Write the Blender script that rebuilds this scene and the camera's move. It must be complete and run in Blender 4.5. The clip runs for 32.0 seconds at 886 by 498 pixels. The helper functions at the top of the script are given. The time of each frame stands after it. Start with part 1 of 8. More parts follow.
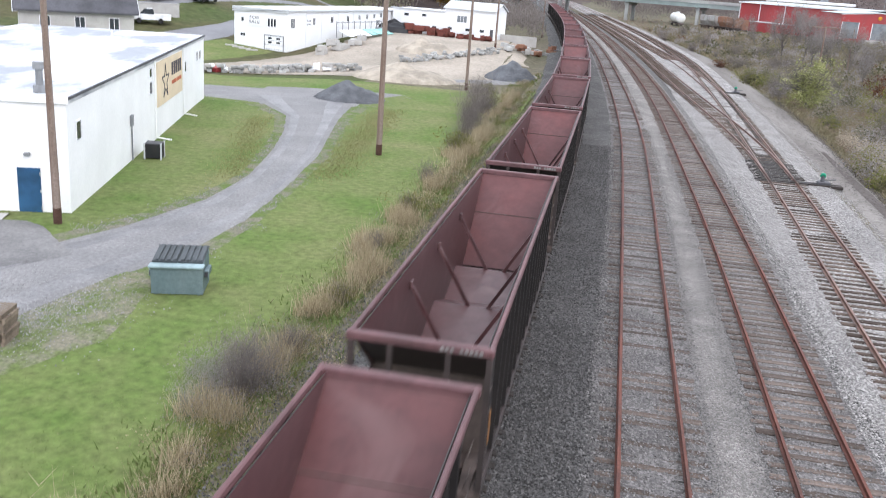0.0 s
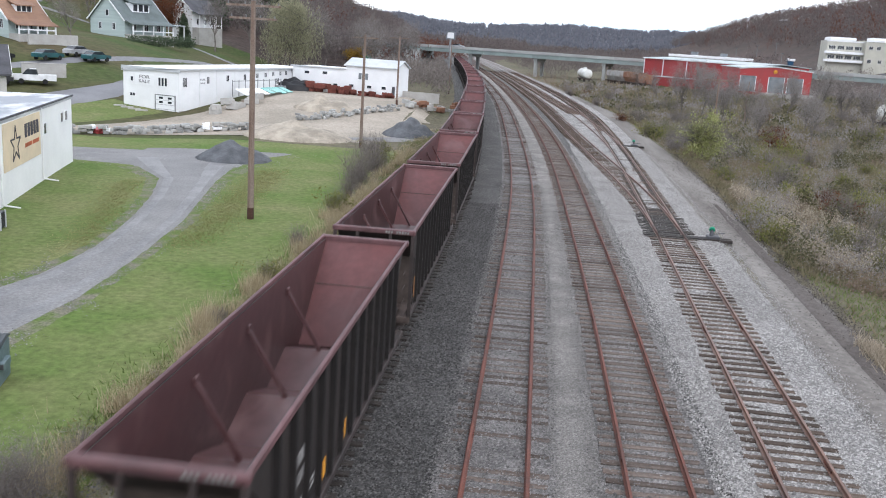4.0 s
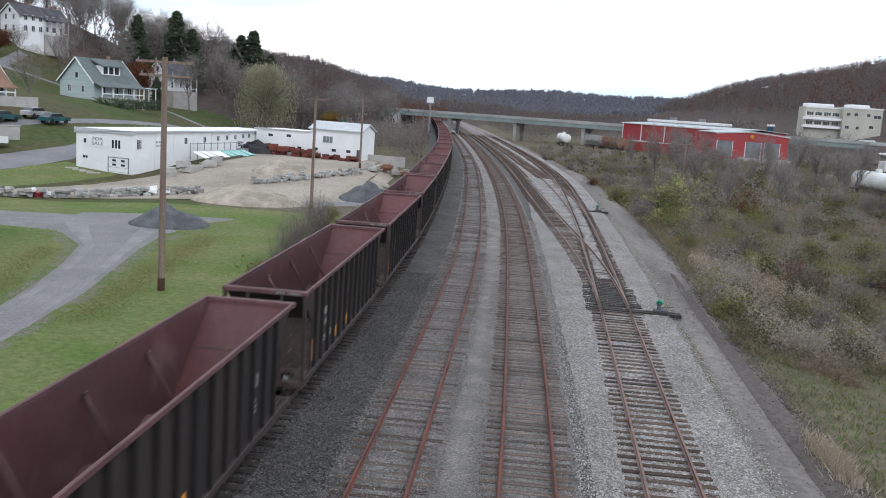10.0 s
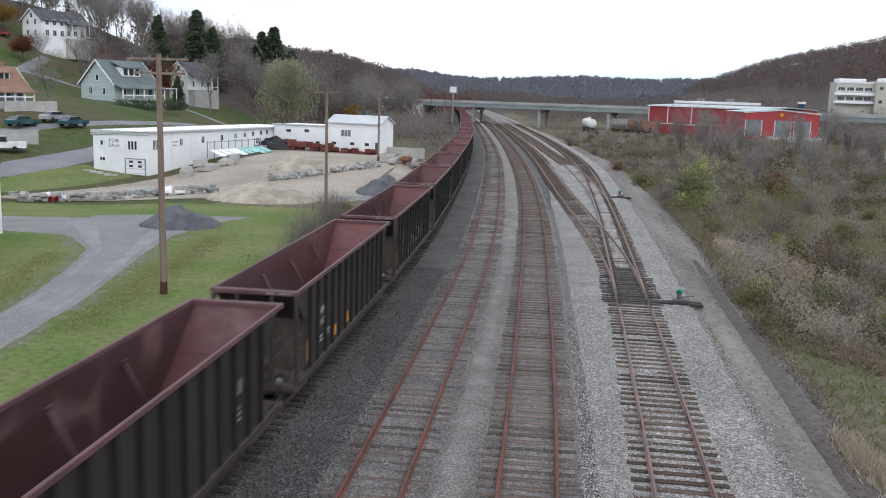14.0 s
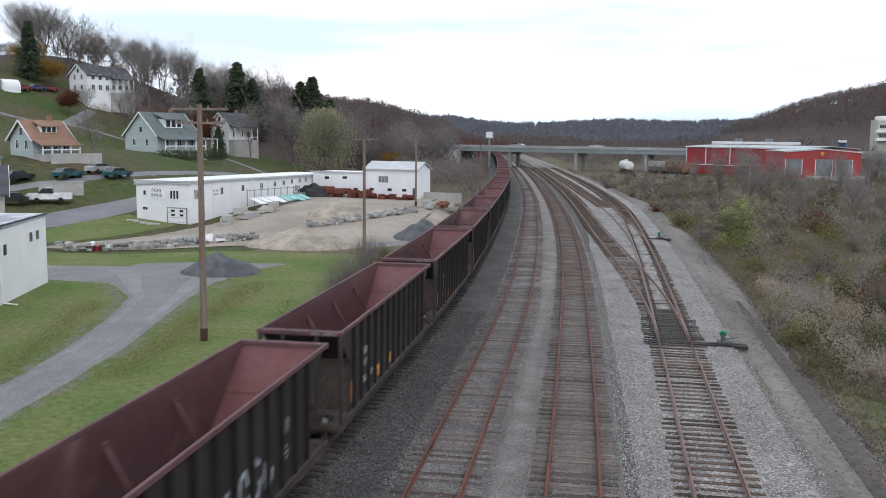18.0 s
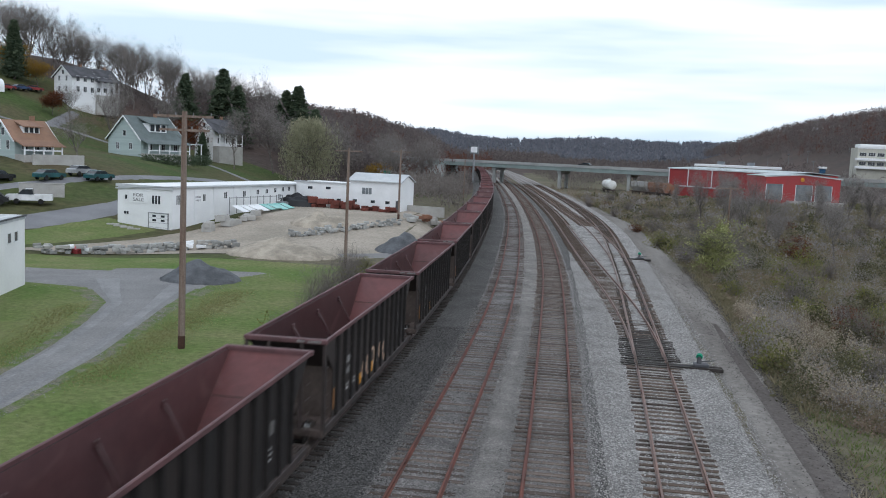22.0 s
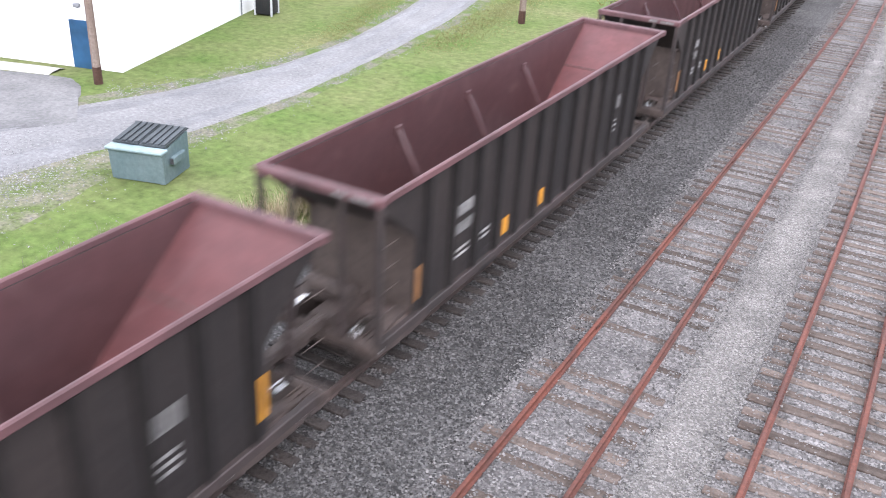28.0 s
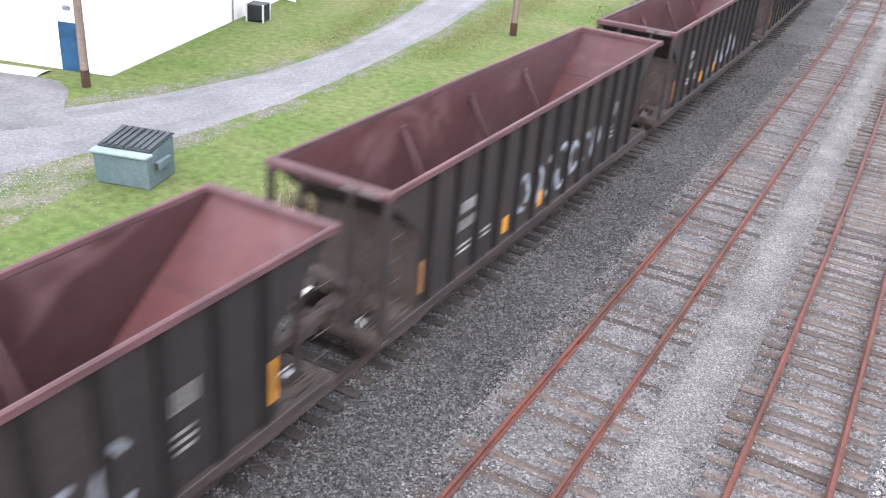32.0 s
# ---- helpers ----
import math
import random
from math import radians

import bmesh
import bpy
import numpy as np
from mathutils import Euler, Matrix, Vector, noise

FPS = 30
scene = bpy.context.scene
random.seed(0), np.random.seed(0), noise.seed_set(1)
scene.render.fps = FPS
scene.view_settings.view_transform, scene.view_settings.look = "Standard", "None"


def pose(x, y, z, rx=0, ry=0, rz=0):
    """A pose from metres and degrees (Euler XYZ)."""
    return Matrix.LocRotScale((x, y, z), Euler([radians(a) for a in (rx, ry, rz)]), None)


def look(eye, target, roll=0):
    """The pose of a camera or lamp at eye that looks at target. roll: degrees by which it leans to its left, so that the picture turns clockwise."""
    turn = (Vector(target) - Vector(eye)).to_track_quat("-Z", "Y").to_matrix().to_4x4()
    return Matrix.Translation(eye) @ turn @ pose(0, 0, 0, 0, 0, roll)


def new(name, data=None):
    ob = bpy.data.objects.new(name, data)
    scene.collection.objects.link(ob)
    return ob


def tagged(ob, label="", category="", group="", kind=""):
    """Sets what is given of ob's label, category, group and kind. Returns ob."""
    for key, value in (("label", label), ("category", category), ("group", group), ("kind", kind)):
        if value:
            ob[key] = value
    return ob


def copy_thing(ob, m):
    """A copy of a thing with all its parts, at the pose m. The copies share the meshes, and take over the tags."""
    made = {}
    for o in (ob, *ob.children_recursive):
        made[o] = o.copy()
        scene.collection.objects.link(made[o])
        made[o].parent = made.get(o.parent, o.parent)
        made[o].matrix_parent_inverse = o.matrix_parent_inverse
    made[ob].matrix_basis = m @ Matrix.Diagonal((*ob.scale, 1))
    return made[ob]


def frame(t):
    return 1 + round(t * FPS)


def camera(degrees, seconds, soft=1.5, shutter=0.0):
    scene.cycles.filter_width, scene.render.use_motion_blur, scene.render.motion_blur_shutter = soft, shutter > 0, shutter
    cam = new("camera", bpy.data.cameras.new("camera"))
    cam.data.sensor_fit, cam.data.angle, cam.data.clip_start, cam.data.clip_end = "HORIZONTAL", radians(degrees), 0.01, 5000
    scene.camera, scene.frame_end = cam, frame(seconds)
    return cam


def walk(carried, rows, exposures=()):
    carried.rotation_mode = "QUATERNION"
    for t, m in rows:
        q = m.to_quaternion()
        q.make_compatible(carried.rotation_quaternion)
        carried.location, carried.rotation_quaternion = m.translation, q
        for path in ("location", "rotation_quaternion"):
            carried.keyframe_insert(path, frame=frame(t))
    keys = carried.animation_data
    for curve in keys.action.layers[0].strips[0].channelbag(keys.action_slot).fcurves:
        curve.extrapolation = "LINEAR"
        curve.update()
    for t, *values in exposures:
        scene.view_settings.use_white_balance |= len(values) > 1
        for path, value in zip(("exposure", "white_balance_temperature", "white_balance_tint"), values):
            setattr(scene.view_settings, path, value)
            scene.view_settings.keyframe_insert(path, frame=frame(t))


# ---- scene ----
cam = camera(52.5, 32.0, soft=1.0, shutter=0.5)
PATH = [
    (0, (-1.837, -0.682, 10.099), (-2.167, 1.202, 9.514), 4.2),
    (0.5, (-1.601, -0.087, 10.1), (-1.946, 1.805, 9.553), 2.5),
    (1, (-1.323, 0.301, 10.08), (-1.678, 2.191, 9.531), 4.6),
    (1.5, (-1.007, 0.719, 9.983), (-1.3, 2.611, 9.405), 2.5),
    (2, (-0.806, 1.278, 9.958), (-1.084, 3.177, 9.398), 1.1),
    (2.5, (-0.55, 1.759, 9.966), (-0.835, 3.665, 9.433), 3.5),
    (3, (-0.286, 2.189, 9.922), (-0.556, 4.104, 9.415), 2.5),
    (3.5, (-0.049, 2.611, 9.924), (-0.249, 4.542, 9.444), 2.4),
    (5.5, (1.017, 4.223, 9.911), (0.801, 6.175, 9.532), 6.2),
    (6, (1.186, 4.587, 9.884), (0.981, 6.546, 9.538), 4.8),
    (6.5, (1.488, 4.928, 9.887), (1.301, 6.894, 9.569), 7.2),
    (7, (1.75, 5.291, 9.883), (1.572, 7.261, 9.59), 5.5),
    (7.5, (1.967, 5.578, 9.874), (1.797, 7.554, 9.61), 3.3),
    (8, (2.221, 5.919, 9.848), (2.032, 7.889, 9.56), 5.2),
    (8.5, (2.392, 6.291, 9.865), (2.202, 8.257, 9.547), 3.6),
    (9, (2.566, 6.606, 9.856), (2.395, 8.574, 9.541), 1.7),
    (9.5, (2.898, 6.956, 9.815), (2.73, 8.923, 9.499), 3.9),
    (10, (3.111, 7.331, 9.831), (2.946, 9.298, 9.515), 3.9),
    (10.5, (3.382, 7.704, 9.848), (3.22, 9.673, 9.539), 2.5),
    (11, (3.619, 8.021, 9.867), (3.458, 9.992, 9.569), 4.5),
    (11.5, (3.793, 8.335, 9.909), (3.667, 10.315, 9.653), 4.4),
    (12, (3.955, 8.439, 9.828), (3.867, 10.424, 9.597), 4.3),
    (12.5, (4.114, 8.573, 9.835), (4.001, 10.554, 9.588), 3.2),
    (13, (4.136, 8.782, 9.863), (3.992, 10.751, 9.545), 1.7),
    (13.5, (4.13, 9.041, 9.824), (3.909, 10.998, 9.48), 2.4),
    (14, (4.095, 9.225, 9.786), (3.863, 11.182, 9.445), 1.8),
    (14.5, (4.126, 9.306, 9.789), (3.88, 11.269, 9.498), 1.5),
    (16.5, (4.101, 9.376, 9.717), (3.808, 11.338, 9.458), 2.4),
    (17, (4.079, 9.366, 9.718), (3.776, 11.327, 9.464), 2.4),
    (17.5, (4.073, 9.377, 9.727), (3.761, 11.336, 9.477), 1.6),
    (18, (4.079, 9.359, 9.703), (3.759, 11.318, 9.459), 0.7),
    (18.5, (4.072, 9.336, 9.728), (3.742, 11.293, 9.482), 2.0),
    (19, (4.071, 9.254, 9.798), (3.733, 11.21, 9.549), 1.9),
    (19.5, (4.072, 9.295, 9.766), (3.737, 11.251, 9.518), 0.7),
    (20, (4.11, 9.358, 9.793), (3.811, 11.318, 9.527), 3.0),
    (20.5, (4.099, 9.384, 9.821), (3.819, 11.347, 9.561), 4.6),
    (21, (4.118, 9.335, 9.84), (3.841, 11.302, 9.601), 3.7),
    (21.5, (4.116, 9.295, 9.807), (3.837, 11.263, 9.586), 2.7),
    (22, (4.114, 9.248, 9.822), (3.833, 11.217, 9.608), 2.6),
    (22.5, (4.128, 9.224, 9.828), (3.84, 11.193, 9.62), 2.5),
    (23, (4.076, 9.23, 9.803), (3.748, 11.185, 9.54), 3.2),
    (23.5, (4.052, 9.257, 9.684), (3.626, 11.161, 9.244), 2.9),
    (24, (4.036, 9.289, 9.642), (3.567, 11.163, 9.126), 3.0),
    (24.5, (4.011, 9.245, 9.651), (3.497, 11.085, 9.057), 3.9),
    (25, (3.954, 9.096, 9.733), (3.369, 10.866, 9.01), 4.2),
    (25.5, (3.95, 9.009, 9.754), (3.279, 10.712, 8.949), 4.1),
    (26, (3.966, 8.929, 9.738), (3.233, 10.579, 8.877), 4.1),
    (26.5, (4.036, 8.723, 9.966), (3.246, 10.317, 9.053), 2.8),
    (28.5, (4.011, 8.807, 9.816), (3.163, 10.376, 8.909), 3.5),
    (29, (4.031, 8.844, 9.77), (3.18, 10.412, 8.866), 3.1),
    (29.5, (4.034, 8.811, 9.784), (3.186, 10.38, 8.879), 3.4),
    (30, (4.065, 8.803, 9.778), (3.217, 10.371, 8.872), 2.9),
    (30.5, (4.016, 8.82, 9.765), (3.18, 10.394, 8.859), 3.0),
    (31, (4.003, 8.729, 9.794), (3.174, 10.309, 8.891), 3.5),
    (31.5, (4.005, 8.736, 9.852), (3.193, 10.333, 8.963), 4.1),
    (32, (4.111, 8.938, 9.859), (3.284, 10.528, 8.971), 4.9),
]
EXPOSURES = [(0, 0.62, 6550, 15), (1, 0.42, 6550, 15), (2, 0.54, 6600, 16), (3, 0.42, 6550, 15), (6, 0.0, 6450, 12), (7, -0.16, 6450, 12), (8, -0.43, 6450, 12), (9, -0.16, 6450, 12), (10, -0.18, 6450, 12), (11, -0.16, 6450, 12), (12, -0.50, 6450, 12), (13, -0.22, 6450, 12), (14, -0.13, 6500, 13), (17, -0.31, 6500, 13), (20, -0.26, 6550, 13), (22.5, -0.50, 6200, 9), (23, -0.36, 6150, 9), (24, 0.28, 6430, 14), (25, 0.77, 6450, 16), (26, 1.06, 6500, 19), (31, 1.21, 6500, 19), (32, 1.10, 6500, 19)]
walk(cam, [(t, look(eye, target, roll)) for t, eye, target, roll in PATH], EXPOSURES)

# ---- sky and sun: a bright overcast afternoon ----
world = bpy.data.worlds.new("sky")
scene.world = world
world.use_nodes = True
wn, wl = world.node_tree.nodes, world.node_tree.links
wn.clear()
SUN_EL, SUN_AZ = radians(38), radians(150)
sky = wn.new("ShaderNodeTexSky")
sky.sky_type, sky.sun_disc = "NISHITA", False
sky.sun_elevation, sky.sun_rotation = SUN_EL, SUN_AZ
wco = wn.new("ShaderNodeTexCoord")
wmap = wn.new("ShaderNodeMapping")
wmap.inputs["Scale"].default_value = (1.2, 1.2, 11.0)
wl.new(wco.outputs["Generated"], wmap.inputs["Vector"])
wnoise = wn.new("ShaderNodeTexNoise")
wnoise.inputs["Scale"].default_value, wnoise.inputs["Detail"].default_value = 1.6, 4.0
wl.new(wmap.outputs["Vector"], wnoise.inputs["Vector"])
wramp = wn.new("ShaderNodeValToRGB")
wramp.color_ramp.elements[0].position, wramp.color_ramp.elements[0].color = 0.40, (0.56, 0.68, 0.79, 1)
wramp.color_ramp.elements[1].position, wramp.color_ramp.elements[1].color = 0.64, (0.965, 0.98, 1.035, 1)
wl.new(wnoise.outputs["Fac"], wramp.inputs["Fac"])
wb_sky = wn.new("ShaderNodeBackground")
wl.new(sky.outputs["Color"], wb_sky.inputs["Color"])
wb_sky.inputs["Strength"].default_value = 0.05
wb_cloud = wn.new("ShaderNodeBackground")
wl.new(wramp.outputs["Color"], wb_cloud.inputs["Color"])
wb_cloud.inputs["Strength"].default_value = 1.95
wadd = wn.new("ShaderNodeMixShader")
wadd.inputs["Fac"].default_value = 0.9
wl.new(wb_sky.outputs[0], wadd.inputs[1])
wl.new(wb_cloud.outputs[0], wadd.inputs[2])
wout = wn.new("ShaderNodeOutputWorld")
wl.new(wadd.outputs[0], wout.inputs["Surface"])

sun = new("sun", bpy.data.lights.new("sun", "SUN"))
sun.data.energy, sun.data.angle, sun.data.color = 0.95, radians(40), (1.0, 0.965, 0.95)
sun_way = Vector((math.sin(SUN_AZ) * math.cos(SUN_EL), math.cos(SUN_AZ) * math.cos(SUN_EL), math.sin(SUN_EL)))
sun.matrix_world = look(sun_way * 200, (0, 0, 0))


# ---- materials ----
def material(name, base, rough=0.85, vary=0.25, big=0.4, small=8.0, other=None, bump=0.3, bump_scale=None, metal=0.0, per=0.0,
             streak=None, specular=0.3, sharp=0.12, dust=None):
    """A procedural surface: base colour, stains of a second colour at a large and a small scale, relief."""
    m = bpy.data.materials.new(name)
    m.use_nodes = True
    n, l = m.node_tree.nodes, m.node_tree.links
    bsdf = n["Principled BSDF"]
    co = n.new("ShaderNodeTexCoord")
    vec = co.outputs["Object"]
    if dust:
        who, far, shift = n.new("ShaderNodeObjectInfo"), n.new("ShaderNodeVectorMath"), n.new("ShaderNodeVectorMath")
        far.operation, shift.operation = "SCALE", "ADD"
        far.inputs[0].default_value = (37.0, 91.0, 13.0)
        l.new(who.outputs["Random"], far.inputs["Scale"])
        l.new(vec, shift.inputs[0]), l.new(far.outputs[0], shift.inputs[1])
        vec = shift.outputs[0]
    if streak:
        mp = n.new("ShaderNodeMapping")
        mp.inputs["Scale"].default_value = streak
        l.new(vec, mp.inputs["Vector"])
        svec = mp.outputs["Vector"]
    else:
        svec = vec
    a = n.new("ShaderNodeTexNoise")
    a.inputs["Scale"].default_value, a.inputs["Detail"].default_value, a.inputs["Roughness"].default_value = big, 6, 0.6
    l.new(svec, a.inputs["Vector"])
    b = n.new("ShaderNodeTexNoise")
    b.inputs["Scale"].default_value, b.inputs["Detail"].default_value, b.inputs["Roughness"].default_value = small, 5, 0.65
    l.new(vec, b.inputs["Vector"])
    other = other or tuple(c * 0.6 for c in base)
    ra = n.new("ShaderNodeValToRGB")
    ra.color_ramp.elements[0].position, ra.color_ramp.elements[1].position = 0.5 - sharp, 0.5 + sharp
    ra.color_ramp.elements[0].color, ra.color_ramp.elements[1].color = (*base, 1), (*other, 1)
    l.new(a.outputs["Fac"], ra.inputs["Fac"])
    hsv = n.new("ShaderNodeHueSaturation")
    l.new(ra.outputs["Color"], hsv.inputs["Color"])
    mr = n.new("ShaderNodeMapRange")
    mr.inputs["From Min"].default_value, mr.inputs["From Max"].default_value = 0.25, 0.75
    mr.inputs["To Min"].default_value, mr.inputs["To Max"].default_value = 1 - vary, 1 + vary
    l.new(b.outputs["Fac"], mr.inputs["Value"])
    value = mr.outputs["Result"]
    if per:
        oi = n.new("ShaderNodeObjectInfo")
        pr = n.new("ShaderNodeMapRange")
        pr.inputs["To Min"].default_value, pr.inputs["To Max"].default_value = 1 - per, 1 + per
        l.new(oi.outputs["Random"], pr.inputs["Value"])
        mu = n.new("ShaderNodeMath")
        mu.operation = "MULTIPLY"
        l.new(value, mu.inputs[0]), l.new(pr.outputs["Result"], mu.inputs[1])
        value = mu.outputs[0]
    l.new(value, hsv.inputs["Value"])
    # pale patches: dust, with glare on the steel painted in as well
    if dust:
        d, dr, mix = n.new("ShaderNodeTexNoise"), n.new("ShaderNodeValToRGB"), n.new("ShaderNodeMixRGB")
        d.inputs["Scale"].default_value, d.inputs["Detail"].default_value, d.inputs["Distortion"].default_value = 0.42, 3, 1.4
        l.new(vec, d.inputs["Vector"])
        dr.color_ramp.elements[0].position, dr.color_ramp.elements[1].position = 0.56, 0.72
        dr.color_ramp.elements[0].color, dr.color_ramp.elements[1].color = (0, 0, 0, 1), (0.42, 0.42, 0.42, 1)
        l.new(d.outputs["Fac"], dr.inputs["Fac"])
        l.new(dr.outputs["Color"], mix.inputs["Fac"])
        l.new(hsv.outputs["Color"], mix.inputs["Color1"])
        mix.inputs["Color2"].default_value = (*dust, 1)
        l.new(mix.outputs["Color"], bsdf.inputs["Base Color"])
    else:
        l.new(hsv.outputs["Color"], bsdf.inputs["Base Color"])
    bsdf.inputs["Roughness"].default_value, bsdf.inputs["Metallic"].default_value = rough, metal
    bsdf.inputs["Specular IOR Level"].default_value = specular
    if bump:
        c = n.new("ShaderNodeTexNoise")
        c.inputs["Scale"].default_value, c.inputs["Detail"].default_value = bump_scale or small, 4
        l.new(vec, c.inputs["Vector"])
        bp = n.new("ShaderNodeBump")
        bp.inputs["Strength"].default_value, bp.inputs["Distance"].default_value = bump, 0.05
        l.new(c.outputs["Fac"], bp.inputs["Height"])
        l.new(bp.outputs["Normal"], bsdf.inputs["Normal"])
    return m


def island_material(name, dark, light, rough=0.9, mid=None, thin=0.0):
    """A surface whose loose pieces each take their own shade between two colours."""
    m = bpy.data.materials.new(name)
    m.use_nodes = True
    n, l = m.node_tree.nodes, m.node_tree.links
    bsdf = n["Principled BSDF"]
    g = n.new("ShaderNodeNewGeometry")
    r = n.new("ShaderNodeValToRGB")
    r.color_ramp.elements[0].color, r.color_ramp.elements[1].color = (*dark, 1), (*light, 1)
    if mid:
        e = r.color_ramp.elements.new(0.5)
        e.color = (*mid, 1)
    l.new(g.outputs["Random Per Island"], r.inputs["Fac"])
    l.new(r.outputs["Color"], bsdf.inputs["Base Color"])
    bsdf.inputs["Roughness"].default_value = rough
    bsdf.inputs["Specular IOR Level"].default_value = 0.2
    if thin:
        # thin leaves and twigs let part of the light through
        tr, mix = n.new("ShaderNodeBsdfTranslucent"), n.new("ShaderNodeMixShader")
        l.new(r.outputs["Color"], tr.inputs["Color"])
        mix.inputs["Fac"].default_value = thin
        l.new(bsdf.outputs[0], mix.inputs[1]), l.new(tr.outputs[0], mix.inputs[2])
        l.new(mix.outputs[0], n["Material Output"].inputs["Surface"])
    return m


def stony(name, dark, mid, light, scale=17.0, stain=0.25, big=0.35):
    """Crushed stone: every stone its own shade and facet, with cleaner and dirtier stretches."""
    m = bpy.data.materials.new(name)
    m.use_nodes = True
    n, l = m.node_tree.nodes, m.node_tree.links
    bsdf = n["Principled BSDF"]
    co = n.new("ShaderNodeTexCoord")
    cell, split, ramp = n.new("ShaderNodeTexVoronoi"), n.new("ShaderNodeSeparateColor"), n.new("ShaderNodeValToRGB")
    cell.inputs["Scale"].default_value = scale
    l.new(co.outputs["Object"], cell.inputs["Vector"])
    l.new(cell.outputs["Color"], split.inputs["Color"])
    l.new(split.outputs[0], ramp.inputs["Fac"])
    ramp.color_ramp.elements[0].color, ramp.color_ramp.elements[1].color = (*dark, 1), (*light, 1)
    e = ramp.color_ramp.elements.new(0.62)
    e.color = (*mid, 1)
    wide = n.new("ShaderNodeTexNoise")
    wide.inputs["Scale"].default_value, wide.inputs["Detail"].default_value = big, 6
    l.new(co.outputs["Object"], wide.inputs["Vector"])
    mr = n.new("ShaderNodeMapRange")
    mr.inputs["From Min"].default_value, mr.inputs["From Max"].default_value = 0.3, 0.7
    mr.inputs["To Min"].default_value, mr.inputs["To Max"].default_value = 1 - stain, 1 + stain
    l.new(wide.outputs["Fac"], mr.inputs["Value"])
    hsv = n.new("ShaderNodeHueSaturation")
    l.new(ramp.outputs["Color"], hsv.inputs["Color"])
    l.new(mr.outputs["Result"], hsv.inputs["Value"])
    l.new(hsv.outputs["Color"], bsdf.inputs["Base Color"])
    bump = n.new("ShaderNodeBump")
    bump.invert = True
    bump.inputs["Strength"].default_value, bump.inputs["Distance"].default_value = 1.0, 0.035
    l.new(cell.outputs["Distance"], bump.inputs["Height"])
    l.new(bump.outputs["Normal"], bsdf.inputs["Normal"])
    bsdf.inputs["Roughness"].default_value, bsdf.inputs["Specular IOR Level"].default_value = 0.9, 0.2
    return m


M_GRASS = material("lawn_grass", (0.084, 0.137, 0.033), 0.95, 0.40, 0.20, 3.0, (0.160, 0.167, 0.074), 0.5, 14, specular=0.1, sharp=0.19)
M_FIELD = material("rough_field", (0.135, 0.116, 0.084), 0.95, 0.45, 0.05, 1.1, (0.100, 0.095, 0.060), 0.8, 5, specular=0.1)
M_SLOPE = material("hillside_grass", (0.0538, 0.0791, 0.0252), 0.95, 0.40, 0.06, 0.9, (0.0882, 0.0731, 0.0432), 0.6, 6, specular=0.1, sharp=0.16)
M_FLOOR = material("leaf_litter", (0.090, 0.066, 0.058), 0.95, 0.40, 0.03, 0.5, (0.066, 0.055, 0.050), 0.6, 3, specular=0.1)
# distance haze is put into this floor's blue-grey colour
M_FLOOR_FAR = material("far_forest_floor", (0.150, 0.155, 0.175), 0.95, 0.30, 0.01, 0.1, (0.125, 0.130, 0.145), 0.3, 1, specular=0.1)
# grey stone, its tone lowered somewhat for shade beside the train
M_BALLAST = stony("grey_ballast", (0.0500, 0.0476, 0.0460), (0.0889, 0.0847, 0.0822), (0.1707, 0.1638, 0.1576), 20)
M_BALLAST_PALE = stony("pale_ballast", (0.1166, 0.1100, 0.1050), (0.2400, 0.2290, 0.2210), (0.4500, 0.4290, 0.4120), 17)
M_INFILL = stony("grey_infill_gravel", (0.0970, 0.0902, 0.0875), (0.1570, 0.1467, 0.1430), (0.2510, 0.2340, 0.2264), 21, 0.35, 0.6)
M_FINES = stony("gravel_fines", (0.1306, 0.1211, 0.1128), (0.2079, 0.1930, 0.1804), (0.3481, 0.3264, 0.3054), 30, 0.25, 0.6)
M_DRIVE = material("gravel_driveway", (0.160, 0.157, 0.159), 0.9, 0.35, 0.30, 7.0, (0.225, 0.220, 0.219), 0.45, 20, specular=0.25, sharp=0.2)
M_RUT = material("packed_wheel_track", (0.125, 0.123, 0.127), 0.6, 0.35, 0.45, 6.0, (0.20, 0.196, 0.197), 0.3, 18, specular=0.4, sharp=0.16)
M_VERGE = material("gravelly_verge", (0.165, 0.156, 0.118), 0.95, 0.50, 0.9, 9.0, (0.095, 0.135, 0.040), 0.7, 16, specular=0.1, sharp=0.10)
M_PATCH = material("thin_gravelly_grass", (0.180, 0.168, 0.125), 0.95, 0.50, 1.1, 8.0, (0.100, 0.132, 0.045), 0.7, 16, specular=0.1, sharp=0.10)
M_YARD = material("yard_dirt", (0.36, 0.315, 0.265), 0.95, 0.28, 0.12, 3.0, (0.265, 0.235, 0.195), 0.4, 10, specular=0.1)
M_ASPHALT = material("road_asphalt", (0.20, 0.20, 0.21), 0.9, 0.18, 0.2, 9.0, (0.155, 0.155, 0.165), 0.2, 20)
M_APRON = material("patched_apron", (0.118, 0.115, 0.116), 0.85, 0.3, 0.35, 6.0, (0.19, 0.185, 0.182), 0.35, 18, specular=0.3, sharp=0.12)
M_DIRTROAD = material("service_road", (0.105, 0.092, 0.084), 0.95, 0.35, 0.35, 4.0, (0.230, 0.214, 0.198), 0.35, 22, specular=0.1, streak=(1.0, 0.10, 1.0), sharp=0.22)
M_TRACKDIRT = material("dark_wheel_dirt", (0.072, 0.061, 0.056), 0.95, 0.35, 0.40, 5.0, (0.120, 0.106, 0.098), 0.35, 20, specular=0.1, streak=(1.0, 0.10, 1.0), sharp=0.2)
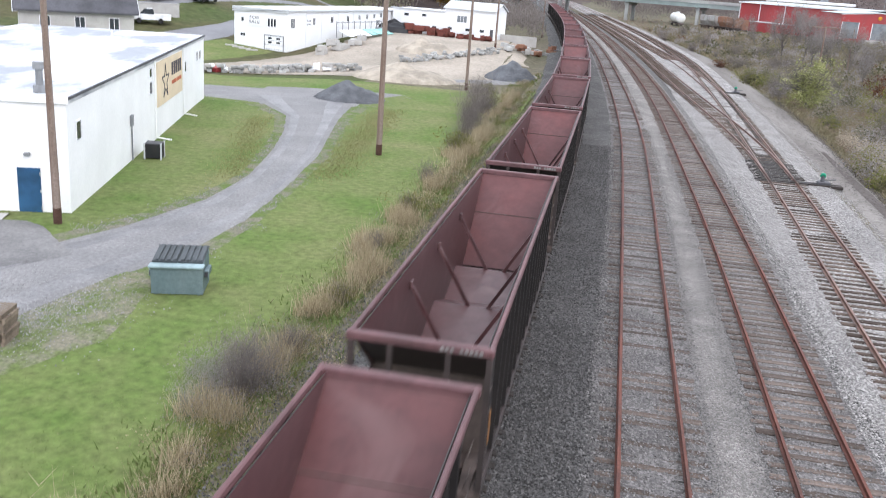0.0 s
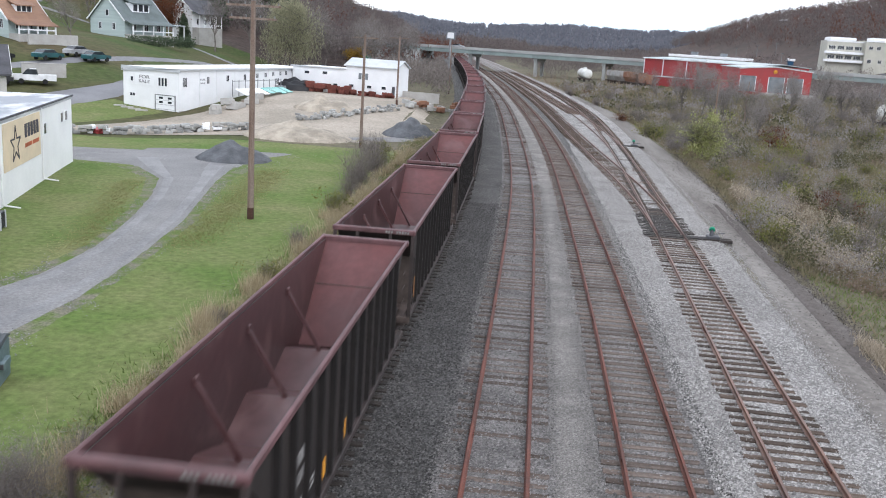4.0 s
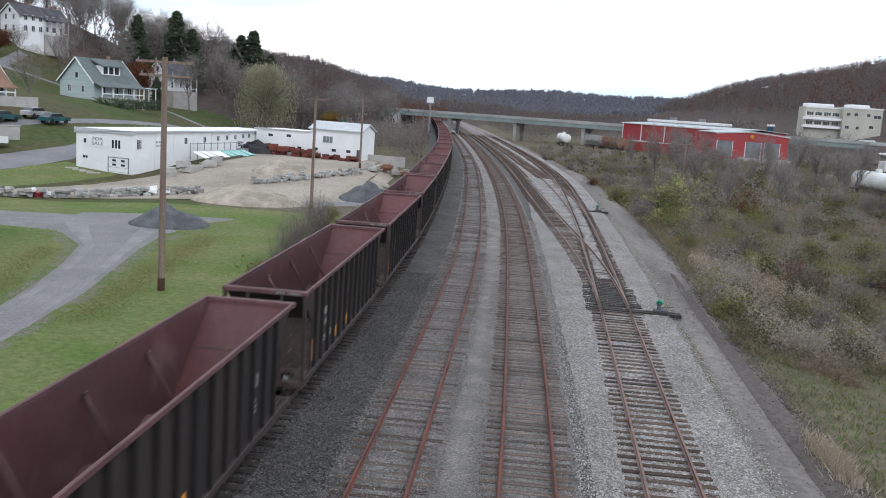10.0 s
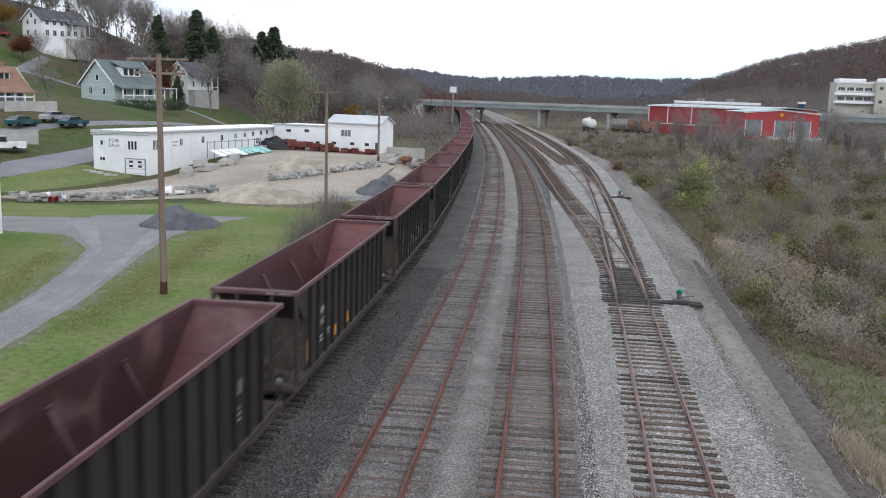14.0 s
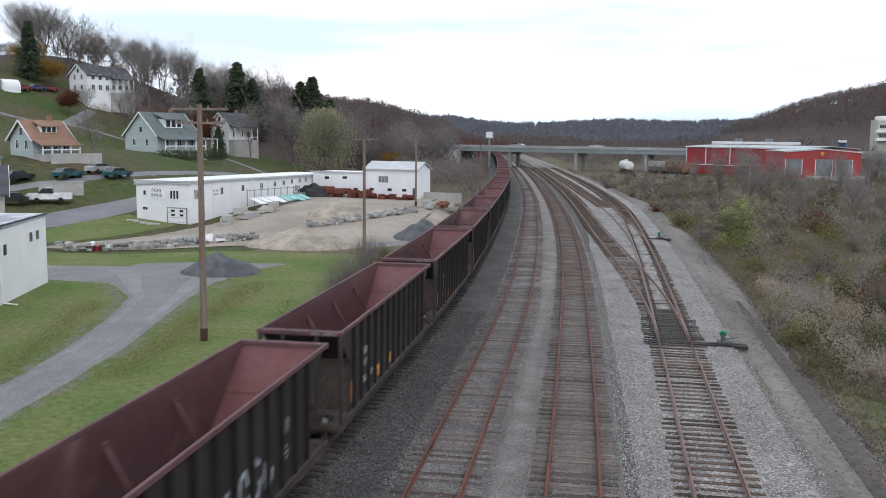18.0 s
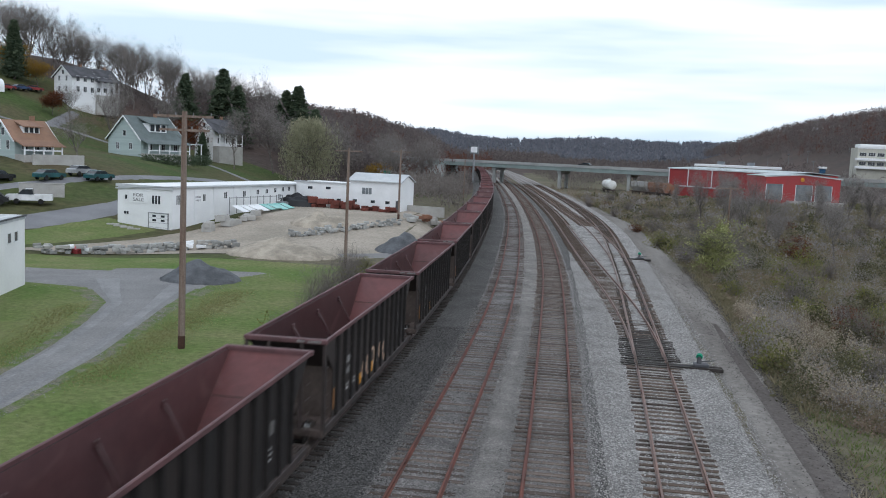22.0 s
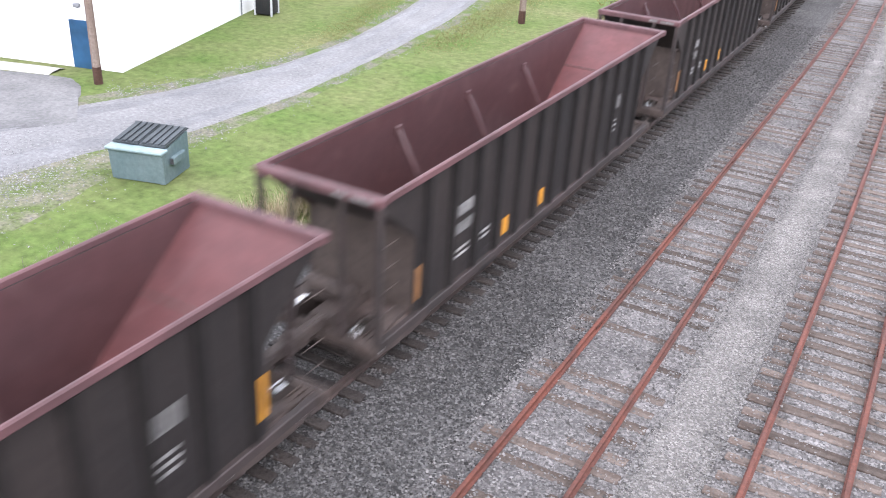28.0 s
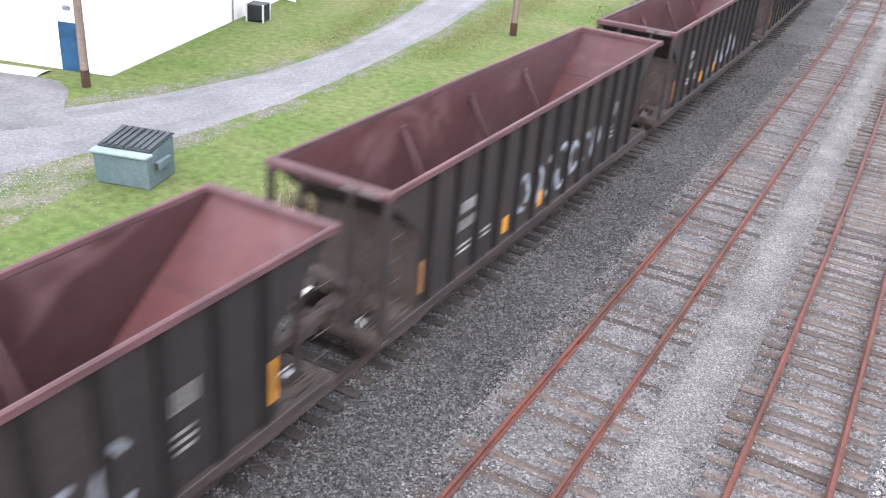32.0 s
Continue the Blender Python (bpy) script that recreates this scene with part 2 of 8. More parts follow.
M_OILY = stony("oily_ballast", (0.012, 0.0105, 0.010), (0.026, 0.023, 0.021), (0.075, 0.068, 0.062), 18)
M_RAIL_A = material("dark_rail", (0.060, 0.040, 0.034), 0.5, 0.3, 0.8, 14.0, (0.040, 0.028, 0.025), 0.1, specular=0.5)
M_RAIL = material("rusty_rail", (0.140, 0.046, 0.031), 0.7, 0.35, 0.8, 14.0, (0.080, 0.033, 0.025), 0.15, metal=0.0, specular=0.3)
M_RAILTOP = material("worn_rail", (0.170, 0.082, 0.055), 0.5, 0.3, 0.8, 14.0, (0.100, 0.050, 0.037), 0.1, specular=0.5)
M_TIE = material("weathered_tie", (0.0912, 0.0685, 0.0575), 0.95, 0.4, 1.5, 9.0, (0.1368, 0.1104, 0.0954), 0.8, 16, per=0.38, streak=(0.4145, 2.9330, 0.9735), specular=0.15)
M_TIE_D = material("brown_tie", (0.0598, 0.0428, 0.0343), 0.95, 0.35, 1.5, 9.0, (0.1066, 0.0809, 0.0659), 0.8, 16, per=0.45, streak=(0.6400, 4.6500, 1.5000), specular=0.15)
M_TIE_DARK = material("oily_tie", (0.022, 0.018, 0.016), 0.7, 0.35, 1.5, 12.0, (0.042, 0.034, 0.030), 0.7, 20, per=0.3)
# same paint as the side sheets, darkened for rib shading; the sheets are dustier
M_RIB = material("black_steel_rib", (0.0111, 0.0097, 0.0095), 0.7, 0.3, 0.5, 5.0, (0.0169, 0.0144, 0.0134), 0.1, specular=0.2)
M_CAR_OUT = material("dirty_black_steel", (0.0211, 0.0183, 0.0180), 0.55, 0.30, 0.5, 5.0, (0.0339, 0.0268, 0.0246), 0.15, streak=(1, 1, 0.25), specular=0.3, per=0.2)
M_CAR_IN = material("red_oxide_interior", (0.076, 0.031, 0.031), 0.38, 0.25, 0.30, 3.0, (0.082, 0.045, 0.047), 0.15, specular=0.5, per=0.32, streak=(1, 0.5, 1.5), sharp=0.2, dust=(0.25, 0.155, 0.15))
# redder than the sides, and lightened because the slope faces up to the light
M_SLOPE_IN = material("red_slope_sheet", (0.124, 0.041, 0.040), 0.50, 0.20, 0.35, 3.0, (0.098, 0.046, 0.047), 0.12, specular=0.32, per=0.25, sharp=0.2, dust=(0.175, 0.105, 0.102))
M_CHORD = material("worn_pink_chord", (0.125, 0.058, 0.061), 0.6, 0.25, 0.9, 6.0, (0.080, 0.039, 0.041), 0.1, specular=0.4)
M_TRUCK = material("greasy_truck", (0.050, 0.038, 0.034), 0.7, 0.3, 2.0, 9.0, (0.082, 0.062, 0.054), 0.4)
M_WHEEL = material("wheel_steel", (0.055, 0.043, 0.038), 0.6, 0.3, 2.0, 9.0, None, 0.2)
M_TREAD = material("polished_wheel_tread", (0.62, 0.60, 0.58), 0.22, 0.15, 2.0, 9.0, None, 0.05, metal=1.0)
M_PLATE = material("dusty_walkway_plate", (0.13, 0.098, 0.088), 0.75, 0.3, 1.5, 8.0, (0.085, 0.064, 0.058), 0.2)
M_END = material("dusty_brown_end_plate", (0.088, 0.068, 0.059), 0.75, 0.3, 1.2, 8.0, (0.060, 0.046, 0.040), 0.2, streak=(1, 1, 0.3))
M_BRIGHT = material("bright_cap", (0.75, 0.74, 0.72), 0.4, 0.2, 2.0, 9.0, None, 0.1, metal=0.2)
M_SILL = material("worn_brown_sill", (0.052, 0.038, 0.036), 0.65, 0.3, 1.0, 8.0, (0.034, 0.028, 0.026), 0.2)
M_STENCIL = material("white_stencil", (0.30, 0.29, 0.28), 0.8, 0.4, 1.0, 6.0, (0.12, 0.115, 0.11), 0.0)
M_REFLECT_OLD = material("grimy_reflector", (0.26, 0.125, 0.05), 0.8, 0.3, 1.0, 9.0, None, 0.0)
M_REFLECT = material("orange_reflector", (0.68, 0.30, 0.035), 0.6, 0.15, 1.0, 9.0, None, 0.0)
M_GRAFFITI = material("pale_graffiti", (0.30, 0.33, 0.36), 0.8, 0.3, 1.0, 7.0, (0.18, 0.19, 0.20), 0.0)
M_GRAFFITI_WARM = material("peach_graffiti", (0.48, 0.33, 0.24), 0.8, 0.3, 1.0, 7.0, (0.30, 0.20, 0.15), 0.0)


# ---- building blocks ----
def part(name, bm, mat, parent=None, label="", matrix=None):
    me = bpy.data.meshes.new(name)
    bm.to_mesh(me)
    bm.free()
    for one in (mat if isinstance(mat, (list, tuple)) else [mat]):
        me.materials.append(one)
    ob = new(name, me)
    if isinstance(parent, tuple):
        ob.parent, ob.matrix_basis = parent
    elif parent:
        ob.parent = parent
    if matrix is not None:
        ob.matrix_basis = matrix
    if label:
        tagged(ob, label)
    return ob


def soup(name, verts, faces, mat, parent=None, label="", smooth=False):
    me = bpy.data.meshes.new(name)
    me.from_pydata(verts, [], faces)
    me.materials.append(mat)
    if smooth:
        me.polygons.foreach_set("use_smooth", [True] * len(me.polygons))
    ob = new(name, me)
    if parent:
        ob.parent = parent
    if label:
        tagged(ob, label)
    return ob


def thing(name, x, y, z, turn=0.0, label="", category="", group="", kind=""):
    ob = new(name)
    ob.empty_display_size = 0.2
    ob.matrix_basis = pose(x, y, z, 0, 0, turn)
    return tagged(ob, label, category, group, kind)


def box(bm, x0, x1, y0, y1, z0, z1, bevel=0.0):
    """An axis-aligned box, its edges cut by bevel."""
    r = bmesh.ops.create_cube(bm, size=1.0)
    for v in r["verts"]:
        v.co = Vector((x0 + (v.co.x + 0.5) * (x1 - x0), y0 + (v.co.y + 0.5) * (y1 - y0), z0 + (v.co.z + 0.5) * (z1 - z0)))
    if bevel:
        edges = {e for v in r["verts"] for e in v.link_edges}
        bmesh.ops.bevel(bm, geom=list(edges), offset=bevel, segments=1, affect="EDGES")


def boxed(*sizes, bevel=0.0):
    bm = bmesh.new()
    box(bm, *sizes, bevel=bevel)
    return bm


def beam(bm, a, b, w, h, sides=4):
    """A straight bar from a to b."""
    a, b = Vector(a), Vector(b)
    d = b - a
    q = d.to_track_quat("Z", "Y").to_matrix().to_4x4()
    m = Matrix.Translation((a + b) / 2) @ q
    if sides == 4:
        r = bmesh.ops.create_cube(bm, size=1.0)
        for v in r["verts"]:
            v.co = m @ Vector((v.co.x * w, v.co.y * h, v.co.z * d.length))
    else:
        bmesh.ops.create_cone(bm, cap_ends=True, segments=sides, radius1=w, radius2=h, depth=d.length, matrix=m)


def beamed(a, b, w, h, sides=4):
    bm = bmesh.new()
    beam(bm, a, b, w, h, sides)
    return bm


def prism(bm, outline, x0, x1):
    """A closed outline in y and z, drawn out along x."""
    one = [bm.verts.new((x0, y, z)) for y, z in outline]
    two = [bm.verts.new((x1, y, z)) for y, z in outline]
    k = len(outline)
    bm.faces.new(one[::-1])
    bm.faces.new(two)
    for i in range(k):
        bm.faces.new((one[i], one[(i + 1) % k], two[(i + 1) % k], two[i]))
    bmesh.ops.recalc_face_normals(bm, faces=bm.faces[:])


def spline(points):
    """A natural cubic through (y, x) points, straight beyond its ends."""
    p = np.array(points, float)
    y, x = p[:, 0], p[:, 1]
    k, h = len(y), np.diff(p[:, 0])
    a, r = np.eye(k), np.zeros(k)
    for i in range(1, k - 1):
        a[i, i - 1:i + 2] = h[i - 1], 2 * (h[i - 1] + h[i]), h[i]
        r[i] = 6 * ((x[i + 1] - x[i]) / h[i] - (x[i] - x[i - 1]) / h[i - 1])
    c = np.linalg.solve(a, r)

    def f(v):
        v = np.asarray(v, float)
        i = np.clip(np.searchsorted(y, v) - 1, 0, k - 2)
        d, w = h[i], np.clip(v, y[0], y[-1])
        u0, u1 = (y[i + 1] - w), (w - y[i])
        s = c[i] * u0 ** 3 / (6 * d) + c[i + 1] * u1 ** 3 / (6 * d) + (x[i] / d - c[i] * d / 6) * u0 + (x[i + 1] / d - c[i + 1] * d / 6) * u1
        end = (x[-1] - x[-2]) / h[-1] + c[-2] * h[-1] / 6
        return s + np.where(v > y[-1], (v - y[-1]) * end, 0)
    return f


# ---- the tracks' centre lines: x as a function of y ----
LINE_B = spline([(-60, 0), (0, 0), (45, 0), (64, -0.2), (82, -0.85), (107, -2.2), (153, -5.3), (195, -9.1), (271, -17.0), (355, -26.5), (500, -44), (700, -70)])
LINE_C = spline([(-60, 3.83), (0, 3.83), (40, 3.80), (53, 3.56), (66, 3.27), (84, 2.73), (110, 1.43), (156, -1.95), (195, -5.4), (271, -13.2), (355, -22.7), (500, -40), (700, -66)])
LINE_D = spline([(-60, 6.0), (0, 7.0), (34, 7.95), (44.5, 8.22), (55, 8.45), (70, 8.72), (92, 8.95), (114, 8.95), (145, 8.4), (172, 6.8), (271, -2.6), (355, -12.0), (500, -29), (700, -55)])
LINE_G = spline([(50, 8.35), (58, 8.45), (69.5, 8.1), (86, 6.9), (107, 5.3), (126, 3.95), (156, 1.75), (195, -1.7), (271, -9.5), (355, -19.0), (500, -36), (700, -62)])
LINE_F = spline([(90, 8.93), (97, 8.95), (115, 8.35), (145, 6.4), (175, 3.3), (195, 1.4), (271, -6.35), (355, -15.75), (500, -32.75), (700, -58.75)])


def line_a(y):
    return LINE_B(y) - 4.76


def smooth(a, b, v):
    u = np.clip((np.asarray(v, float) - a) / (b - a), 0, 1)
    return u * u * (3 - 2 * u)


def ground_z(x, y):
    """The lie of the land: a level railbed, a low lawn, a wooded valley to both sides."""
    x, y = np.asarray(x, float), np.asarray(y, float)
    u = x - LINE_B(np.clip(y, -60, 2000))
    bed = -0.42
    left = -1.05 - 0.8 * smooth(-26, -42, u) * smooth(60, 95, y) * (1 - smooth(105, 135, y))
    left = left + 2.1 * smooth(100, 138, y) * (1 - smooth(150, 230, y)) * smooth(-9, -14, u)
    left = left + 6.0 * smooth(-46, -80, u) * smooth(85, 150, y) + 24 * smooth(-78, -150, u) * smooth(110, 240, y) * (1 - 0.70 * smooth(260, 345, y))
    left = left + 3.0 * smooth(-50, -80, u) * (1 - smooth(60, 130, y))
    left = left + 15 * smooth(-30, -120, x) * smooth(330, 520, y) * smooth(-14, -50, u) * (1 - smooth(1500, 2400, y))
    left = left + 9.0 * smooth(-45, -95, u) * smooth(225, 300, y) * (1 - smooth(330, 450, y))
    right = -0.9 + 0.9 * smooth(18, 60, u) * smooth(60, 200, y) + 54 * smooth(85, 280, x) * smooth(100, 500, y) * (1 - smooth(1000, 1700, y))
    z = np.where(u < 0, bed + (left - bed) * smooth(-7.8, -9.8, u), bed + (right - bed) * smooth(14.2, 19.0, u))
    return z + 47 * smooth(1500, 2500, y) * (1 + 0.10 * np.sin(x * 0.006) + 0.07 * np.sin(x * 0.017 + 1.0))


def sheet(name, xs, ys, mat, lift=0.0, kind="structure", label="", rough=0.0):
    gx, gy = np.meshgrid(xs, ys)
    gz = ground_z(gx, gy) + lift
    verts = np.stack([gx, gy, gz], -1).reshape(-1, 3)
    w = len(xs)
    faces = [(j * w + i, j * w + i + 1, (j + 1) * w + i + 1, (j + 1) * w + i) for j in range(len(ys) - 1) for i in range(w - 1)]
    ob = soup(name, verts.tolist(), faces, mat, smooth=True)
    return tagged(ob, label, "ground", "", kind)


def strip(name, rows, mat, lift, label, category, across=6):
    """A surface between a left and a right edge, given as (xl, yl, xr, yr), laid on the ground."""
    verts, faces = [], []
    fine = []
    for (a, b) in zip(rows, rows[1:]):
        steps = max(2, int(max(math.hypot(b[0] - a[0], b[1] - a[1]), math.hypot(b[2] - a[2], b[3] - a[3])) / 1.2))
        fine += [tuple(p + (q - p) * i / steps for p, q in zip(a, b)) for i in range(steps)]
    fine.append(rows[-1])
    for r in fine:
        for i in range(across + 1):
            f = i / across
            x, y = r[0] + (r[2] - r[0]) * f, r[1] + (r[3] - r[1]) * f
            edge = 0.35 * noise.noise((x * 0.7, y * 0.7, 3.0)) if i in (0, across) else 0.0
            verts.append((x + edge, y, float(ground_z(x, y)) + (lift if 0 < i < across else -0.02)))
    w = across + 1
    for j in range(len(fine) - 1):
        for i in range(across):
            faces.append((j * w + i, j * w + i + 1, (j + 1) * w + i + 1, (j + 1) * w + i))
    ob = soup(name, verts, faces, mat, smooth=True)
    return tagged(ob, label, category, "", "structure")


def graded(start, end, fine, grow, centre):
    """Grid lines that lie close near the centre and widen away from it."""
    up, step = [centre], fine
    while up[-1] < end:
        up.append(up[-1] + step)
        step *= grow
    down, step = [centre], fine
    while down[-1] > start:
        down.append(down[-1] - step)
        step *= grow
    return np.array(down[:0:-1] + up)


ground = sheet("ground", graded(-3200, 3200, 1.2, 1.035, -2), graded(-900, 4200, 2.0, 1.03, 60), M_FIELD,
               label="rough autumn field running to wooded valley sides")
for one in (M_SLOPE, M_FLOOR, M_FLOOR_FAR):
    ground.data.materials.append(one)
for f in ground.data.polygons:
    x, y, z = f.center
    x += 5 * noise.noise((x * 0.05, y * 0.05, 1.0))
    # the farthest ground takes the haze-tinted floor colour
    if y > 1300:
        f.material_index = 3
    elif (y > 246 and x < -24) or (x > 60 and y > 260):
        f.material_index = 2
    elif x < -30 and 84 < y <= 246:
        f.material_index = 1
lawn = sheet("lawn", np.arange(-58, -8.5, 0.9), np.arange(-8, 90, 0.9), M_GRASS, 0.02, label="short green lawn with worn yellow patches")


# ---- railbed ----
def railbed(name, line, mat, left, right, z, y0, y1, label):
    ys = np.concatenate([np.arange(y0, 120, 1.5), np.arange(120, y1, 6.0)])
    verts, faces = [], []
    for y in ys:
        x = float(line(y))
        a = left(y) if callable(left) else left
        b = right(y) if callable(right) else right
        prof = [(a - 0.6, z - 0.35), (a, z - 0.015), ((a + b) / 2, z), (b, z - 0.015), (b + 0.6, z - 0.35)]
        for dx, dz in prof:
            j = 0.02 * noise.noise((dx * 3, y * 1.3, z))
            verts.append((x + dx, y, dz + j))
    w = 5
    for j in range(len(ys) - 1):
        for i in range(w - 1):
            faces.append((j * w + i, j * w + i + 1, (j + 1) * w + i + 1, (j + 1) * w + i))
    return tagged(soup(name, verts, faces, mat, smooth=True), label, "railbed", "", "structure")


railbed("railbed_main", lambda y: LINE_B(y) - 2.0, M_BALLAST, -5.6, 7.9, -0.20, -70, 760, "grey crushed stone ballast under the main tracks")
railbed("railbed_siding", LINE_D, M_BALLAST_PALE, lambda y: -min(4.8, float(LINE_D(y) - LINE_C(y)) - 1.9), 2.6, -0.178, -70, 760, "pale grey crushed stone ballast under the siding")
railbed("railbed_infill", LINE_B, M_INFILL, -1.45, 1.45, -0.176, -70, 400, "grey gravel burying the ties of the idle track")
railbed("railbed_infill", LINE_C, M_INFILL, -1.45, 1.45, -0.187, -70, 400, "grey gravel between the ties of the idle track")
railbed("railbed_infill", LINE_D, M_OILY, -1.05, 1.05, -0.158, 54, 62, "oil-blackened stones between the switch points")
railbed("railbed_infill", LINE_D, M_BALLAST_PALE, -0.42, 0.38, -0.140, 63, 71, "white-grey crushed stone filling the turnout between the rails")


def wedge(side):
    """Half the room between the diverging rails of the turnout."""
    return lambda y: side * max(0.02, float(LINE_D(y) - LINE_G(y)) / 2 - 0.62)


railbed("railbed_infill", lambda y: (LINE_D(y) + LINE_G(y)) / 2, M_BALLAST_PALE, wedge(-1), wedge(1), -0.138, 80, 150, "white-grey crushed stone in the wedge of the turnout")
railbed("cinder_path", lambda y: (LINE_B(y) + LINE_C(y)) / 2, M_FINES, -0.60, 0.60, -0.170, -70, 760, "pale gravel fines trodden between the tracks")

RAIL_PROFILE = [(-0.068, -0.17), (-0.068, -0.15), (-0.012, -0.13), (-0.012, -0.045), (-0.036, -0.035), (-0.036, -0.004), (-0.028, 0.0),
                (0.028, 0.0), (0.036, -0.004), (0.036, -0.035), (0.012, -0.045), (0.012, -0.13), (0.068, -0.15), (0.068, -0.17)]


def rail(line, side, y0, y1, mat, parent):
    ys = np.concatenate([np.arange(y0, min(120, y1), 2.0), np.arange(max(120, y0), y1 + 1, 7.0)])
    verts, faces, k = [], [], len(RAIL_PROFILE)
    for y in ys:
        slope = float(line(y + 0.5) - line(y - 0.5))
        x = float(line(y)) + side * 0.753
        dy = -slope * side * 0.753
        wob = 0.006 * noise.noise((side * 5, y * 0.25, 1.7))
        for px, pz in RAIL_PROFILE:
            verts.append((x + px + wob, y + dy, pz))
    for j in range(len(ys) - 1):
        for i in range(k):
            faces.append((j * k + i, j * k + (i + 1) % k, (j + 1) * k + (i + 1) % k, (j + 1) * k + i))
    return soup("rail", verts, faces, mat, parent)


TIE_MESHES = []
for i in range(6):
    bm = bmesh.new()
    box(bm, -1.28, 1.28, -0.115, 0.115, -0.20, 0.0, 0.012)
    for v in bm.verts:
        v.co.x += 0.05 * noise.noise((v.co.y * 9, i * 7.0, v.co.z * 5))
        v.co.y += 0.018 * noise.noise((v.co.x * 2.1, i * 3.0, 1))
        v.co.z += 0.012 * noise.noise((v.co.x * 1.7, v.co.y * 8, i * 5.0))
    me = bpy.data.meshes.new("tie")
    bm.to_mesh(me)
    bm.free()
    TIE_MESHES.append(me)
TIE_KINDS = []
for tie_mat in (M_TIE, M_TIE_DARK, M_TIE_D):
    TIE_KINDS.append([m.copy() for m in TIE_MESHES])
    for m in TIE_KINDS[-1]:
        m.materials.append(tie_mat)


def ties(parent, line, y0, y1, near, dark=0, pitch=0.53, sink=0.0, wide=1.0, rng=None):
    """Sleepers: single ones as far as near, joined ones beyond."""
    rng = rng or random.Random(5)
    verts, faces = [], []
    y = y0
    while y < y1:
        x, slope = float(line(y)), float(line(y + 0.5) - line(y - 0.5))
        turn = -math.atan(slope) + rng.gauss(0, 0.012)
        dx, z = rng.gauss(0, 0.04), -0.155 - sink + rng.gauss(0, 0.010)
        span = wide(y) if callable(wide) else wide
        if y < near:
            ob = new("tie", rng.choice(TIE_KINDS[dark]))
            ob.matrix_basis = pose(x + dx, y, z, rng.gauss(0, 0.6), rng.gauss(0, 0.25), math.degrees(turn)) @ Matrix.Diagonal((span, rng.uniform(0.9, 1.1), 1, 1))
            ob.parent = parent
        else:
            c, s, k = math.cos(turn), math.sin(turn), len(verts)
            for px, py in ((-1.28, -0.115), (1.28, -0.115), (1.28, 0.115), (-1.28, 0.115)):
                for pz in (z - 0.15, z):
                    verts.append((x + dx + c * px * span - s * py, y + s * px * span + c * py, pz))
            faces += [(k + 1, k + 3, k + 5, k + 7), (k, k + 1, k + 7, k + 6), (k + 2, k + 4, k + 5, k + 3), (k, k + 2, k + 3, k + 1), (k + 4, k + 6, k + 7, k + 5)]
        y += pitch * rng.uniform(0.92, 1.08)
    if verts:
        tagged(soup("far_tie", verts, faces, (M_TIE, M_TIE_DARK, M_TIE_D)[dark], parent), "", "", "", "stuff")


# ---- tracks ----
TRACKS = {}
for key, line, y0, y1, mat, label in (
        ("a", line_a, -640, 760, M_RAIL_A, "main track with dark rails under the passing train"),
        ("b", LINE_B, -70, 760, M_RAIL, "idle track with rust-red rails and grey weathered ties"),
        ("c", LINE_C, -70, 760, M_RAIL, "idle track with rust-red rails and sunken grey ties"),
        ("d", LINE_D, -70, 760, M_RAILTOP, "siding with brown rails on pale ballast and close ties"),
        ("g", LINE_G, 52, 760, M_RAILTOP, "turnout leg curving off the siding"),
        ("f", LINE_F, 98, 760, M_RAILTOP, "second turnout leg beside the siding")):
    TRACKS[key] = thing("railway_track", 0, 0, 0, 0, label, "track", "tracks of the yard", "structure")
    for side in (-1, 1):
        rail(line, side, y0, y1, mat, TRACKS[key])


# bolted joint bars on the idle tracks
joint_rng = random.Random(8)
for key, line in (("b", LINE_B), ("c", LINE_C), ("d", LINE_D)):
    for side in (-1, 1):
        y = 12.0 + joint_rng.uniform(0, 5)
        while y < 62:
            bm = bmesh.new()
            for f in (-1, 1):
                box(bm, f * 0.030 - 0.016, f * 0.030 + 0.016, -0.33, 0.33, -0.125, -0.045, 0.006)
                for k in (-0.22, -0.08, 0.08, 0.22):
                    beam(bm, (f * 0.045, k, -0.085), (f * 0.075, k, -0.085), 0.016, 0.014, 6)
            part("joint_bar", bm, M_RAIL, TRACKS[key], "", pose(float(line(y)) + side * 0.753, y, 0, 0, 0, -math.degrees(math.atan(float(line(y + 0.5) - line(y - 0.5))))))
            y += 11.9


# ---- hopper cars ----
PITCH, BODY, HALF, TOP, SILL = 17.28, 15.84, 1.36, 3.72, 0.74
END = BODY / 2
WALL = 6.50      # the side sheets run this far from the middle


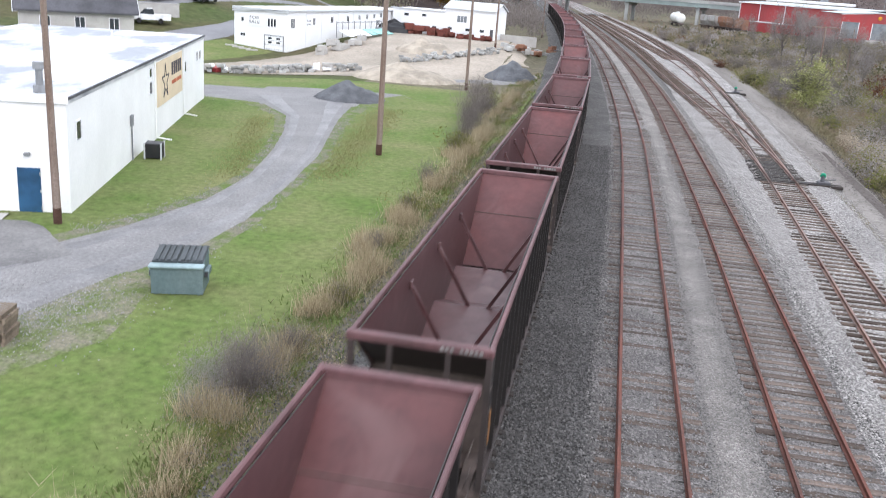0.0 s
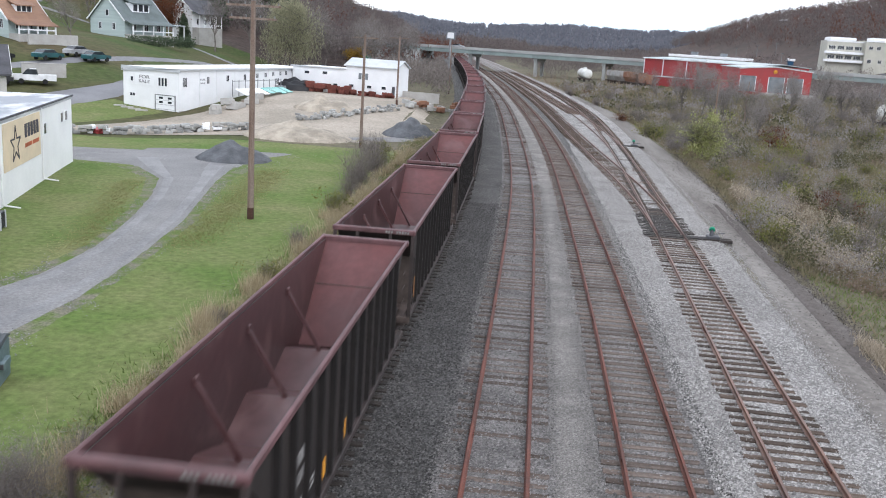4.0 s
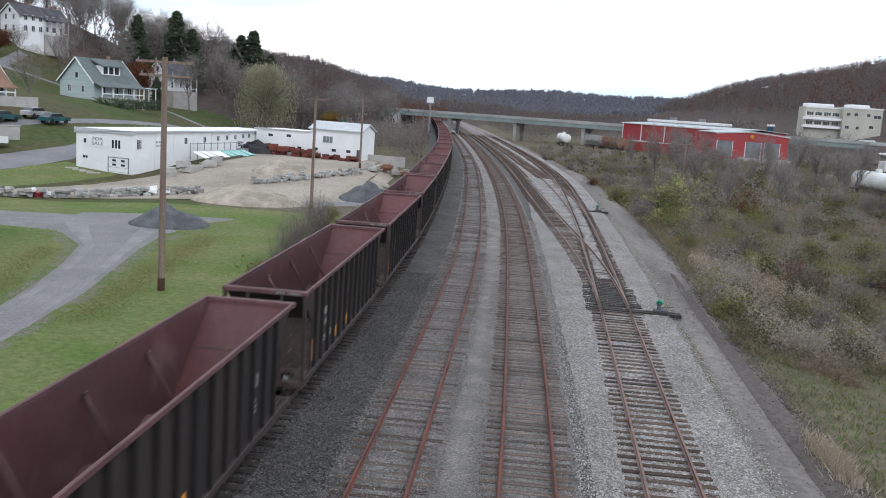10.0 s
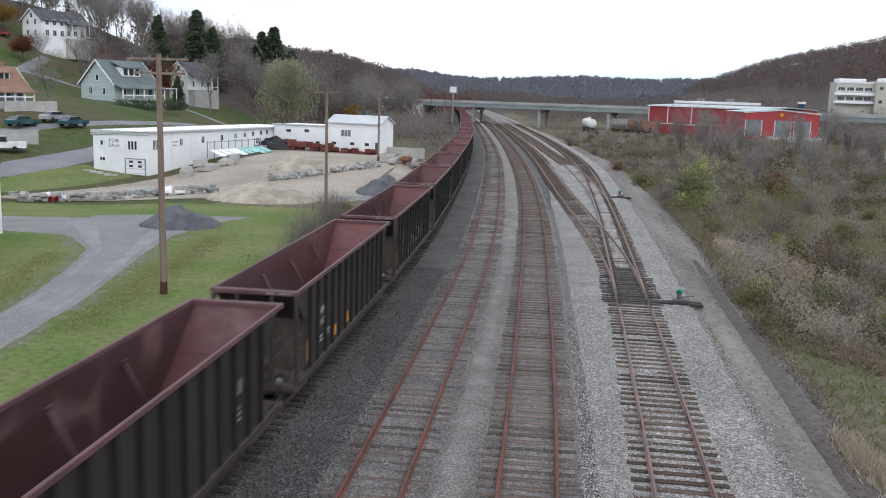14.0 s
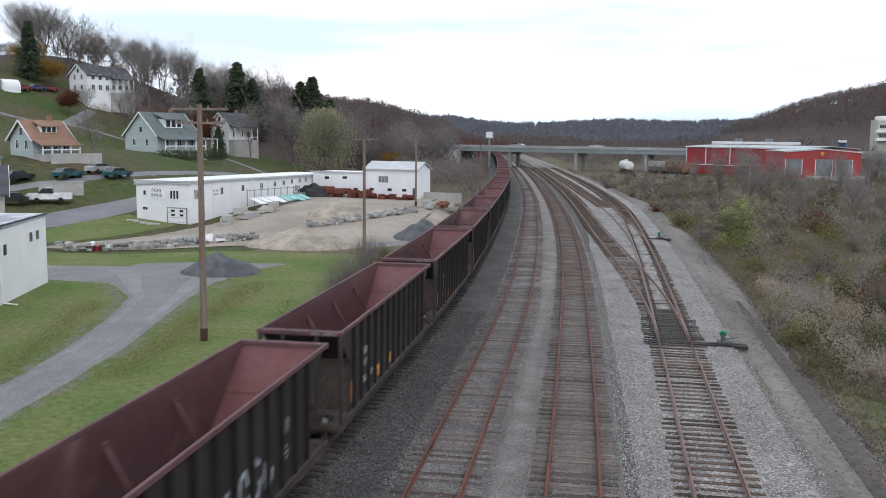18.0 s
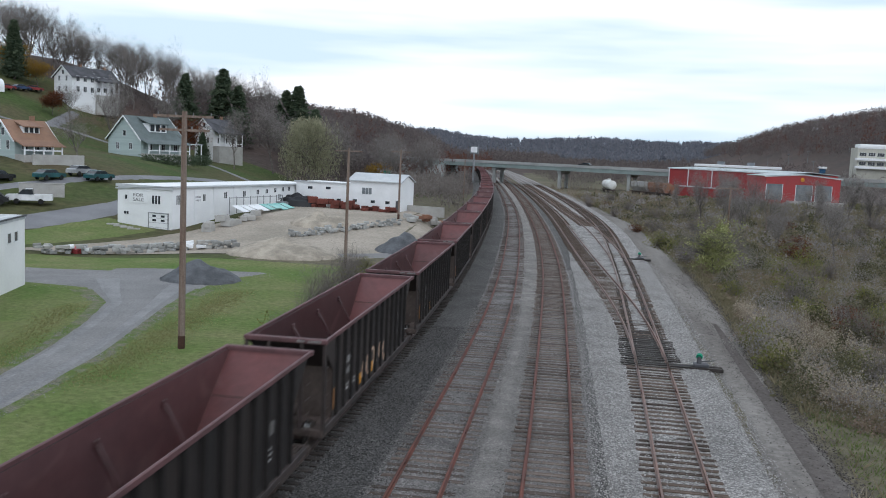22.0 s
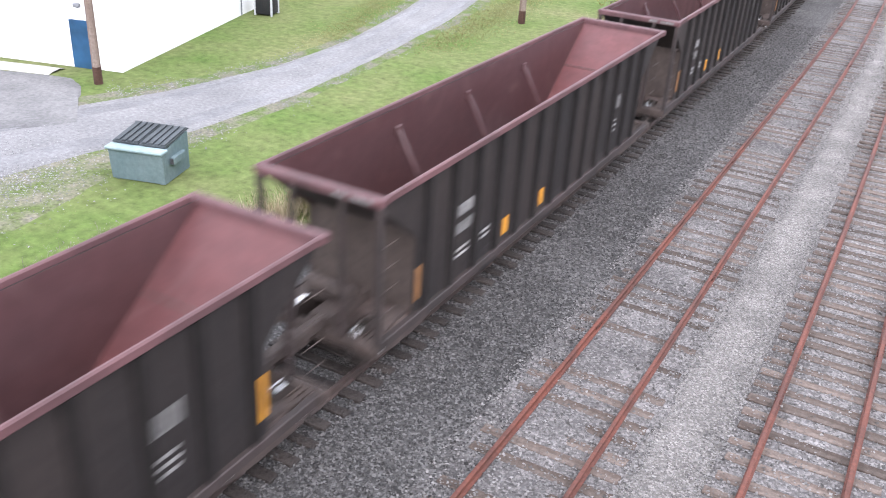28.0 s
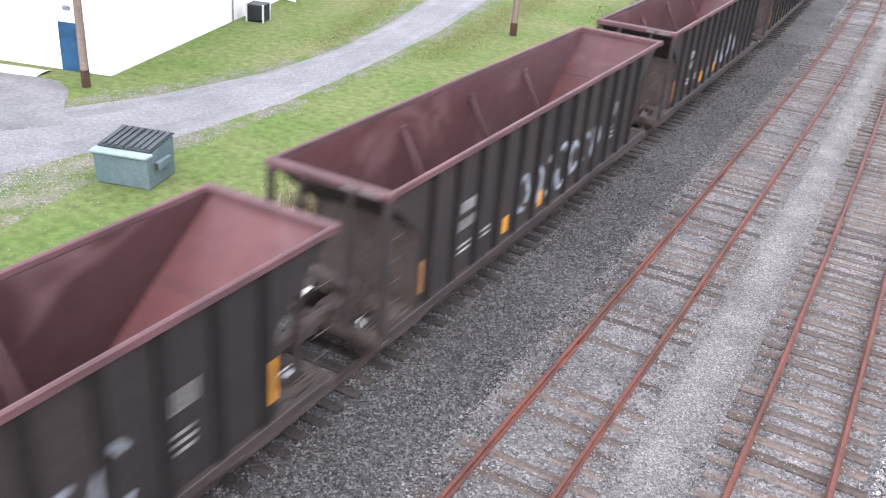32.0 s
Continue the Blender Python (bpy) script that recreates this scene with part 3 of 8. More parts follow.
def hopper_car():
    car = thing("hopper_car", 0, 0, 0, 0, "empty open-top black steel hopper car with a red-brown inside", "railcar", "cars of the train")
    for s in (-1, 1):
        # side sheet with a sloping cut towards its ends
        bm = bmesh.new()
        outline = [(-WALL, SILL), (WALL, SILL), (WALL, 2.42), (END - 0.24, TOP - 0.30), (END - 0.06, TOP - 0.1), (-END + 0.06, TOP - 0.1), (-END + 0.24, TOP - 0.30), (-WALL, 2.42)]
        prism(bm, outline, s * (HALF - 0.13) - 0.012, s * (HALF - 0.13) + 0.012)
        for f in bm.faces:
            f.material_index = 1 if f.normal.x * s < -0.5 else 0
        part("side_sheet", bm, [M_CAR_OUT, M_CAR_IN], car)
        # top chord, worn to a pale red
        part("top_chord", boxed(s * HALF - 0.085 if s > 0 else -HALF, s * HALF if s > 0 else -HALF + 0.085, -END, END, TOP - 0.16, TOP, bevel=0.025), M_CHORD, car, "worn pinkish red top chord")
        # side sill
        part("side_sill", boxed(min(s * (HALF - 0.16), s * (HALF - 0.02)), max(s * (HALF - 0.16), s * (HALF - 0.02)), -END + 0.25, END - 0.25, SILL - 0.14, SILL + 0.06, bevel=0.02), M_SILL, car)
        # ribs
        row = bmesh.new()
        for i in range(13):
            y = -6.15 + 12.3 * i / 12
            bm = bmesh.new() if s > 0 else row
            have = set(bm.verts)
            prism(bm, [(y - 0.10, SILL), (y + 0.10, SILL), (y + 0.10, TOP - 0.16), (y - 0.10, TOP - 0.16)], min(s * (HALF - 0.12), s * HALF), max(s * (HALF - 0.12), s * HALF))
            for v in bm.verts:
                if v not in have and abs(v.co.x) > HALF - 0.01:
                    v.co.y = y + (v.co.y - y) * 0.55
                    if v.co.z < 1.2:
                        v.co.x -= s * 0.03
            if s > 0:
                part("rib", bm, M_RIB, car)
        if s < 0:
            tagged(part("rib", row, M_RIB, car), "", "", "", "stuff")
        else:
            row.free()
        # corner posts and end ladders
        for e in (-1,):
            y = e * (END - 0.09)
            part("corner_post", boxed(min(s * (HALF - 0.11), s * HALF), max(s * (HALF - 0.11), s * HALF), y - 0.06, y + 0.06, SILL - 0.1, TOP - 0.16), M_SILL, car)
        if s > 0:
            for e in (-1, 1):
                bm = bmesh.new()
                for k in range(5):
                    z = 0.95 + 0.45 * k
                    beam(bm, (s * (HALF - 0.03), e * (END - 0.62), z), (s * (HALF - 0.03), e * (END - 0.15), z), 0.011, 0.011, 6)
                tagged(part("ladder", bm, M_TRUCK, car), "", "", "", "stuff")
        # inner braces down to the hopper ridges
        for k, y in enumerate((-3.3, 0.0, 3.3)):
            bm = beamed((s * (HALF - 0.18), y, TOP - 0.62), (s * 0.25, y, 1.50), 0.085, 0.085)
            box(bm, min(s * (HALF - 0.22), s * (HALF - 0.14)), max(s * (HALF - 0.22), s * (HALF - 0.14)), y - 0.07, y + 0.07, TOP - 0.72, TOP - 0.50, 0.02)
            part("inner_brace", bm, M_CAR_IN, car)
    for e in (-1, 1):
        lo, hi = sorted((e * END, e * (END - 0.20)))
        part("end_chord", boxed(-HALF - 0.03, HALF + 0.03, lo, hi, TOP - 0.17, TOP - 0.005, bevel=0.025), M_CHORD, car, "worn pinkish red end chord")
        # end sheet: a short upright, then the slope down into the hopper
        bm = bmesh.new()
        y1, y2, y3 = e * (END - 0.14), e * (END - 0.22), e * 4.7
        pts = [(y1, TOP - 0.1), (y2, TOP - 0.22), (y3, 1.15)]
        vs = []
        for y, z in pts:
            vs.append([bm.verts.new((-HALF + 0.13, y, z)), bm.verts.new((HALF - 0.13, y, z)), bm.verts.new((-HALF + 0.13, y + e * 0.015, z - 0.02)), bm.verts.new((HALF - 0.13, y + e * 0.015, z - 0.02))])
        for p, q in zip(vs, vs[1:]):
            f = bm.faces.new((p[0], p[1], q[1], q[0]))
            f.material_index = 1
            bm.faces.new((p[2], q[2], q[3], p[3]))
            bm.faces.new((p[0], q[0], q[2], p[2]))
            bm.faces.new((p[1], p[3], q[3], q[1]))
        part("slope_sheet", bm, [M_CAR_OUT, M_SLOPE_IN], car)
        part("bulkhead", boxed(-HALF + 0.14, HALF - 0.14, *sorted((e * 6.46, e * 6.42)), SILL - 0.05, 2.52), M_END, car, "dusty brown end plate under the slope sheet")
        part("shear_plate", boxed(-1.22, 1.22, *sorted((e * 6.46, e * 7.0)), SILL - 0.02, SILL + 0.03, bevel=0.01), M_PLATE, car)
        for x in (-0.55, 0.55):
            part("end_post", beamed((x, e * (END - 0.05), SILL), (x, e * (END - 0.05), TOP - 0.17), 0.10, 0.08), M_SILL, car)
        for x in (-1.0, 1.0):
            bm = bmesh.new()
            for k in range(4):
                box(bm, x - 0.22 + 0.12 * k, x - 0.14 + 0.12 * k, *sorted((e * (END - 0.18), e * (END - 0.62))), SILL - 0.06, SILL - 0.02)
            part("step_grating", bm, M_TRUCK, car)
        part("end_sill", boxed(-HALF + 0.02, HALF - 0.02, *sorted((e * END, e * (END - 0.18))), SILL - 0.22, SILL + 0.02, bevel=0.02), M_TRUCK, car)
        bars = part("stencil", boxed(0.35, 1.25, *sorted((e * (END + 0.006), e * (END - 0.05))), TOP - 0.135, TOP - 0.035), M_CHORD, car)
        bm = bmesh.new()
        for k in (0, 1, 2, 4, 5, 6, 7, 8):
            box(bm, 0.40 + 0.09 * k, 0.465 + 0.09 * k, *sorted((e * (END + 0.012), e * (END - 0.02))), TOP - 0.125, TOP - 0.045)
        tagged(part("stencil_line", bm, M_STENCIL, bars), "", "", "", "stuff")
        # brake cylinder, air tank and hand wheel on one platform
        if e < 0:
            bm = bmesh.new()
            beam(bm, (-0.75, -7.1, 1.15), (0.25, -7.1, 1.15), 0.20, 0.20, 12)
            part("air_tank", bm, M_TRUCK, car)
            bm = bmesh.new()
            beam(bm, (-1.0, -END - 0.03, 2.55), (-1.0, -END + 0.05, 2.55), 0.28, 0.28, 14)
            part("brake_wheel", bm, M_TRUCK, car)
        part("draft_gear", boxed(-0.45, 0.45, *sorted((e * 6.55, e * (END - 0.2))), 0.50, 0.72, bevel=0.03), M_TRUCK, car)
        part("brake_beam", boxed(-0.95, 0.95, *sorted((e * 7.62, e * 7.74)), 0.36, 0.50, bevel=0.02), M_TRUCK, car)
        # coupler
        bm = bmesh.new()
        box(bm, -0.10, 0.10, *sorted((e * (END - 0.3), e * (END + 0.52))), 0.72, 0.96, 0.02)
        box(bm, -0.19, 0.19, *sorted((e * (END + 0.45), e * (END + 0.69))), 0.68, 1.0, 0.05)
        part("coupler", bm, M_TRUCK, car)
    # floor with its cross ridges
    bm = bmesh.new()
    saw = [(-4.7, 1.10), (-3.3, 1.55), (-1.65, 1.02), (0, 1.55), (1.65, 1.02), (3.3, 1.55), (4.7, 1.10)]
    vs = [[bm.verts.new((-HALF + 0.14, y, z)), bm.verts.new((HALF - 0.14, y, z))] for y, z in saw]
    for p, q in zip(vs, vs[1:]):
        bm.faces.new((p[0], p[1], q[1], q[0]))
    under = [[bm.verts.new((-HALF + 0.14, y, z - 0.03)), bm.verts.new((HALF - 0.14, y, z - 0.03))] for y, z in saw]
    for p, q in zip(under, under[1:]):
        bm.faces.new((p[0], q[0], q[1], p[1]))
    part("hopper_floor", bm, M_CAR_IN, car)
    part("centre_sill", boxed(-0.22, 0.22, -END + 0.1, END - 0.1, 0.68, 0.98), M_TRUCK, car)
    for y in (-3.2, 0.0, 3.2):
        bm = bmesh.new()
        prism(bm, [(y - 1.2, 1.0), (y + 1.2, 1.0), (y + 0.35, 0.42), (y - 0.35, 0.42)], -1.25, 1.25)
        part("hopper_chute", bm, M_CAR_OUT, car)
    # stencilled writing and reflectors on the flank
    x0, x1 = HALF - 0.125, HALF - 0.108
    for y, z, w, h in ((-4.5, 2.35, 0.62, 0.26), (-4.5, 1.95, 0.72, 0.24), (-4.5, 1.45, 0.70, 0.06), (-4.5, 1.31, 0.66, 0.06), (-3.5, 1.45, 0.5, 0.06), (-3.5, 1.31, 0.45, 0.06),
                       (4.5, 2.30, 0.55, 0.36), (4.5, 1.75, 0.5, 0.06), (4.5, 1.60, 0.5, 0.06), (4.5, 1.45, 0.42, 0.06)):
        bm, cells = bmesh.new(), 5 if h > 0.1 else 1
        for k in range(cells):
            box(bm, x0, x1, y - w / 2 + w * k / cells, y - w / 2 + w * (k + 0.78) / cells, z - h / 2, z + h / 2)
        tagged(part("stencil_line", bm, M_STENCIL, car), "", "", "", "stuff")
    for y, z, w, h, tone in ((-6.36, 1.40, 0.15, 0.72, M_REFLECT_OLD), (-2.5, 1.15, 0.22, 0.40, M_REFLECT), (-0.50, 1.15, 0.20, 0.40, M_REFLECT), (6.34, 1.50, 0.20, 0.80, M_REFLECT)):
        part("reflector", boxed(HALF - 0.13, HALF - 0.10, y - w / 2, y + w / 2, z - h / 2, z + h / 2), tone, car, "orange reflective strip" if tone is M_REFLECT else "dull grimy orange reflective strip")
    # trucks
    for e in (-1, 1):
        yc = e * 6.52
        bolster = part("truck", boxed(-1.0, 1.0, yc - 0.20, yc + 0.20, 0.42, 0.72, bevel=0.04), M_TRUCK, car)
        for s in (-1, 1):
            bm = bmesh.new()
            prism(bm, [(yc - 1.15, 0.36), (yc - 1.0, 0.30), (yc - 0.45, 0.22), (yc + 0.45, 0.22), (yc + 1.0, 0.30), (yc + 1.15, 0.36), (yc + 1.12, 0.66), (yc + 0.7, 0.74), (yc + 0.35, 0.86), (yc - 0.35, 0.86), (yc - 0.7, 0.74), (yc - 1.12, 0.66)], s * 1.0 - 0.12, s * 1.0 + 0.12)
            part("side_frame", bm, M_TRUCK, bolster)
            for a in (-0.89, 0.89):
                bm = bmesh.new()
                beam(bm, (s * 0.69, yc + a, 0.46), (s * 0.83, yc + a, 0.46), 0.46, 0.45, 24)
                beam(bm, (s * 0.66, yc + a, 0.46), (s * 0.70, yc + a, 0.46), 0.49, 0.49, 24)
                for f in bm.faces:
                    f.material_index = 0 if abs(f.normal.x) > 0.7 else 1
                part("wheel", bm, [M_WHEEL, M_TREAD], bolster)
                bm = bmesh.new()
                beam(bm, (s * 1.05, yc + a, 0.46), (s * 1.14, yc + a, 0.46), 0.11, 0.10, 12)
                part("bearing_cap", bm, M_BRIGHT, bolster, "bright worn bearing cap")
    return car


LINE_LEN_Y = np.arange(-760, 900, 2.0)
_ax = line_a(LINE_LEN_Y)
LINE_LEN_S = np.concatenate([[0], np.cumsum(np.hypot(np.diff(LINE_LEN_Y), np.diff(_ax)))])
LINE_LEN_S -= np.interp(0.0, LINE_LEN_Y, LINE_LEN_S)


def on_main(s):
    """The pose of a car whose middle is s metres along the main track."""
    y = float(np.interp(s, LINE_LEN_S, LINE_LEN_Y))
    yb, yf = (float(np.interp(s + d, LINE_LEN_S, LINE_LEN_Y)) for d in (-6.5, 6.5))
    xb, xf = float(line_a(yb)), float(line_a(yf))
    return pose((xb + xf) / 2, y, 0, 0, 0, -math.degrees(math.atan2(xf - xb, yf - yb)))


# where the leading end of one car stands, second by second
LEAD = [(0, 29.95), (3, 30.1), (6, 30.40), (9, 33.0), (13, 33.5), (19, 34.45), (23, 35.25), (26, 35.75), (29, 36.35), (31, 36.75), (32, 36.98)]


def train_at(t):
    ts, ps = zip(*LEAD)
    return float(np.interp(t, ts, ps)) + PITCH * t - END


def graffiti(car, y0, y1, z0, z1, mat, seed):
    """Faded sprayed letters on the flank: looping strokes that spell nothing."""
    rng, bm = random.Random(seed), bmesh.new()
    n = int((y1 - y0) / 0.75)
    for k in range(n):
        cy, cz = y0 + (y1 - y0) * (k + 0.5) / n, (z0 + z1) / 2 + rng.uniform(-0.1, 0.1)
        h, w, turns = (z1 - z0) / 2 * rng.uniform(0.7, 1.1), 0.30, rng.uniform(3.5, 6.0)
        start, last = rng.uniform(0, 6.28), None
        for j in range(12):
            a = start + turns * j / 11
            p = (HALF - 0.112, cy + w * math.cos(a) * rng.uniform(0.7, 1.1), cz + h * math.sin(a) * rng.uniform(0.75, 1.1))
            if last:
                beam(bm, last, p, 0.012, 0.13)
            last = p
    return tagged(part("graffiti", bm, mat, car, "faded sprayed lettering"), "", "", "", "stuff")


TRAIN = []
first_car = hopper_car()
for k in range(-33, 16):
    TRAIN.append((first_car if k == -33 else copy_thing(first_car, pose(0, 0, 0)), k))
for car, k in TRAIN:
    if k in (-25, -31, -32, -12, -18, -7, -33):
        graffiti(car, -2.0 if k != -33 else -5.5, 3.6, 1.1, 2.2, M_GRAFFITI, 100 - k)
    elif k in (-29, -15, -21):
        graffiti(car, -2.3, 2.2, 1.0, 1.9, M_GRAFFITI_WARM, 100 - k)
    car.matrix_basis = on_main(train_at(0) + PITCH * k)


# ---- building materials ----
M_WHITE = material("white_painted_block", (0.80, 0.80, 0.79), 0.8, 0.04, 0.3, 6.0, (0.74, 0.74, 0.73), 0.12, 20)
M_WHITE_B = material("white_painted_wall", (0.78, 0.79, 0.80), 0.8, 0.05, 0.25, 4.0, (0.70, 0.71, 0.72), 0.12, 12)
M_ROOF_WHITE = material("white_roof_membrane", (0.74, 0.75, 0.76), 0.5, 0.10, 0.22, 1.2, (0.24, 0.26, 0.29), 0.1, 8, sharp=0.08, streak=(0.5, 1.2, 1))
M_METAL_ROOF = material("pale_metal_roof", (0.50, 0.52, 0.53), 0.5, 0.08, 0.4, 3.0, (0.42, 0.44, 0.46), 0.1)
M_TRIM_DARK = material("dark_trim", (0.10, 0.10, 0.11), 0.7, 0.15, 1.0, 6.0)
M_BLUE = material("blue_door_paint", (0.022, 0.090, 0.185), 0.6, 0.1, 1.0, 8.0)
M_GLASS = material("dark_window_glass", (0.035, 0.042, 0.05), 0.15, 0.2, 1.0, 3.0, None, 0.0, specular=0.6)
M_CONCRETE = material("pale_concrete", (0.42, 0.41, 0.39), 0.9, 0.15, 0.5, 8.0, (0.34, 0.33, 0.31), 0.3, 20)
M_GREYBOX = material("grey_metal", (0.28, 0.29, 0.30), 0.6, 0.15, 1.0, 8.0)
M_SIGN = material("tan_sign_board", (0.70, 0.57, 0.40), 0.7, 0.08, 0.5, 4.0, (0.62, 0.51, 0.36))
M_SIGN_INK = material("dark_sign_paint", (0.06, 0.055, 0.07), 0.7, 0.1, 1.0, 8.0)
M_SIGN_RED = material("red_sign_paint", (0.55, 0.14, 0.06), 0.7, 0.1, 1.0, 8.0)
M_POLE = material("utility_pole_wood", (0.155, 0.105, 0.082), 0.9, 0.3, 0.8, 12.0, (0.24, 0.19, 0.16), 0.5, 18, streak=(6, 6, 0.3))
M_POLE_FOOT = material("creosoted_pole_foot", (0.085, 0.045, 0.033), 0.9, 0.3, 0.8, 12.0, None, 0.5, 18)
M_WIRE = material("black_wire", (0.03, 0.03, 0.03), 0.6, 0.1)
M_RED_WALL = material("red_metal_siding", (0.36, 0.045, 0.048), 0.55, 0.08, 0.15, 3.0, (0.29, 0.05, 0.052), 0.2, 5, streak=(1, 1, 0.2))
M_DOOR_GREY = material("grey_roller_door", (0.1980, 0.2200, 0.2365), 0.5, 0.06, 0.6, 4.0)
M_OFFICE = material("cream_office_panel", (0.47, 0.46, 0.40), 0.8, 0.08, 0.2, 3.0, (0.40, 0.39, 0.34))
# green girder paint, darkened in colour for the shadow under the deck
M_BRIDGE = material("pale_green_bridge_steel", (0.24, 0.30, 0.29), 0.6, 0.1, 0.2, 2.0, (0.19, 0.23, 0.225))
M_BRIDGE_CONC = material("grey_bridge_concrete", (0.36, 0.375, 0.365), 0.9, 0.12, 0.15, 2.0, (0.28, 0.285, 0.28))
M_GREEN_SIDING = material("pale_green_siding", (0.40, 0.48, 0.47), 0.7, 0.06, 0.3, 5.0, (0.34, 0.41, 0.41), 0.2, 8, streak=(0.3, 0.3, 6))
M_SLATE = material("grey_green_shingles", (0.13, 0.155, 0.155), 0.85, 0.2, 0.5, 6.0, (0.10, 0.12, 0.12), 0.4, 12)
M_TAN_ROOF = material("tan_shingles", (0.26, 0.155, 0.105), 0.85, 0.2, 0.5, 6.0, (0.21, 0.125, 0.09), 0.4, 12)
M_GREY_ROOF = material("dark_grey_shingles", (0.085, 0.085, 0.095), 0.85, 0.2, 0.5, 6.0, None, 0.4, 12)
M_HOUSE_WHITE = material("white_siding", (0.78, 0.79, 0.80), 0.7, 0.04, 0.3, 5.0, (0.70, 0.71, 0.73), 0.2, 8, streak=(0.3, 0.3, 6))


def in_wall(parent, name, mat, x0, x1, z0, z1, out=0.03, deep=0.12, label=""):
    """A flat piece set in the front wall (local y = 0), standing out a little."""
    return part(name, boxed(x0, x1, -out, deep, z0, z1), mat, parent, label)


def window(parent, x0, x1, z0, z1, bars=1, mat=None, frame_mat=None):
    w = part("window", boxed(x0, x1, -0.015, 0.1, z0, z1), mat or M_GLASS, parent)
    fm = frame_mat or M_WHITE_B
    for a, b, c, d in ((x0 - 0.06, x0, z0 - 0.06, z1 + 0.06), (x1, x1 + 0.06, z0 - 0.06, z1 + 0.06), (x0, x1, z0 - 0.06, z0), (x0, x1, z1, z1 + 0.06)):
        part("frame", boxed(a, b, -0.045, 0.1, c, d), fm, w)
    for k in range(bars):
        xm = x0 + (x1 - x0) * (k + 1) / (bars + 1)
        part("mullion", boxed(xm - 0.025, xm + 0.025, -0.035, 0.05, z0, z1), fm, w)
    return w


def flip(parent, x, y, turn):
    """A face of a building, whose front looks along its local -y: the building and the face's pose in it."""
    return parent, pose(x, y, 0, 0, 0, turn)


# ---- the long white building beside the driveway ----
NB = thing("workshop_building", -24.4, 33.6, 0, 106.65, "long white-painted flat-roofed workshop with a blue door", "building")
part("wall", boxed(0, 36.8, 0, 14.0, -2.4, 3.70), M_WHITE, NB)
part("roof", boxed(-0.05, 36.85, -0.05, 14.05, 3.70, 3.98, bevel=0.03), M_ROOF_WHITE, NB, "white roof membrane with damp grey stains")
part("roof_edge", boxed(-0.1, 36.9, -0.13, -0.05, 3.90, 4.02), M_TRIM_DARK, NB, "dark metal roof edge")
part("roof_edge", boxed(-0.13, -0.05, -0.13, 14.1, 3.74, 4.10), M_WHITE, NB)
window(NB, 1.25, 1.95, 1.95, 2.75, 0)
for x, z0, z1 in ((16.2, 2.95, 3.45), (16.2, 1.95, 2.65), (27.9, 2.0, 2.7), (33.0, 2.3, 2.95), (34.4, 2.3, 2.95)):
    window(NB, x, x + 0.7, z0, z1, 0)
SIGN = in_wall(NB, "sign_board", M_SIGN, 18.3, 26.8, 0.85, 3.62, 0.05, 0.02, "tan painted sign board with a star")


def star(bm, x, z, r, y):
    pts = []
    for k in range(10):
        a, rr = math.radians(90 + 36 * k), r if k % 2 == 0 else r * 0.38
        pts.append((x - rr * math.cos(a), z + rr * math.sin(a)))
    for k in range(10):
        (xa, za), (xb, zb) = pts[k], pts[(k + 1) % 10]
        beam(bm, (xa, y, za), (xb, y, zb), 0.02, 0.10)


bm = bmesh.new()
star(bm, 20.8, 2.2, 1.15, -0.065)
part("star", bm, M_SIGN_INK, SIGN, "dark outlined star")
for k in range(5):
    part("lettering_bar", boxed(22.9 + 0.72 * k, 23.45 + 0.72 * k, -0.066, -0.05, 2.35, 3.2), M_SIGN_INK, SIGN)
for k in range(2):
    part("lettering_bar", boxed(22.9 + 1.9 * k, 24.6 + 1.7 * k, -0.066, -0.05, 1.75, 2.0), M_SIGN_RED, SIGN)
for x in (17.6, 27.2):
    part("downspout", beamed((x, -0.07, -0.9), (x, -0.07, 3.8), 0.05, 0.05, 8), M_WHITE, NB)
    part("spout_foot", beamed((x, -0.07, -0.88), (x, -1.0, -1.0), 0.05, 0.05, 8), M_WHITE, NB)
bm = bmesh.new()
beam(bm, (11.3, -0.06, -1.0), (11.3, -0.06, 0.95), 0.04, 0.04, 8)
box(bm, 11.1, 11.5, -0.14, 0.0, 0.9, 1.5, 0.02)
part("conduit", bm, M_GREYBOX, NB)
# the end wall, which carries the door
NB_END = flip(NB, 0, 14.0, -90)
DOOR = part("door", boxed(11.85, 12.80, -0.05, 0.05, -1.22, 0.92), M_BLUE, NB_END, "dark blue steel door")
for z in (-0.9, -0.15, 0.6):
    part("hinge", boxed(12.78, 12.82, -0.07, -0.03, z, z + 0.14), M_BRIGHT, DOOR)
part("door_sill", boxed(11.5, 13.2, -1.3, 0.0, -1.42, -1.20, bevel=0.03), M_CONCRETE, NB_END)
part("door_lamp", boxed(12.2, 12.45, -0.2, 0.0, 1.45, 1.6, bevel=0.03), M_GREYBOX, NB_END)
bm = bmesh.new()
beam(bm, (1.2, 1.4, 3.95), (1.2, 1.4, 5.0), 0.16, 0.16, 12)
beam(bm, (1.2, 1.4, 5.0), (1.2, 1.4, 5.3), 0.26, 0.26, 12)
beam(bm, (1.2, 1.4, 3.95), (1.2, 1.4, 4.3), 0.28, 0.28, 12)
part("roof_vent", bm, M_GREYBOX, NB)
for x, y in ((24, 4.0), (6.5, 6.0)):
    part("vent_pipe", beamed((x, y, 3.9), (x, y, 4.9), 0.05, 0.05, 8), M_WHITE, NB)

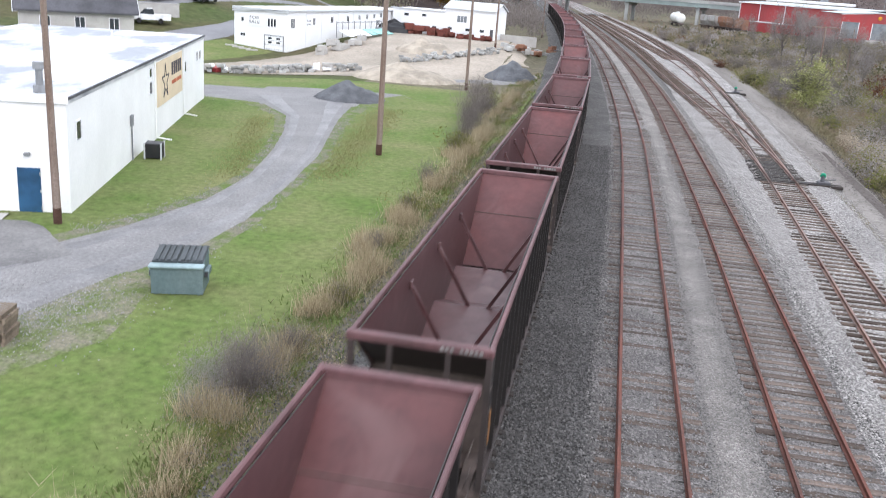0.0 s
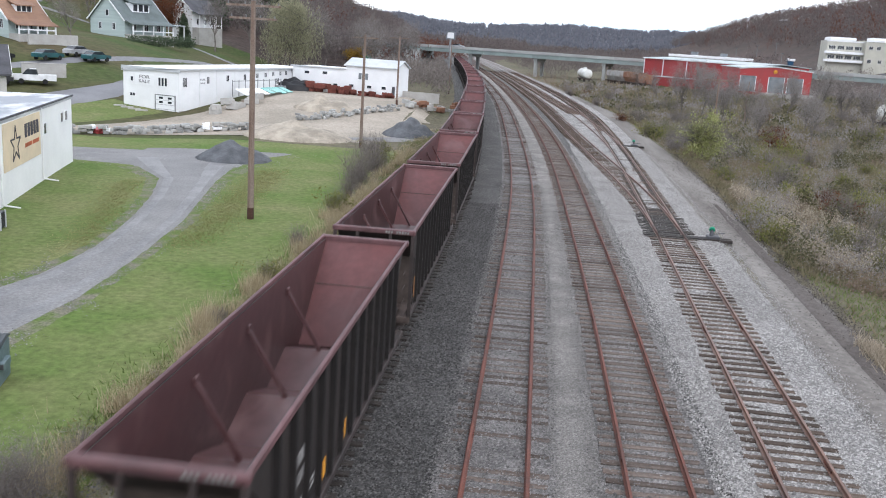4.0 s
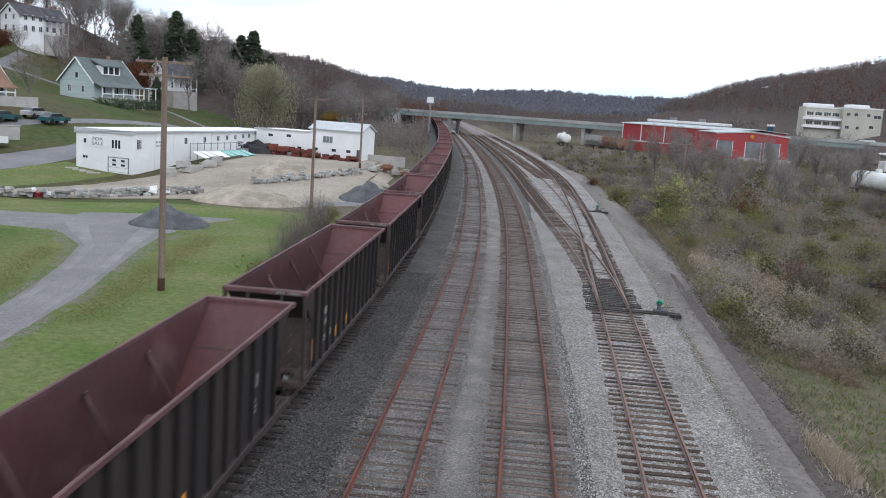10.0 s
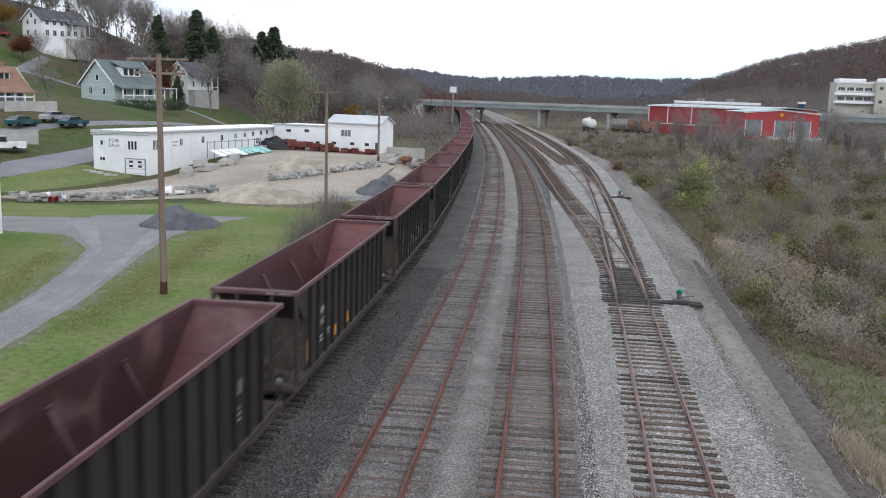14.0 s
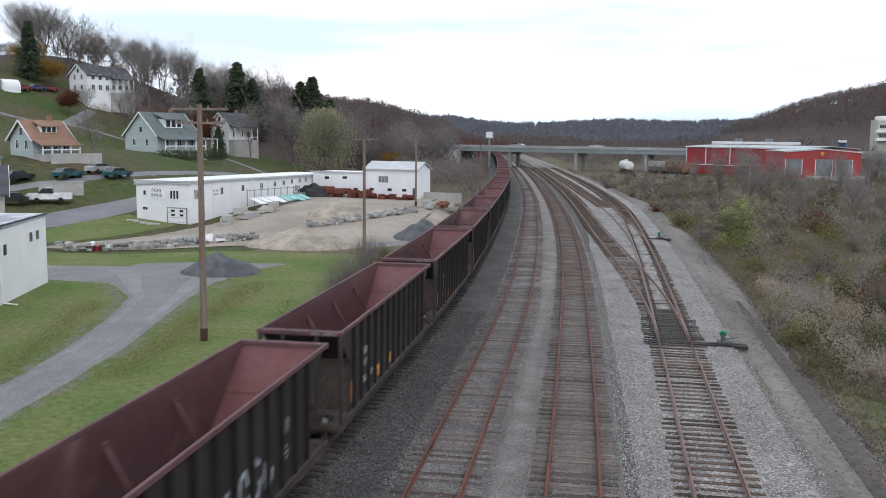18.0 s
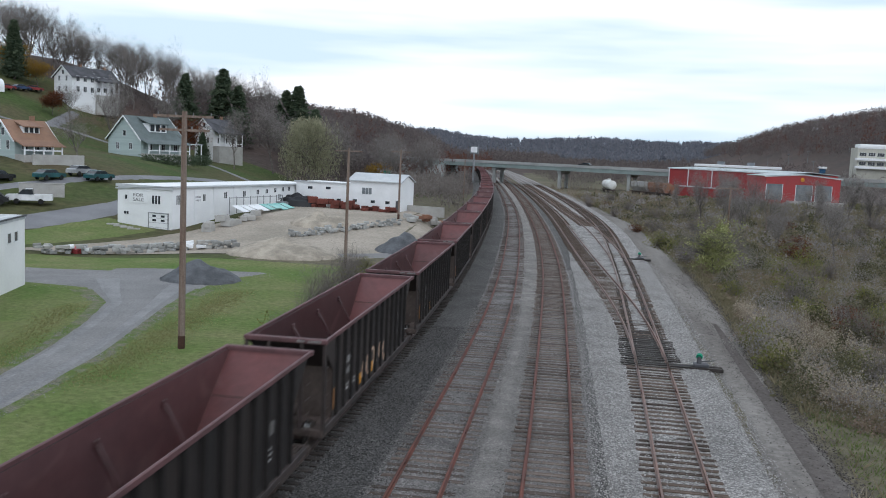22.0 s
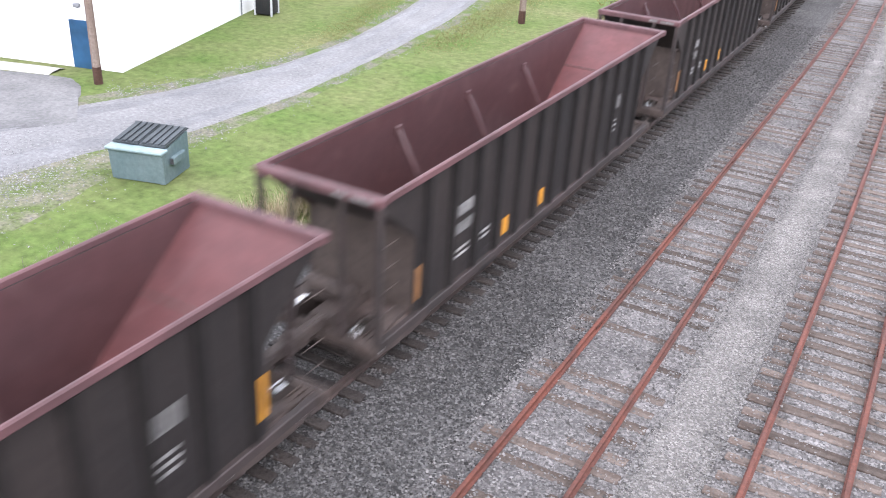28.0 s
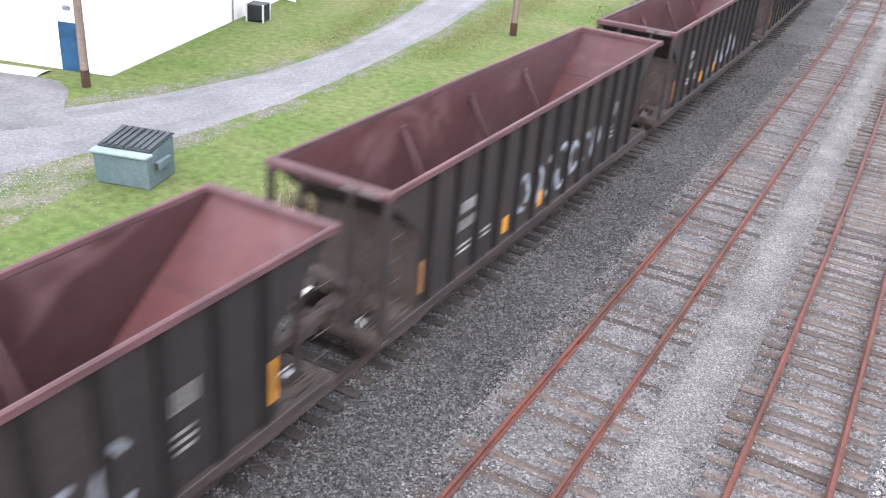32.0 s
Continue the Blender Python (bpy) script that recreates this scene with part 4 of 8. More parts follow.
M_BLACK_GRILLE = material("black_grille", (0.014, 0.015, 0.016), 0.7, 0.3, 2.0, 30.0, (0.022, 0.022, 0.022), 0.3)
AC = thing("air_conditioner", -29.6, 48.4, float(ground_z(-29.6, 48.4)), 106.65, "black outdoor air conditioner with a pale frame on the grass", "air conditioner")
part("casing", boxed(-0.45, 0.45, -0.45, 0.45, 0.05, 0.85, bevel=0.04), M_BLACK_GRILLE, AC)
for sx in (-1, 1):
    for sy in (-1, 1):
        part("corner_strip", boxed(sx * 0.45 - 0.05, sx * 0.45 + 0.05, sy * 0.45 - 0.04, sy * 0.45 + 0.04, 0.0, 0.92), M_METAL_ROOF, AC)
part("lid", boxed(-0.44, 0.44, -0.44, 0.44, 0.86, 0.90, bevel=0.015), M_TRIM_DARK, AC)
AC.matrix_basis = pose(-26.9, 45.6, float(ground_z(-26.9, 45.6)) + 0.02, 0, 0, 106.65)

# ---- the for-sale building with its yard ----
WB = thing("warehouse_building", -44.2, 112.7, 0, 74.65, "long white two-winged warehouse with a for-sale sign", "building")
WB.scale = (0.98, 0.955, 0.87)
part("wall", boxed(0, 36.0, 0, 9.0, -3.0, 4.7), M_WHITE_B, WB)
bm = bmesh.new()
prism(bm, [(-0.25, 4.65), (9.2, 4.0), (9.2, 4.2), (-0.25, 4.85)], -0.2, 36.2)
part("roof", bm, M_METAL_ROOF, WB, "pale low-pitched metal roof")
part("gutter", boxed(-0.2, 27.4, -0.36, -0.25, 4.62, 4.80), M_METAL_ROOF, WB)
for x, w, z0, z1 in ((0.75, 0.85, 2.25, 3.55), (5.9, 0.5, 2.6, 3.6), (10.3, 0.6, 2.85, 3.75), (14.5, 0.6, 3.0, 3.85), (17.7, 0.55, 3.25, 3.95), (19.9, 0.55, 3.35, 4.05), (22.0, 0.55, 3.45, 4.15), (24.0, 0.55, 3.55, 4.25), (25.6, 0.55, 3.6, 4.3), (23.0, 0.9, 2.2, 3.1)):
    window(WB, x, x + w, z0, z1, 1 if w < 0.8 else 3)
part("door_porch", boxed(22.7, 24.3, -1.5, 0, -0.5, 1.95, bevel=0.05), M_GREYBOX, WB, "grey boxed entrance")
for x in (4.2, 8.0, 12.3, 16.3, 20.9):
    part("downspout", beamed((x, -0.06, -2.4), (x, -0.06, 4.6), 0.04, 0.04, 6), M_WHITE_B, WB)
part("base_course", boxed(-0.02, 27.3, -0.05, 0.0, -2.6, -1.2), M_CONCRETE, WB)
BOARD2 = in_wall(WB, "sale_board", M_HOUSE_WHITE, 4.3, 5.5, 2.3, 3.6, 0.05, 0.0, "small white for-sale board")


def writing(text, size, parent, x, z, y, mat, label, stretch=1.35):
    """Letters in the built-in typeface, as a mesh standing on a wall."""
    cu = bpy.data.curves.new("lettering", "FONT")
    cu.body, cu.size, cu.extrude, cu.align_x, cu.align_y = text, size, 0.012, "CENTER", "CENTER"
    tmp = new("lettering", cu)
    me = bpy.data.meshes.new_from_object(tmp.evaluated_get(bpy.context.evaluated_depsgraph_get()))
    bpy.data.objects.remove(tmp)
    me.materials.clear()
    me.materials.append(mat)
    ob = new("lettering", me)
    ob.parent = parent
    ob.matrix_basis = pose(x, y, z, 90, 0, 0) @ Matrix.Diagonal((stretch, 1, 1, 1))
    return tagged(ob, label)


M_SALE_INK = material("faded_sign_paint", (0.17, 0.17, 0.185), 0.7, 0.15, 1.0, 8.0)
writing("FOR", 0.42, BOARD2, 4.9, 3.2, -0.066, M_SALE_INK, "dark letters")
writing("SALE", 0.36, BOARD2, 4.9, 2.7, -0.066, M_SALE_INK, "dark letters")
WB_END = flip(WB, 0, 9.0, -90)
BOARD = part("sale_board", boxed(1.95, 5.05, -0.05, 0.02, 2.15, 3.75), M_HOUSE_WHITE, WB_END, "large white for-sale board")
writing("FOR", 0.66, BOARD, 3.5, 3.28, -0.066, M_SALE_INK, "dark letters")
writing("SALE", 0.64, BOARD, 3.5, 2.62, -0.066, M_SALE_INK, "dark letters")
GARAGE = part("garage_door", boxed(5.3, 8.35, -0.04, 0.05, -1.75, 0.85), M_HOUSE_WHITE, WB_END, "white panelled garage door with four small panes")
for x in (5.85, 7.25):
    for z in (-0.25, 0.35):
        part("pane", boxed(x, x + 0.6, -0.055, 0.0, z, z + 0.3), M_GLASS, GARAGE)
for a, b, c, d in ((5.18, 5.30, -1.8, 0.98), (8.35, 8.47, -1.8, 0.98), (5.30, 8.35, 0.85, 0.98)):
    part("door_trim", boxed(a, b, -0.09, 0.03, c, d), M_GREYBOX, GARAGE)
for z in (-1.1, -0.45, 0.2):
    part("panel_seam", boxed(5.35, 8.3, -0.046, 0.0, z - 0.02, z + 0.02), M_GREYBOX, GARAGE)
for k in range(3):
    window(WB_END, 5.75 + 0.5 * k, 6.1 + 0.5 * k, 2.2, 3.35, 0)
window(WB_END, 1.25, 1.65, 2.6, 3.2, 0)
window(WB_END, 1.1, 1.9, 0.45, 0.85, 1)
part("fascia", boxed(-0.2, 9.3, -0.2, -0.05, 4.3, 4.75), M_METAL_ROOF, WB_END)
# cross wing
WING = flip(WB, 27.4, -0.2, -86.2)
part("wall", boxed(0.1, 9.3, 0, 7.0, -1.0, 5.3), M_WHITE_B, WING)
part("wall", boxed(9.3, 17.75, 0.0, 5.0, -1.0, 5.95), M_WHITE_B, WING)
bm = bmesh.new()
prism(bm, [(-0.2, 5.25), (7.2, 4.8), (7.2, 5.0), (-0.2, 5.45)], -0.2, 9.3)
part("roof", bm, M_METAL_ROOF, WING)
bm = bmesh.new()
prism(bm, [(-0.35, 5.90), (2.5, 7.1), (5.35, 5.90), (5.35, 6.05), (2.5, 7.28), (-0.35, 6.05)], 9.05, 18.0)
part("roof", bm, M_METAL_ROOF, WING, "pale gabled metal roof")
bm = bmesh.new()
prism(bm, [(0.0, 5.9), (5.0, 5.9), (2.5, 7.05)], 17.6, 17.74)
part("gable", bm, M_WHITE_B, WING)
for x, w, z0, z1 in ((2.2, 0.8, 4.1, 4.55), (5.3, 0.8, 4.2, 4.65), (7.2, 0.7, 2.3, 2.75), (9.9, 0.7, 2.4, 2.85), (12.9, 0.7, 2.4, 2.85), (15.3, 0.7, 2.4, 2.85)):
    window(WING, x, x + w, z0, z1, 0)
window(WING, 11.4, 13.0, 3.8, 4.85, 2, M_DOOR_GREY)
part("side_door", boxed(17.0, 17.5, -0.04, 0.05, 0.8, 3.0), M_TRIM_DARK, WING)
part("fence_wall", boxed(18.0, 24.0, 2.0, 2.2, 0.6, 2.3), M_CONCRETE, WING)

# ---- utility poles ----
def utility_pole(x, y, height, arms, label, lean=0.0, r=0.15):
    z = float(ground_z(x, y))
    p = thing("utility_pole", x, y, z, 0, label, "utility pole", "utility poles along the line")
    p.matrix_basis = pose(x, y, z, 0, lean, 0)
    part("shaft", beamed((0, 0, -0.3), (0, 0, height), r, r * 0.72, 14), M_POLE, p)
    part("foot", beamed((0, 0, -0.31), (0, 0, 0.7), r + 0.006, r + 0.003, 14), M_POLE_FOOT, p)
    for dz, half in arms:
        arm = part("crossarm", boxed(-half, half, -0.06, 0.06, height - dz - 0.06, height - dz + 0.06), M_POLE, p)
        for k in range(4):
            xx = -half + 0.12 + (2 * half - 0.24) * k / 3
            part("insulator", beamed((xx, 0, height - dz + 0.06), (xx, 0, height - dz + 0.2), 0.035, 0.025, 8), M_GREYBOX, arm)
        for s in (-1, 1):
            part("arm_brace", beamed((s * half * 0.6, 0.07, height - dz), (0, r * 0.7, height - dz - 0.6), 0.03, 0.01), M_TRIM_DARK, arm)
    return p


utility_pole(-15.8, 53.2, 12.35, ((0.25, 1.55), (0.95, 1.35)), "tall brown wooden pole with two crossarms on the lawn", r=0.19)
utility_pole(-16.6, 90.3, 10.9, ((0.3, 1.3),), "brown wooden pole with a crossarm beside the yard", r=0.16)
utility_pole(-18.9, 127.0, 9.3, ((0.3, 1.3),), "brown wooden pole at the corner of the warehouse", r=0.15)
utility_pole(-24.0, 32.0, 9.3, (), "weathered wooden pole at the corner of the white workshop", lean=-0.6, r=0.17)
utility_pole(21.4, 113.5, 8.3, ((0.2, 1.6),), "slender dark pole with a crossarm in the brush", r=0.12)
utility_pole(38.0, 95.0, 8.0, (), "bare grey pole standing in the brush", r=0.10)
utility_pole(-17.5, 186.0, 9.5, (), "thin grey pole beside the tracks", r=0.12)
utility_pole(33.0, 150.0, 7.0, (), "bare grey pole in front of the red building", r=0.10)


def wire(a, b, sag, parent, r=0.012):
    bm, last = bmesh.new(), None
    for k in range(13):
        f = k / 12
        p = Vector(a).lerp(Vector(b), f) - Vector((0, 0, 4 * sag * f * (1 - f)))
        if last is not None:
            beam(bm, last, p, r, r, 4)
        last = p
    return part("wire", bm, M_WIRE, parent)


LINES = thing("overhead_line", 0, 0, 0, 0, "thin black wires strung between the wooden poles", "wire", "", "structure")
for dx in (-1.4, 0, 1.4):
    wire((-15.8 + dx, 53.2, 11.25), (-16.6 + dx * 0.85, 90.3, 9.75), 0.7, LINES)
    wire((-16.6 + dx * 0.85, 90.3, 9.75), (-18.9 + dx * 0.85, 127.0, 9.1), 0.7, LINES)

# ---- dumpster ----
M_DUMP = material("blue_green_dumpster_paint", (0.105, 0.155, 0.165), 0.6, 0.18, 0.8, 7.0, (0.15, 0.20, 0.21), 0.2, streak=(1, 1, 0.3))
M_DUMP_RIM = material("pale_dumpster_rim", (0.30, 0.40, 0.42), 0.55, 0.12, 0.8, 6.0)
M_LID = material("dark_plastic_lid", (0.055, 0.065, 0.070), 0.6, 0.15, 0.8, 6.0)
dz0 = float(ground_z(-15.7, 26.8)) - 0.07
DUMP = thing("dumpster", -16.42, 25.75, dz0, 17.0, "blue-green steel dumpster with closed black plastic lids", "dumpster")
bm = bmesh.new()
prism(bm, [(0.10, 0.12), (1.62, 0.12), (1.62, 1.30), (0.0, 1.12)], 0.0, 1.72)
part("body", bm, M_DUMP, DUMP)
part("front_rim", boxed(-0.06, 1.78, -0.10, 0.30, 1.08, 1.18, bevel=0.03), M_DUMP_RIM, DUMP, "pale green front ledge")
for k in range(2):
    lid = bmesh.new()
    prism(lid, [(0.26, 1.20), (1.66, 1.33), (1.66, 1.38), (0.26, 1.25)], 0.02 + 0.86 * k, 0.85 + 0.86 * k)
    lid = part("lid", lid, M_LID, DUMP, "black ribbed plastic lid")
    for j in range(4):
        x = 0.10 + 0.86 * k + 0.2 * j
        bm = bmesh.new()
        prism(bm, [(0.30, 1.25), (1.62, 1.375), (1.62, 1.42), (0.30, 1.295)], x, x + 0.12)
        part("rib", bm, M_LID, lid)
for x0, x1 in ((-0.14, 0.0), (1.72, 1.86)):
    part("fork_pocket", boxed(x0, x1, 0.45, 1.2, 0.62, 0.86, bevel=0.02), M_DUMP, DUMP)
    # a thin dark plate stands for the shade inside the pocket
    part("fork_opening", boxed(x0 + 0.02, x1 - 0.02, 0.43, 0.46, 0.66, 0.82), M_TRIM_DARK, DUMP)
part("hinge_bar", beamed((-0.02, 1.68, 1.36), (1.74, 1.68, 1.36), 0.025, 0.025, 8), M_LID, DUMP)
for x in (0.15, 1.57):
    part("skid", boxed(x - 0.06, x + 0.06, 0.12, 1.6, 0.0, 0.13), M_DUMP, DUMP)

# ---- pallets at the edge of the lawn ----
M_PALLET = material("pallet_wood", (0.23, 0.185, 0.14), 0.9, 0.3, 1.2, 9.0, (0.16, 0.125, 0.095), 0.4, 14, per=0.25)
for k in range(7):
    zp = float(ground_z(-18.9, 20.6)) + 0.02 + 0.145 * k
    P = thing("pallet", -18.75 + 0.03 * (k % 3), 20.75, zp, 12 + 2 * (k % 2), "weathered wooden pallet in a stack on the lawn", "pallet", "stacked pallets")
    for j in range(6):
        part("deck_board", boxed(-0.6, 0.6, -0.5 + 0.18 * j, -0.4 + 0.18 * j, 0.115, 0.135), M_PALLET, P)
    for j in range(3):
        part("stringer", boxed(-0.6 + 0.55 * j, -0.52 + 0.55 * j, -0.5, 0.5, 0.0, 0.115), M_PALLET, P)

# ---- driveway, yard and roads ----
DRIVE = [(-27.5, 17.0, -20.0, 12.5), (-25.2, 24.0, -18.6, 20.8), (-23.3, 29.2, -17.9, 26.4), (-21.8, 33.2, -16.95, 30.0), (-20.75, 38.7, -16.85, 35.6), (-20.9, 44.1, -17.5, 42.2), (-22.5, 51.6, -18.6, 50.8),
         (-24.3, 58.0, -20.2, 58.2), (-26.5, 64.0, -21.6, 65.0), (-30.4, 68.2, -22.3, 72.0), (-34.0, 72.5, -22.1, 77.5), (-35.0, 80.0, -20.0, 82.0)]


def lane_of(a, b):
    """The part of the driveway between two fractions of its width."""
    return [(r[0] + (r[2] - r[0]) * a, r[1] + (r[3] - r[1]) * a, r[0] + (r[2] - r[0]) * b, r[1] + (r[3] - r[1]) * b) for r in DRIVE]


strip("gravel_verge", lane_of(-0.17, 1.17)[1:-2], M_VERGE, 0.036, "thin gravelly grass fringing the driveway", "verge", 10)
strip("driveway", DRIVE, M_DRIVE, 0.05, "grey gravel driveway curving across the lawn", "driveway", 8)
strip("wheel_track", lane_of(0.12, 0.36)[1:-1], M_RUT, 0.062, "darker packed wheel track in the driveway", "driveway", 4)
strip("wheel_track", lane_of(0.60, 0.86)[1:-1], M_RUT, 0.062, "darker packed wheel track in the driveway", "driveway", 4)
strip("gravel_patch", [(-22.0, 17.5, -16.5, 19.0), (-21.0, 21.0, -15.2, 22.0), (-20.8, 24.0, -15.8, 24.6), (-20.0, 26.0, -16.3, 26.2), (-18.9, 27.5, -16.9, 27.6)], M_PATCH, 0.048, "pale gravel and thin grass beside the dumpster", "verge", 6)
strip("driveway_spur", [(-62.0, 71.0, -62.0, 81.0), (-48.0, 70.0, -48.0, 80.5), (-36.0, 69.0, -36.0, 80.0), (-28.5, 67.5, -29.0, 79.5)], M_DRIVE, 0.04, "grey gravel lane behind the workshop", "driveway", 6)
strip("forecourt", [(-42, 27.3, -34, 15), (-33, 30.2, -26, 20), (-28.5, 31.5, -22.5, 23.5), (-25.7, 32.3, -21.4, 26.0), (-24.5, 31.7, -20.9, 27.2), (-22.9, 30.1, -20.8, 28.2)], M_APRON, 0.066, "patched grey asphalt apron at the blue door", "pavement", 6)
strip("walkway", [(-39, 28.9, -38.6, 27.5), (-32, 31.0, -31.6, 29.6), (-26.6, 32.7, -26.2, 31.4)], M_CONCRETE, 0.10, "pale concrete walk along the end wall", "pavement", 3)
strip("yard", [(-53.0, 91.5, -16.0, 94.0), (-50.0, 98.0, -13.5, 100.0), (-46.0, 106.0, -13.0, 108.0), (-42.0, 114.0, -13.0, 114.0), (-40.0, 122.0, -13.5, 122.0), (-38.0, 138.5, -15.5, 138.5), (-20, 146, -17, 146)], M_YARD, 0.06, "pale dirt and gravel yard", "yard", 14)
strip("yard_lane", [(-24.0, 95.0, -23.0, 92.5), (-12.5, 104.0, -11.8, 99.0), (-11.9, 112.0, -10.6, 104.0)], M_DRIVE, 0.085, "grey gravel patch in the yard", "yard", 5)
strip("service_road", [(10.0, -20, 13.2, -20), (10.6, 20, 13.4, 20), (11.0, 38, 13.7, 38), (11.6, 48, 13.6, 48), (11.7, 58, 13.9, 58), (11.8, 76, 14.9, 76), (11.9, 95, 15.2, 95), (11.7, 115, 15.2, 115), (11.2, 140, 15.0, 140), (10.5, 166, 14.0, 166), (6.6, 200, 10.2, 200), (-1.6, 280, 2.0, 280)], M_DIRTROAD, 0.07, "dusty brown-grey service road beside the siding", "road", 8)
strip("wheel_track", [(11.9, 22, 13.3, 22), (12.2, 38, 13.5, 38), (12.5, 46, 13.5, 46), (12.7, 54, 13.6, 54), (13.0, 62, 13.7, 62), (13.4, 68, 13.7, 68)], M_TRACKDIRT, 0.082, "dark packed dirt along the edge of the service road", "road", 6)
strip("road", [(-150, 71, -150, 60), (-100, 93, -98, 83), (-72, 104, -67, 93.5), (-66.2, 106, -61, 98), (-63, 113, -58, 107), (-59, 124, -55, 117), (-57.5, 140, -52, 138), (-60, 165, -54, 165), (-60, 190, -54, 190), (-52, 225, -46, 222), (-42, 262, -36, 260), (-38, 320, -32, 320)], M_ASPHALT, 0.10, "grey asphalt road climbing past the houses", "road", 5)
for rows, label in (
        ([(-132, 184, -131, 186.5), (-121.2, 188, -121.0, 190.5), (-116.5, 192.5, -114.3, 194.3), (-117.8, 203.5, -115.0, 204.5), (-122, 216.0, -119.6, 217.6), (-125.5, 226.5, -123.0, 227.5)], "pale narrow lane winding up to the farmhouse"),
        ([(-116.5, 204.0, -114.6, 202.4), (-112.0, 209.2, -110.8, 206.8), (-104.0, 214.0, -103.0, 212.0), (-92.0, 220.0, -91.0, 217.8), (-80.0, 214.0, -79.0, 211.0), (-66.0, 205.0, -66.0, 201.0), (-58.0, 200.0, -57.0, 196.0)], "pale lane running down past the cottage"),
        ([(-84.0, 112.5, -82.0, 110.5), (-73.6, 121.0, -72.0, 118.8), (-69.5, 128.6, -67.6, 127.0), (-67.3, 141.0, -65.0, 140.5), (-67.0, 155.0, -64.5, 155.0), (-67.0, 180.0, -64.5, 180.0), (-61.0, 198.0, -58.0, 196.0)], "pale parking lane below the houses")):
    strip("lane", rows, M_ASPHALT, 0.12, label, "road", 4)
strip("lawn_patch", [(-61.0, 98.0, -53.5, 93.5), (-58.6, 106.0, -50.5, 100.0), (-57.6, 112.0, -47.5, 107.5), (-55.0, 117.0, -45.5, 112.2)], M_GRASS, 0.07, "green grass between the road and the warehouse", "grass", 8)
for k in range(4):
    sx, sy = -52.3 + 1.2 * k, 113.5 - 0.55 * k
    step = part("stepping_slab", boxed(-0.75, 0.75, -0.22, 0.22, -0.1, 0.12, bevel=0.03), M_CONCRETE)
    step.matrix_basis = pose(sx, sy, float(ground_z(sx, sy)) + 0.09, 0, 0, 10)
    tagged(step, "pale concrete slab step in the grass", "step", "slab steps beside the warehouse")


# ---- houses on the hillside ----
def gable_roof(parent, x0, x1, y0, y1, z, rise, mat, over=0.5, thick=0.18):
    """A ridge along x."""
    ym = (y0 + y1) / 2
    k = rise / (ym - y0)
    lo = z - over * k
    bm = bmesh.new()
    prism(bm, [(y0 - over, lo), (ym, z + rise), (y1 + over, lo), (y1 + over, lo + thick), (ym, z + rise + thick), (y0 - over, lo + thick)], x0 - over, x1 + over)
    return part("roof", bm, mat, parent)


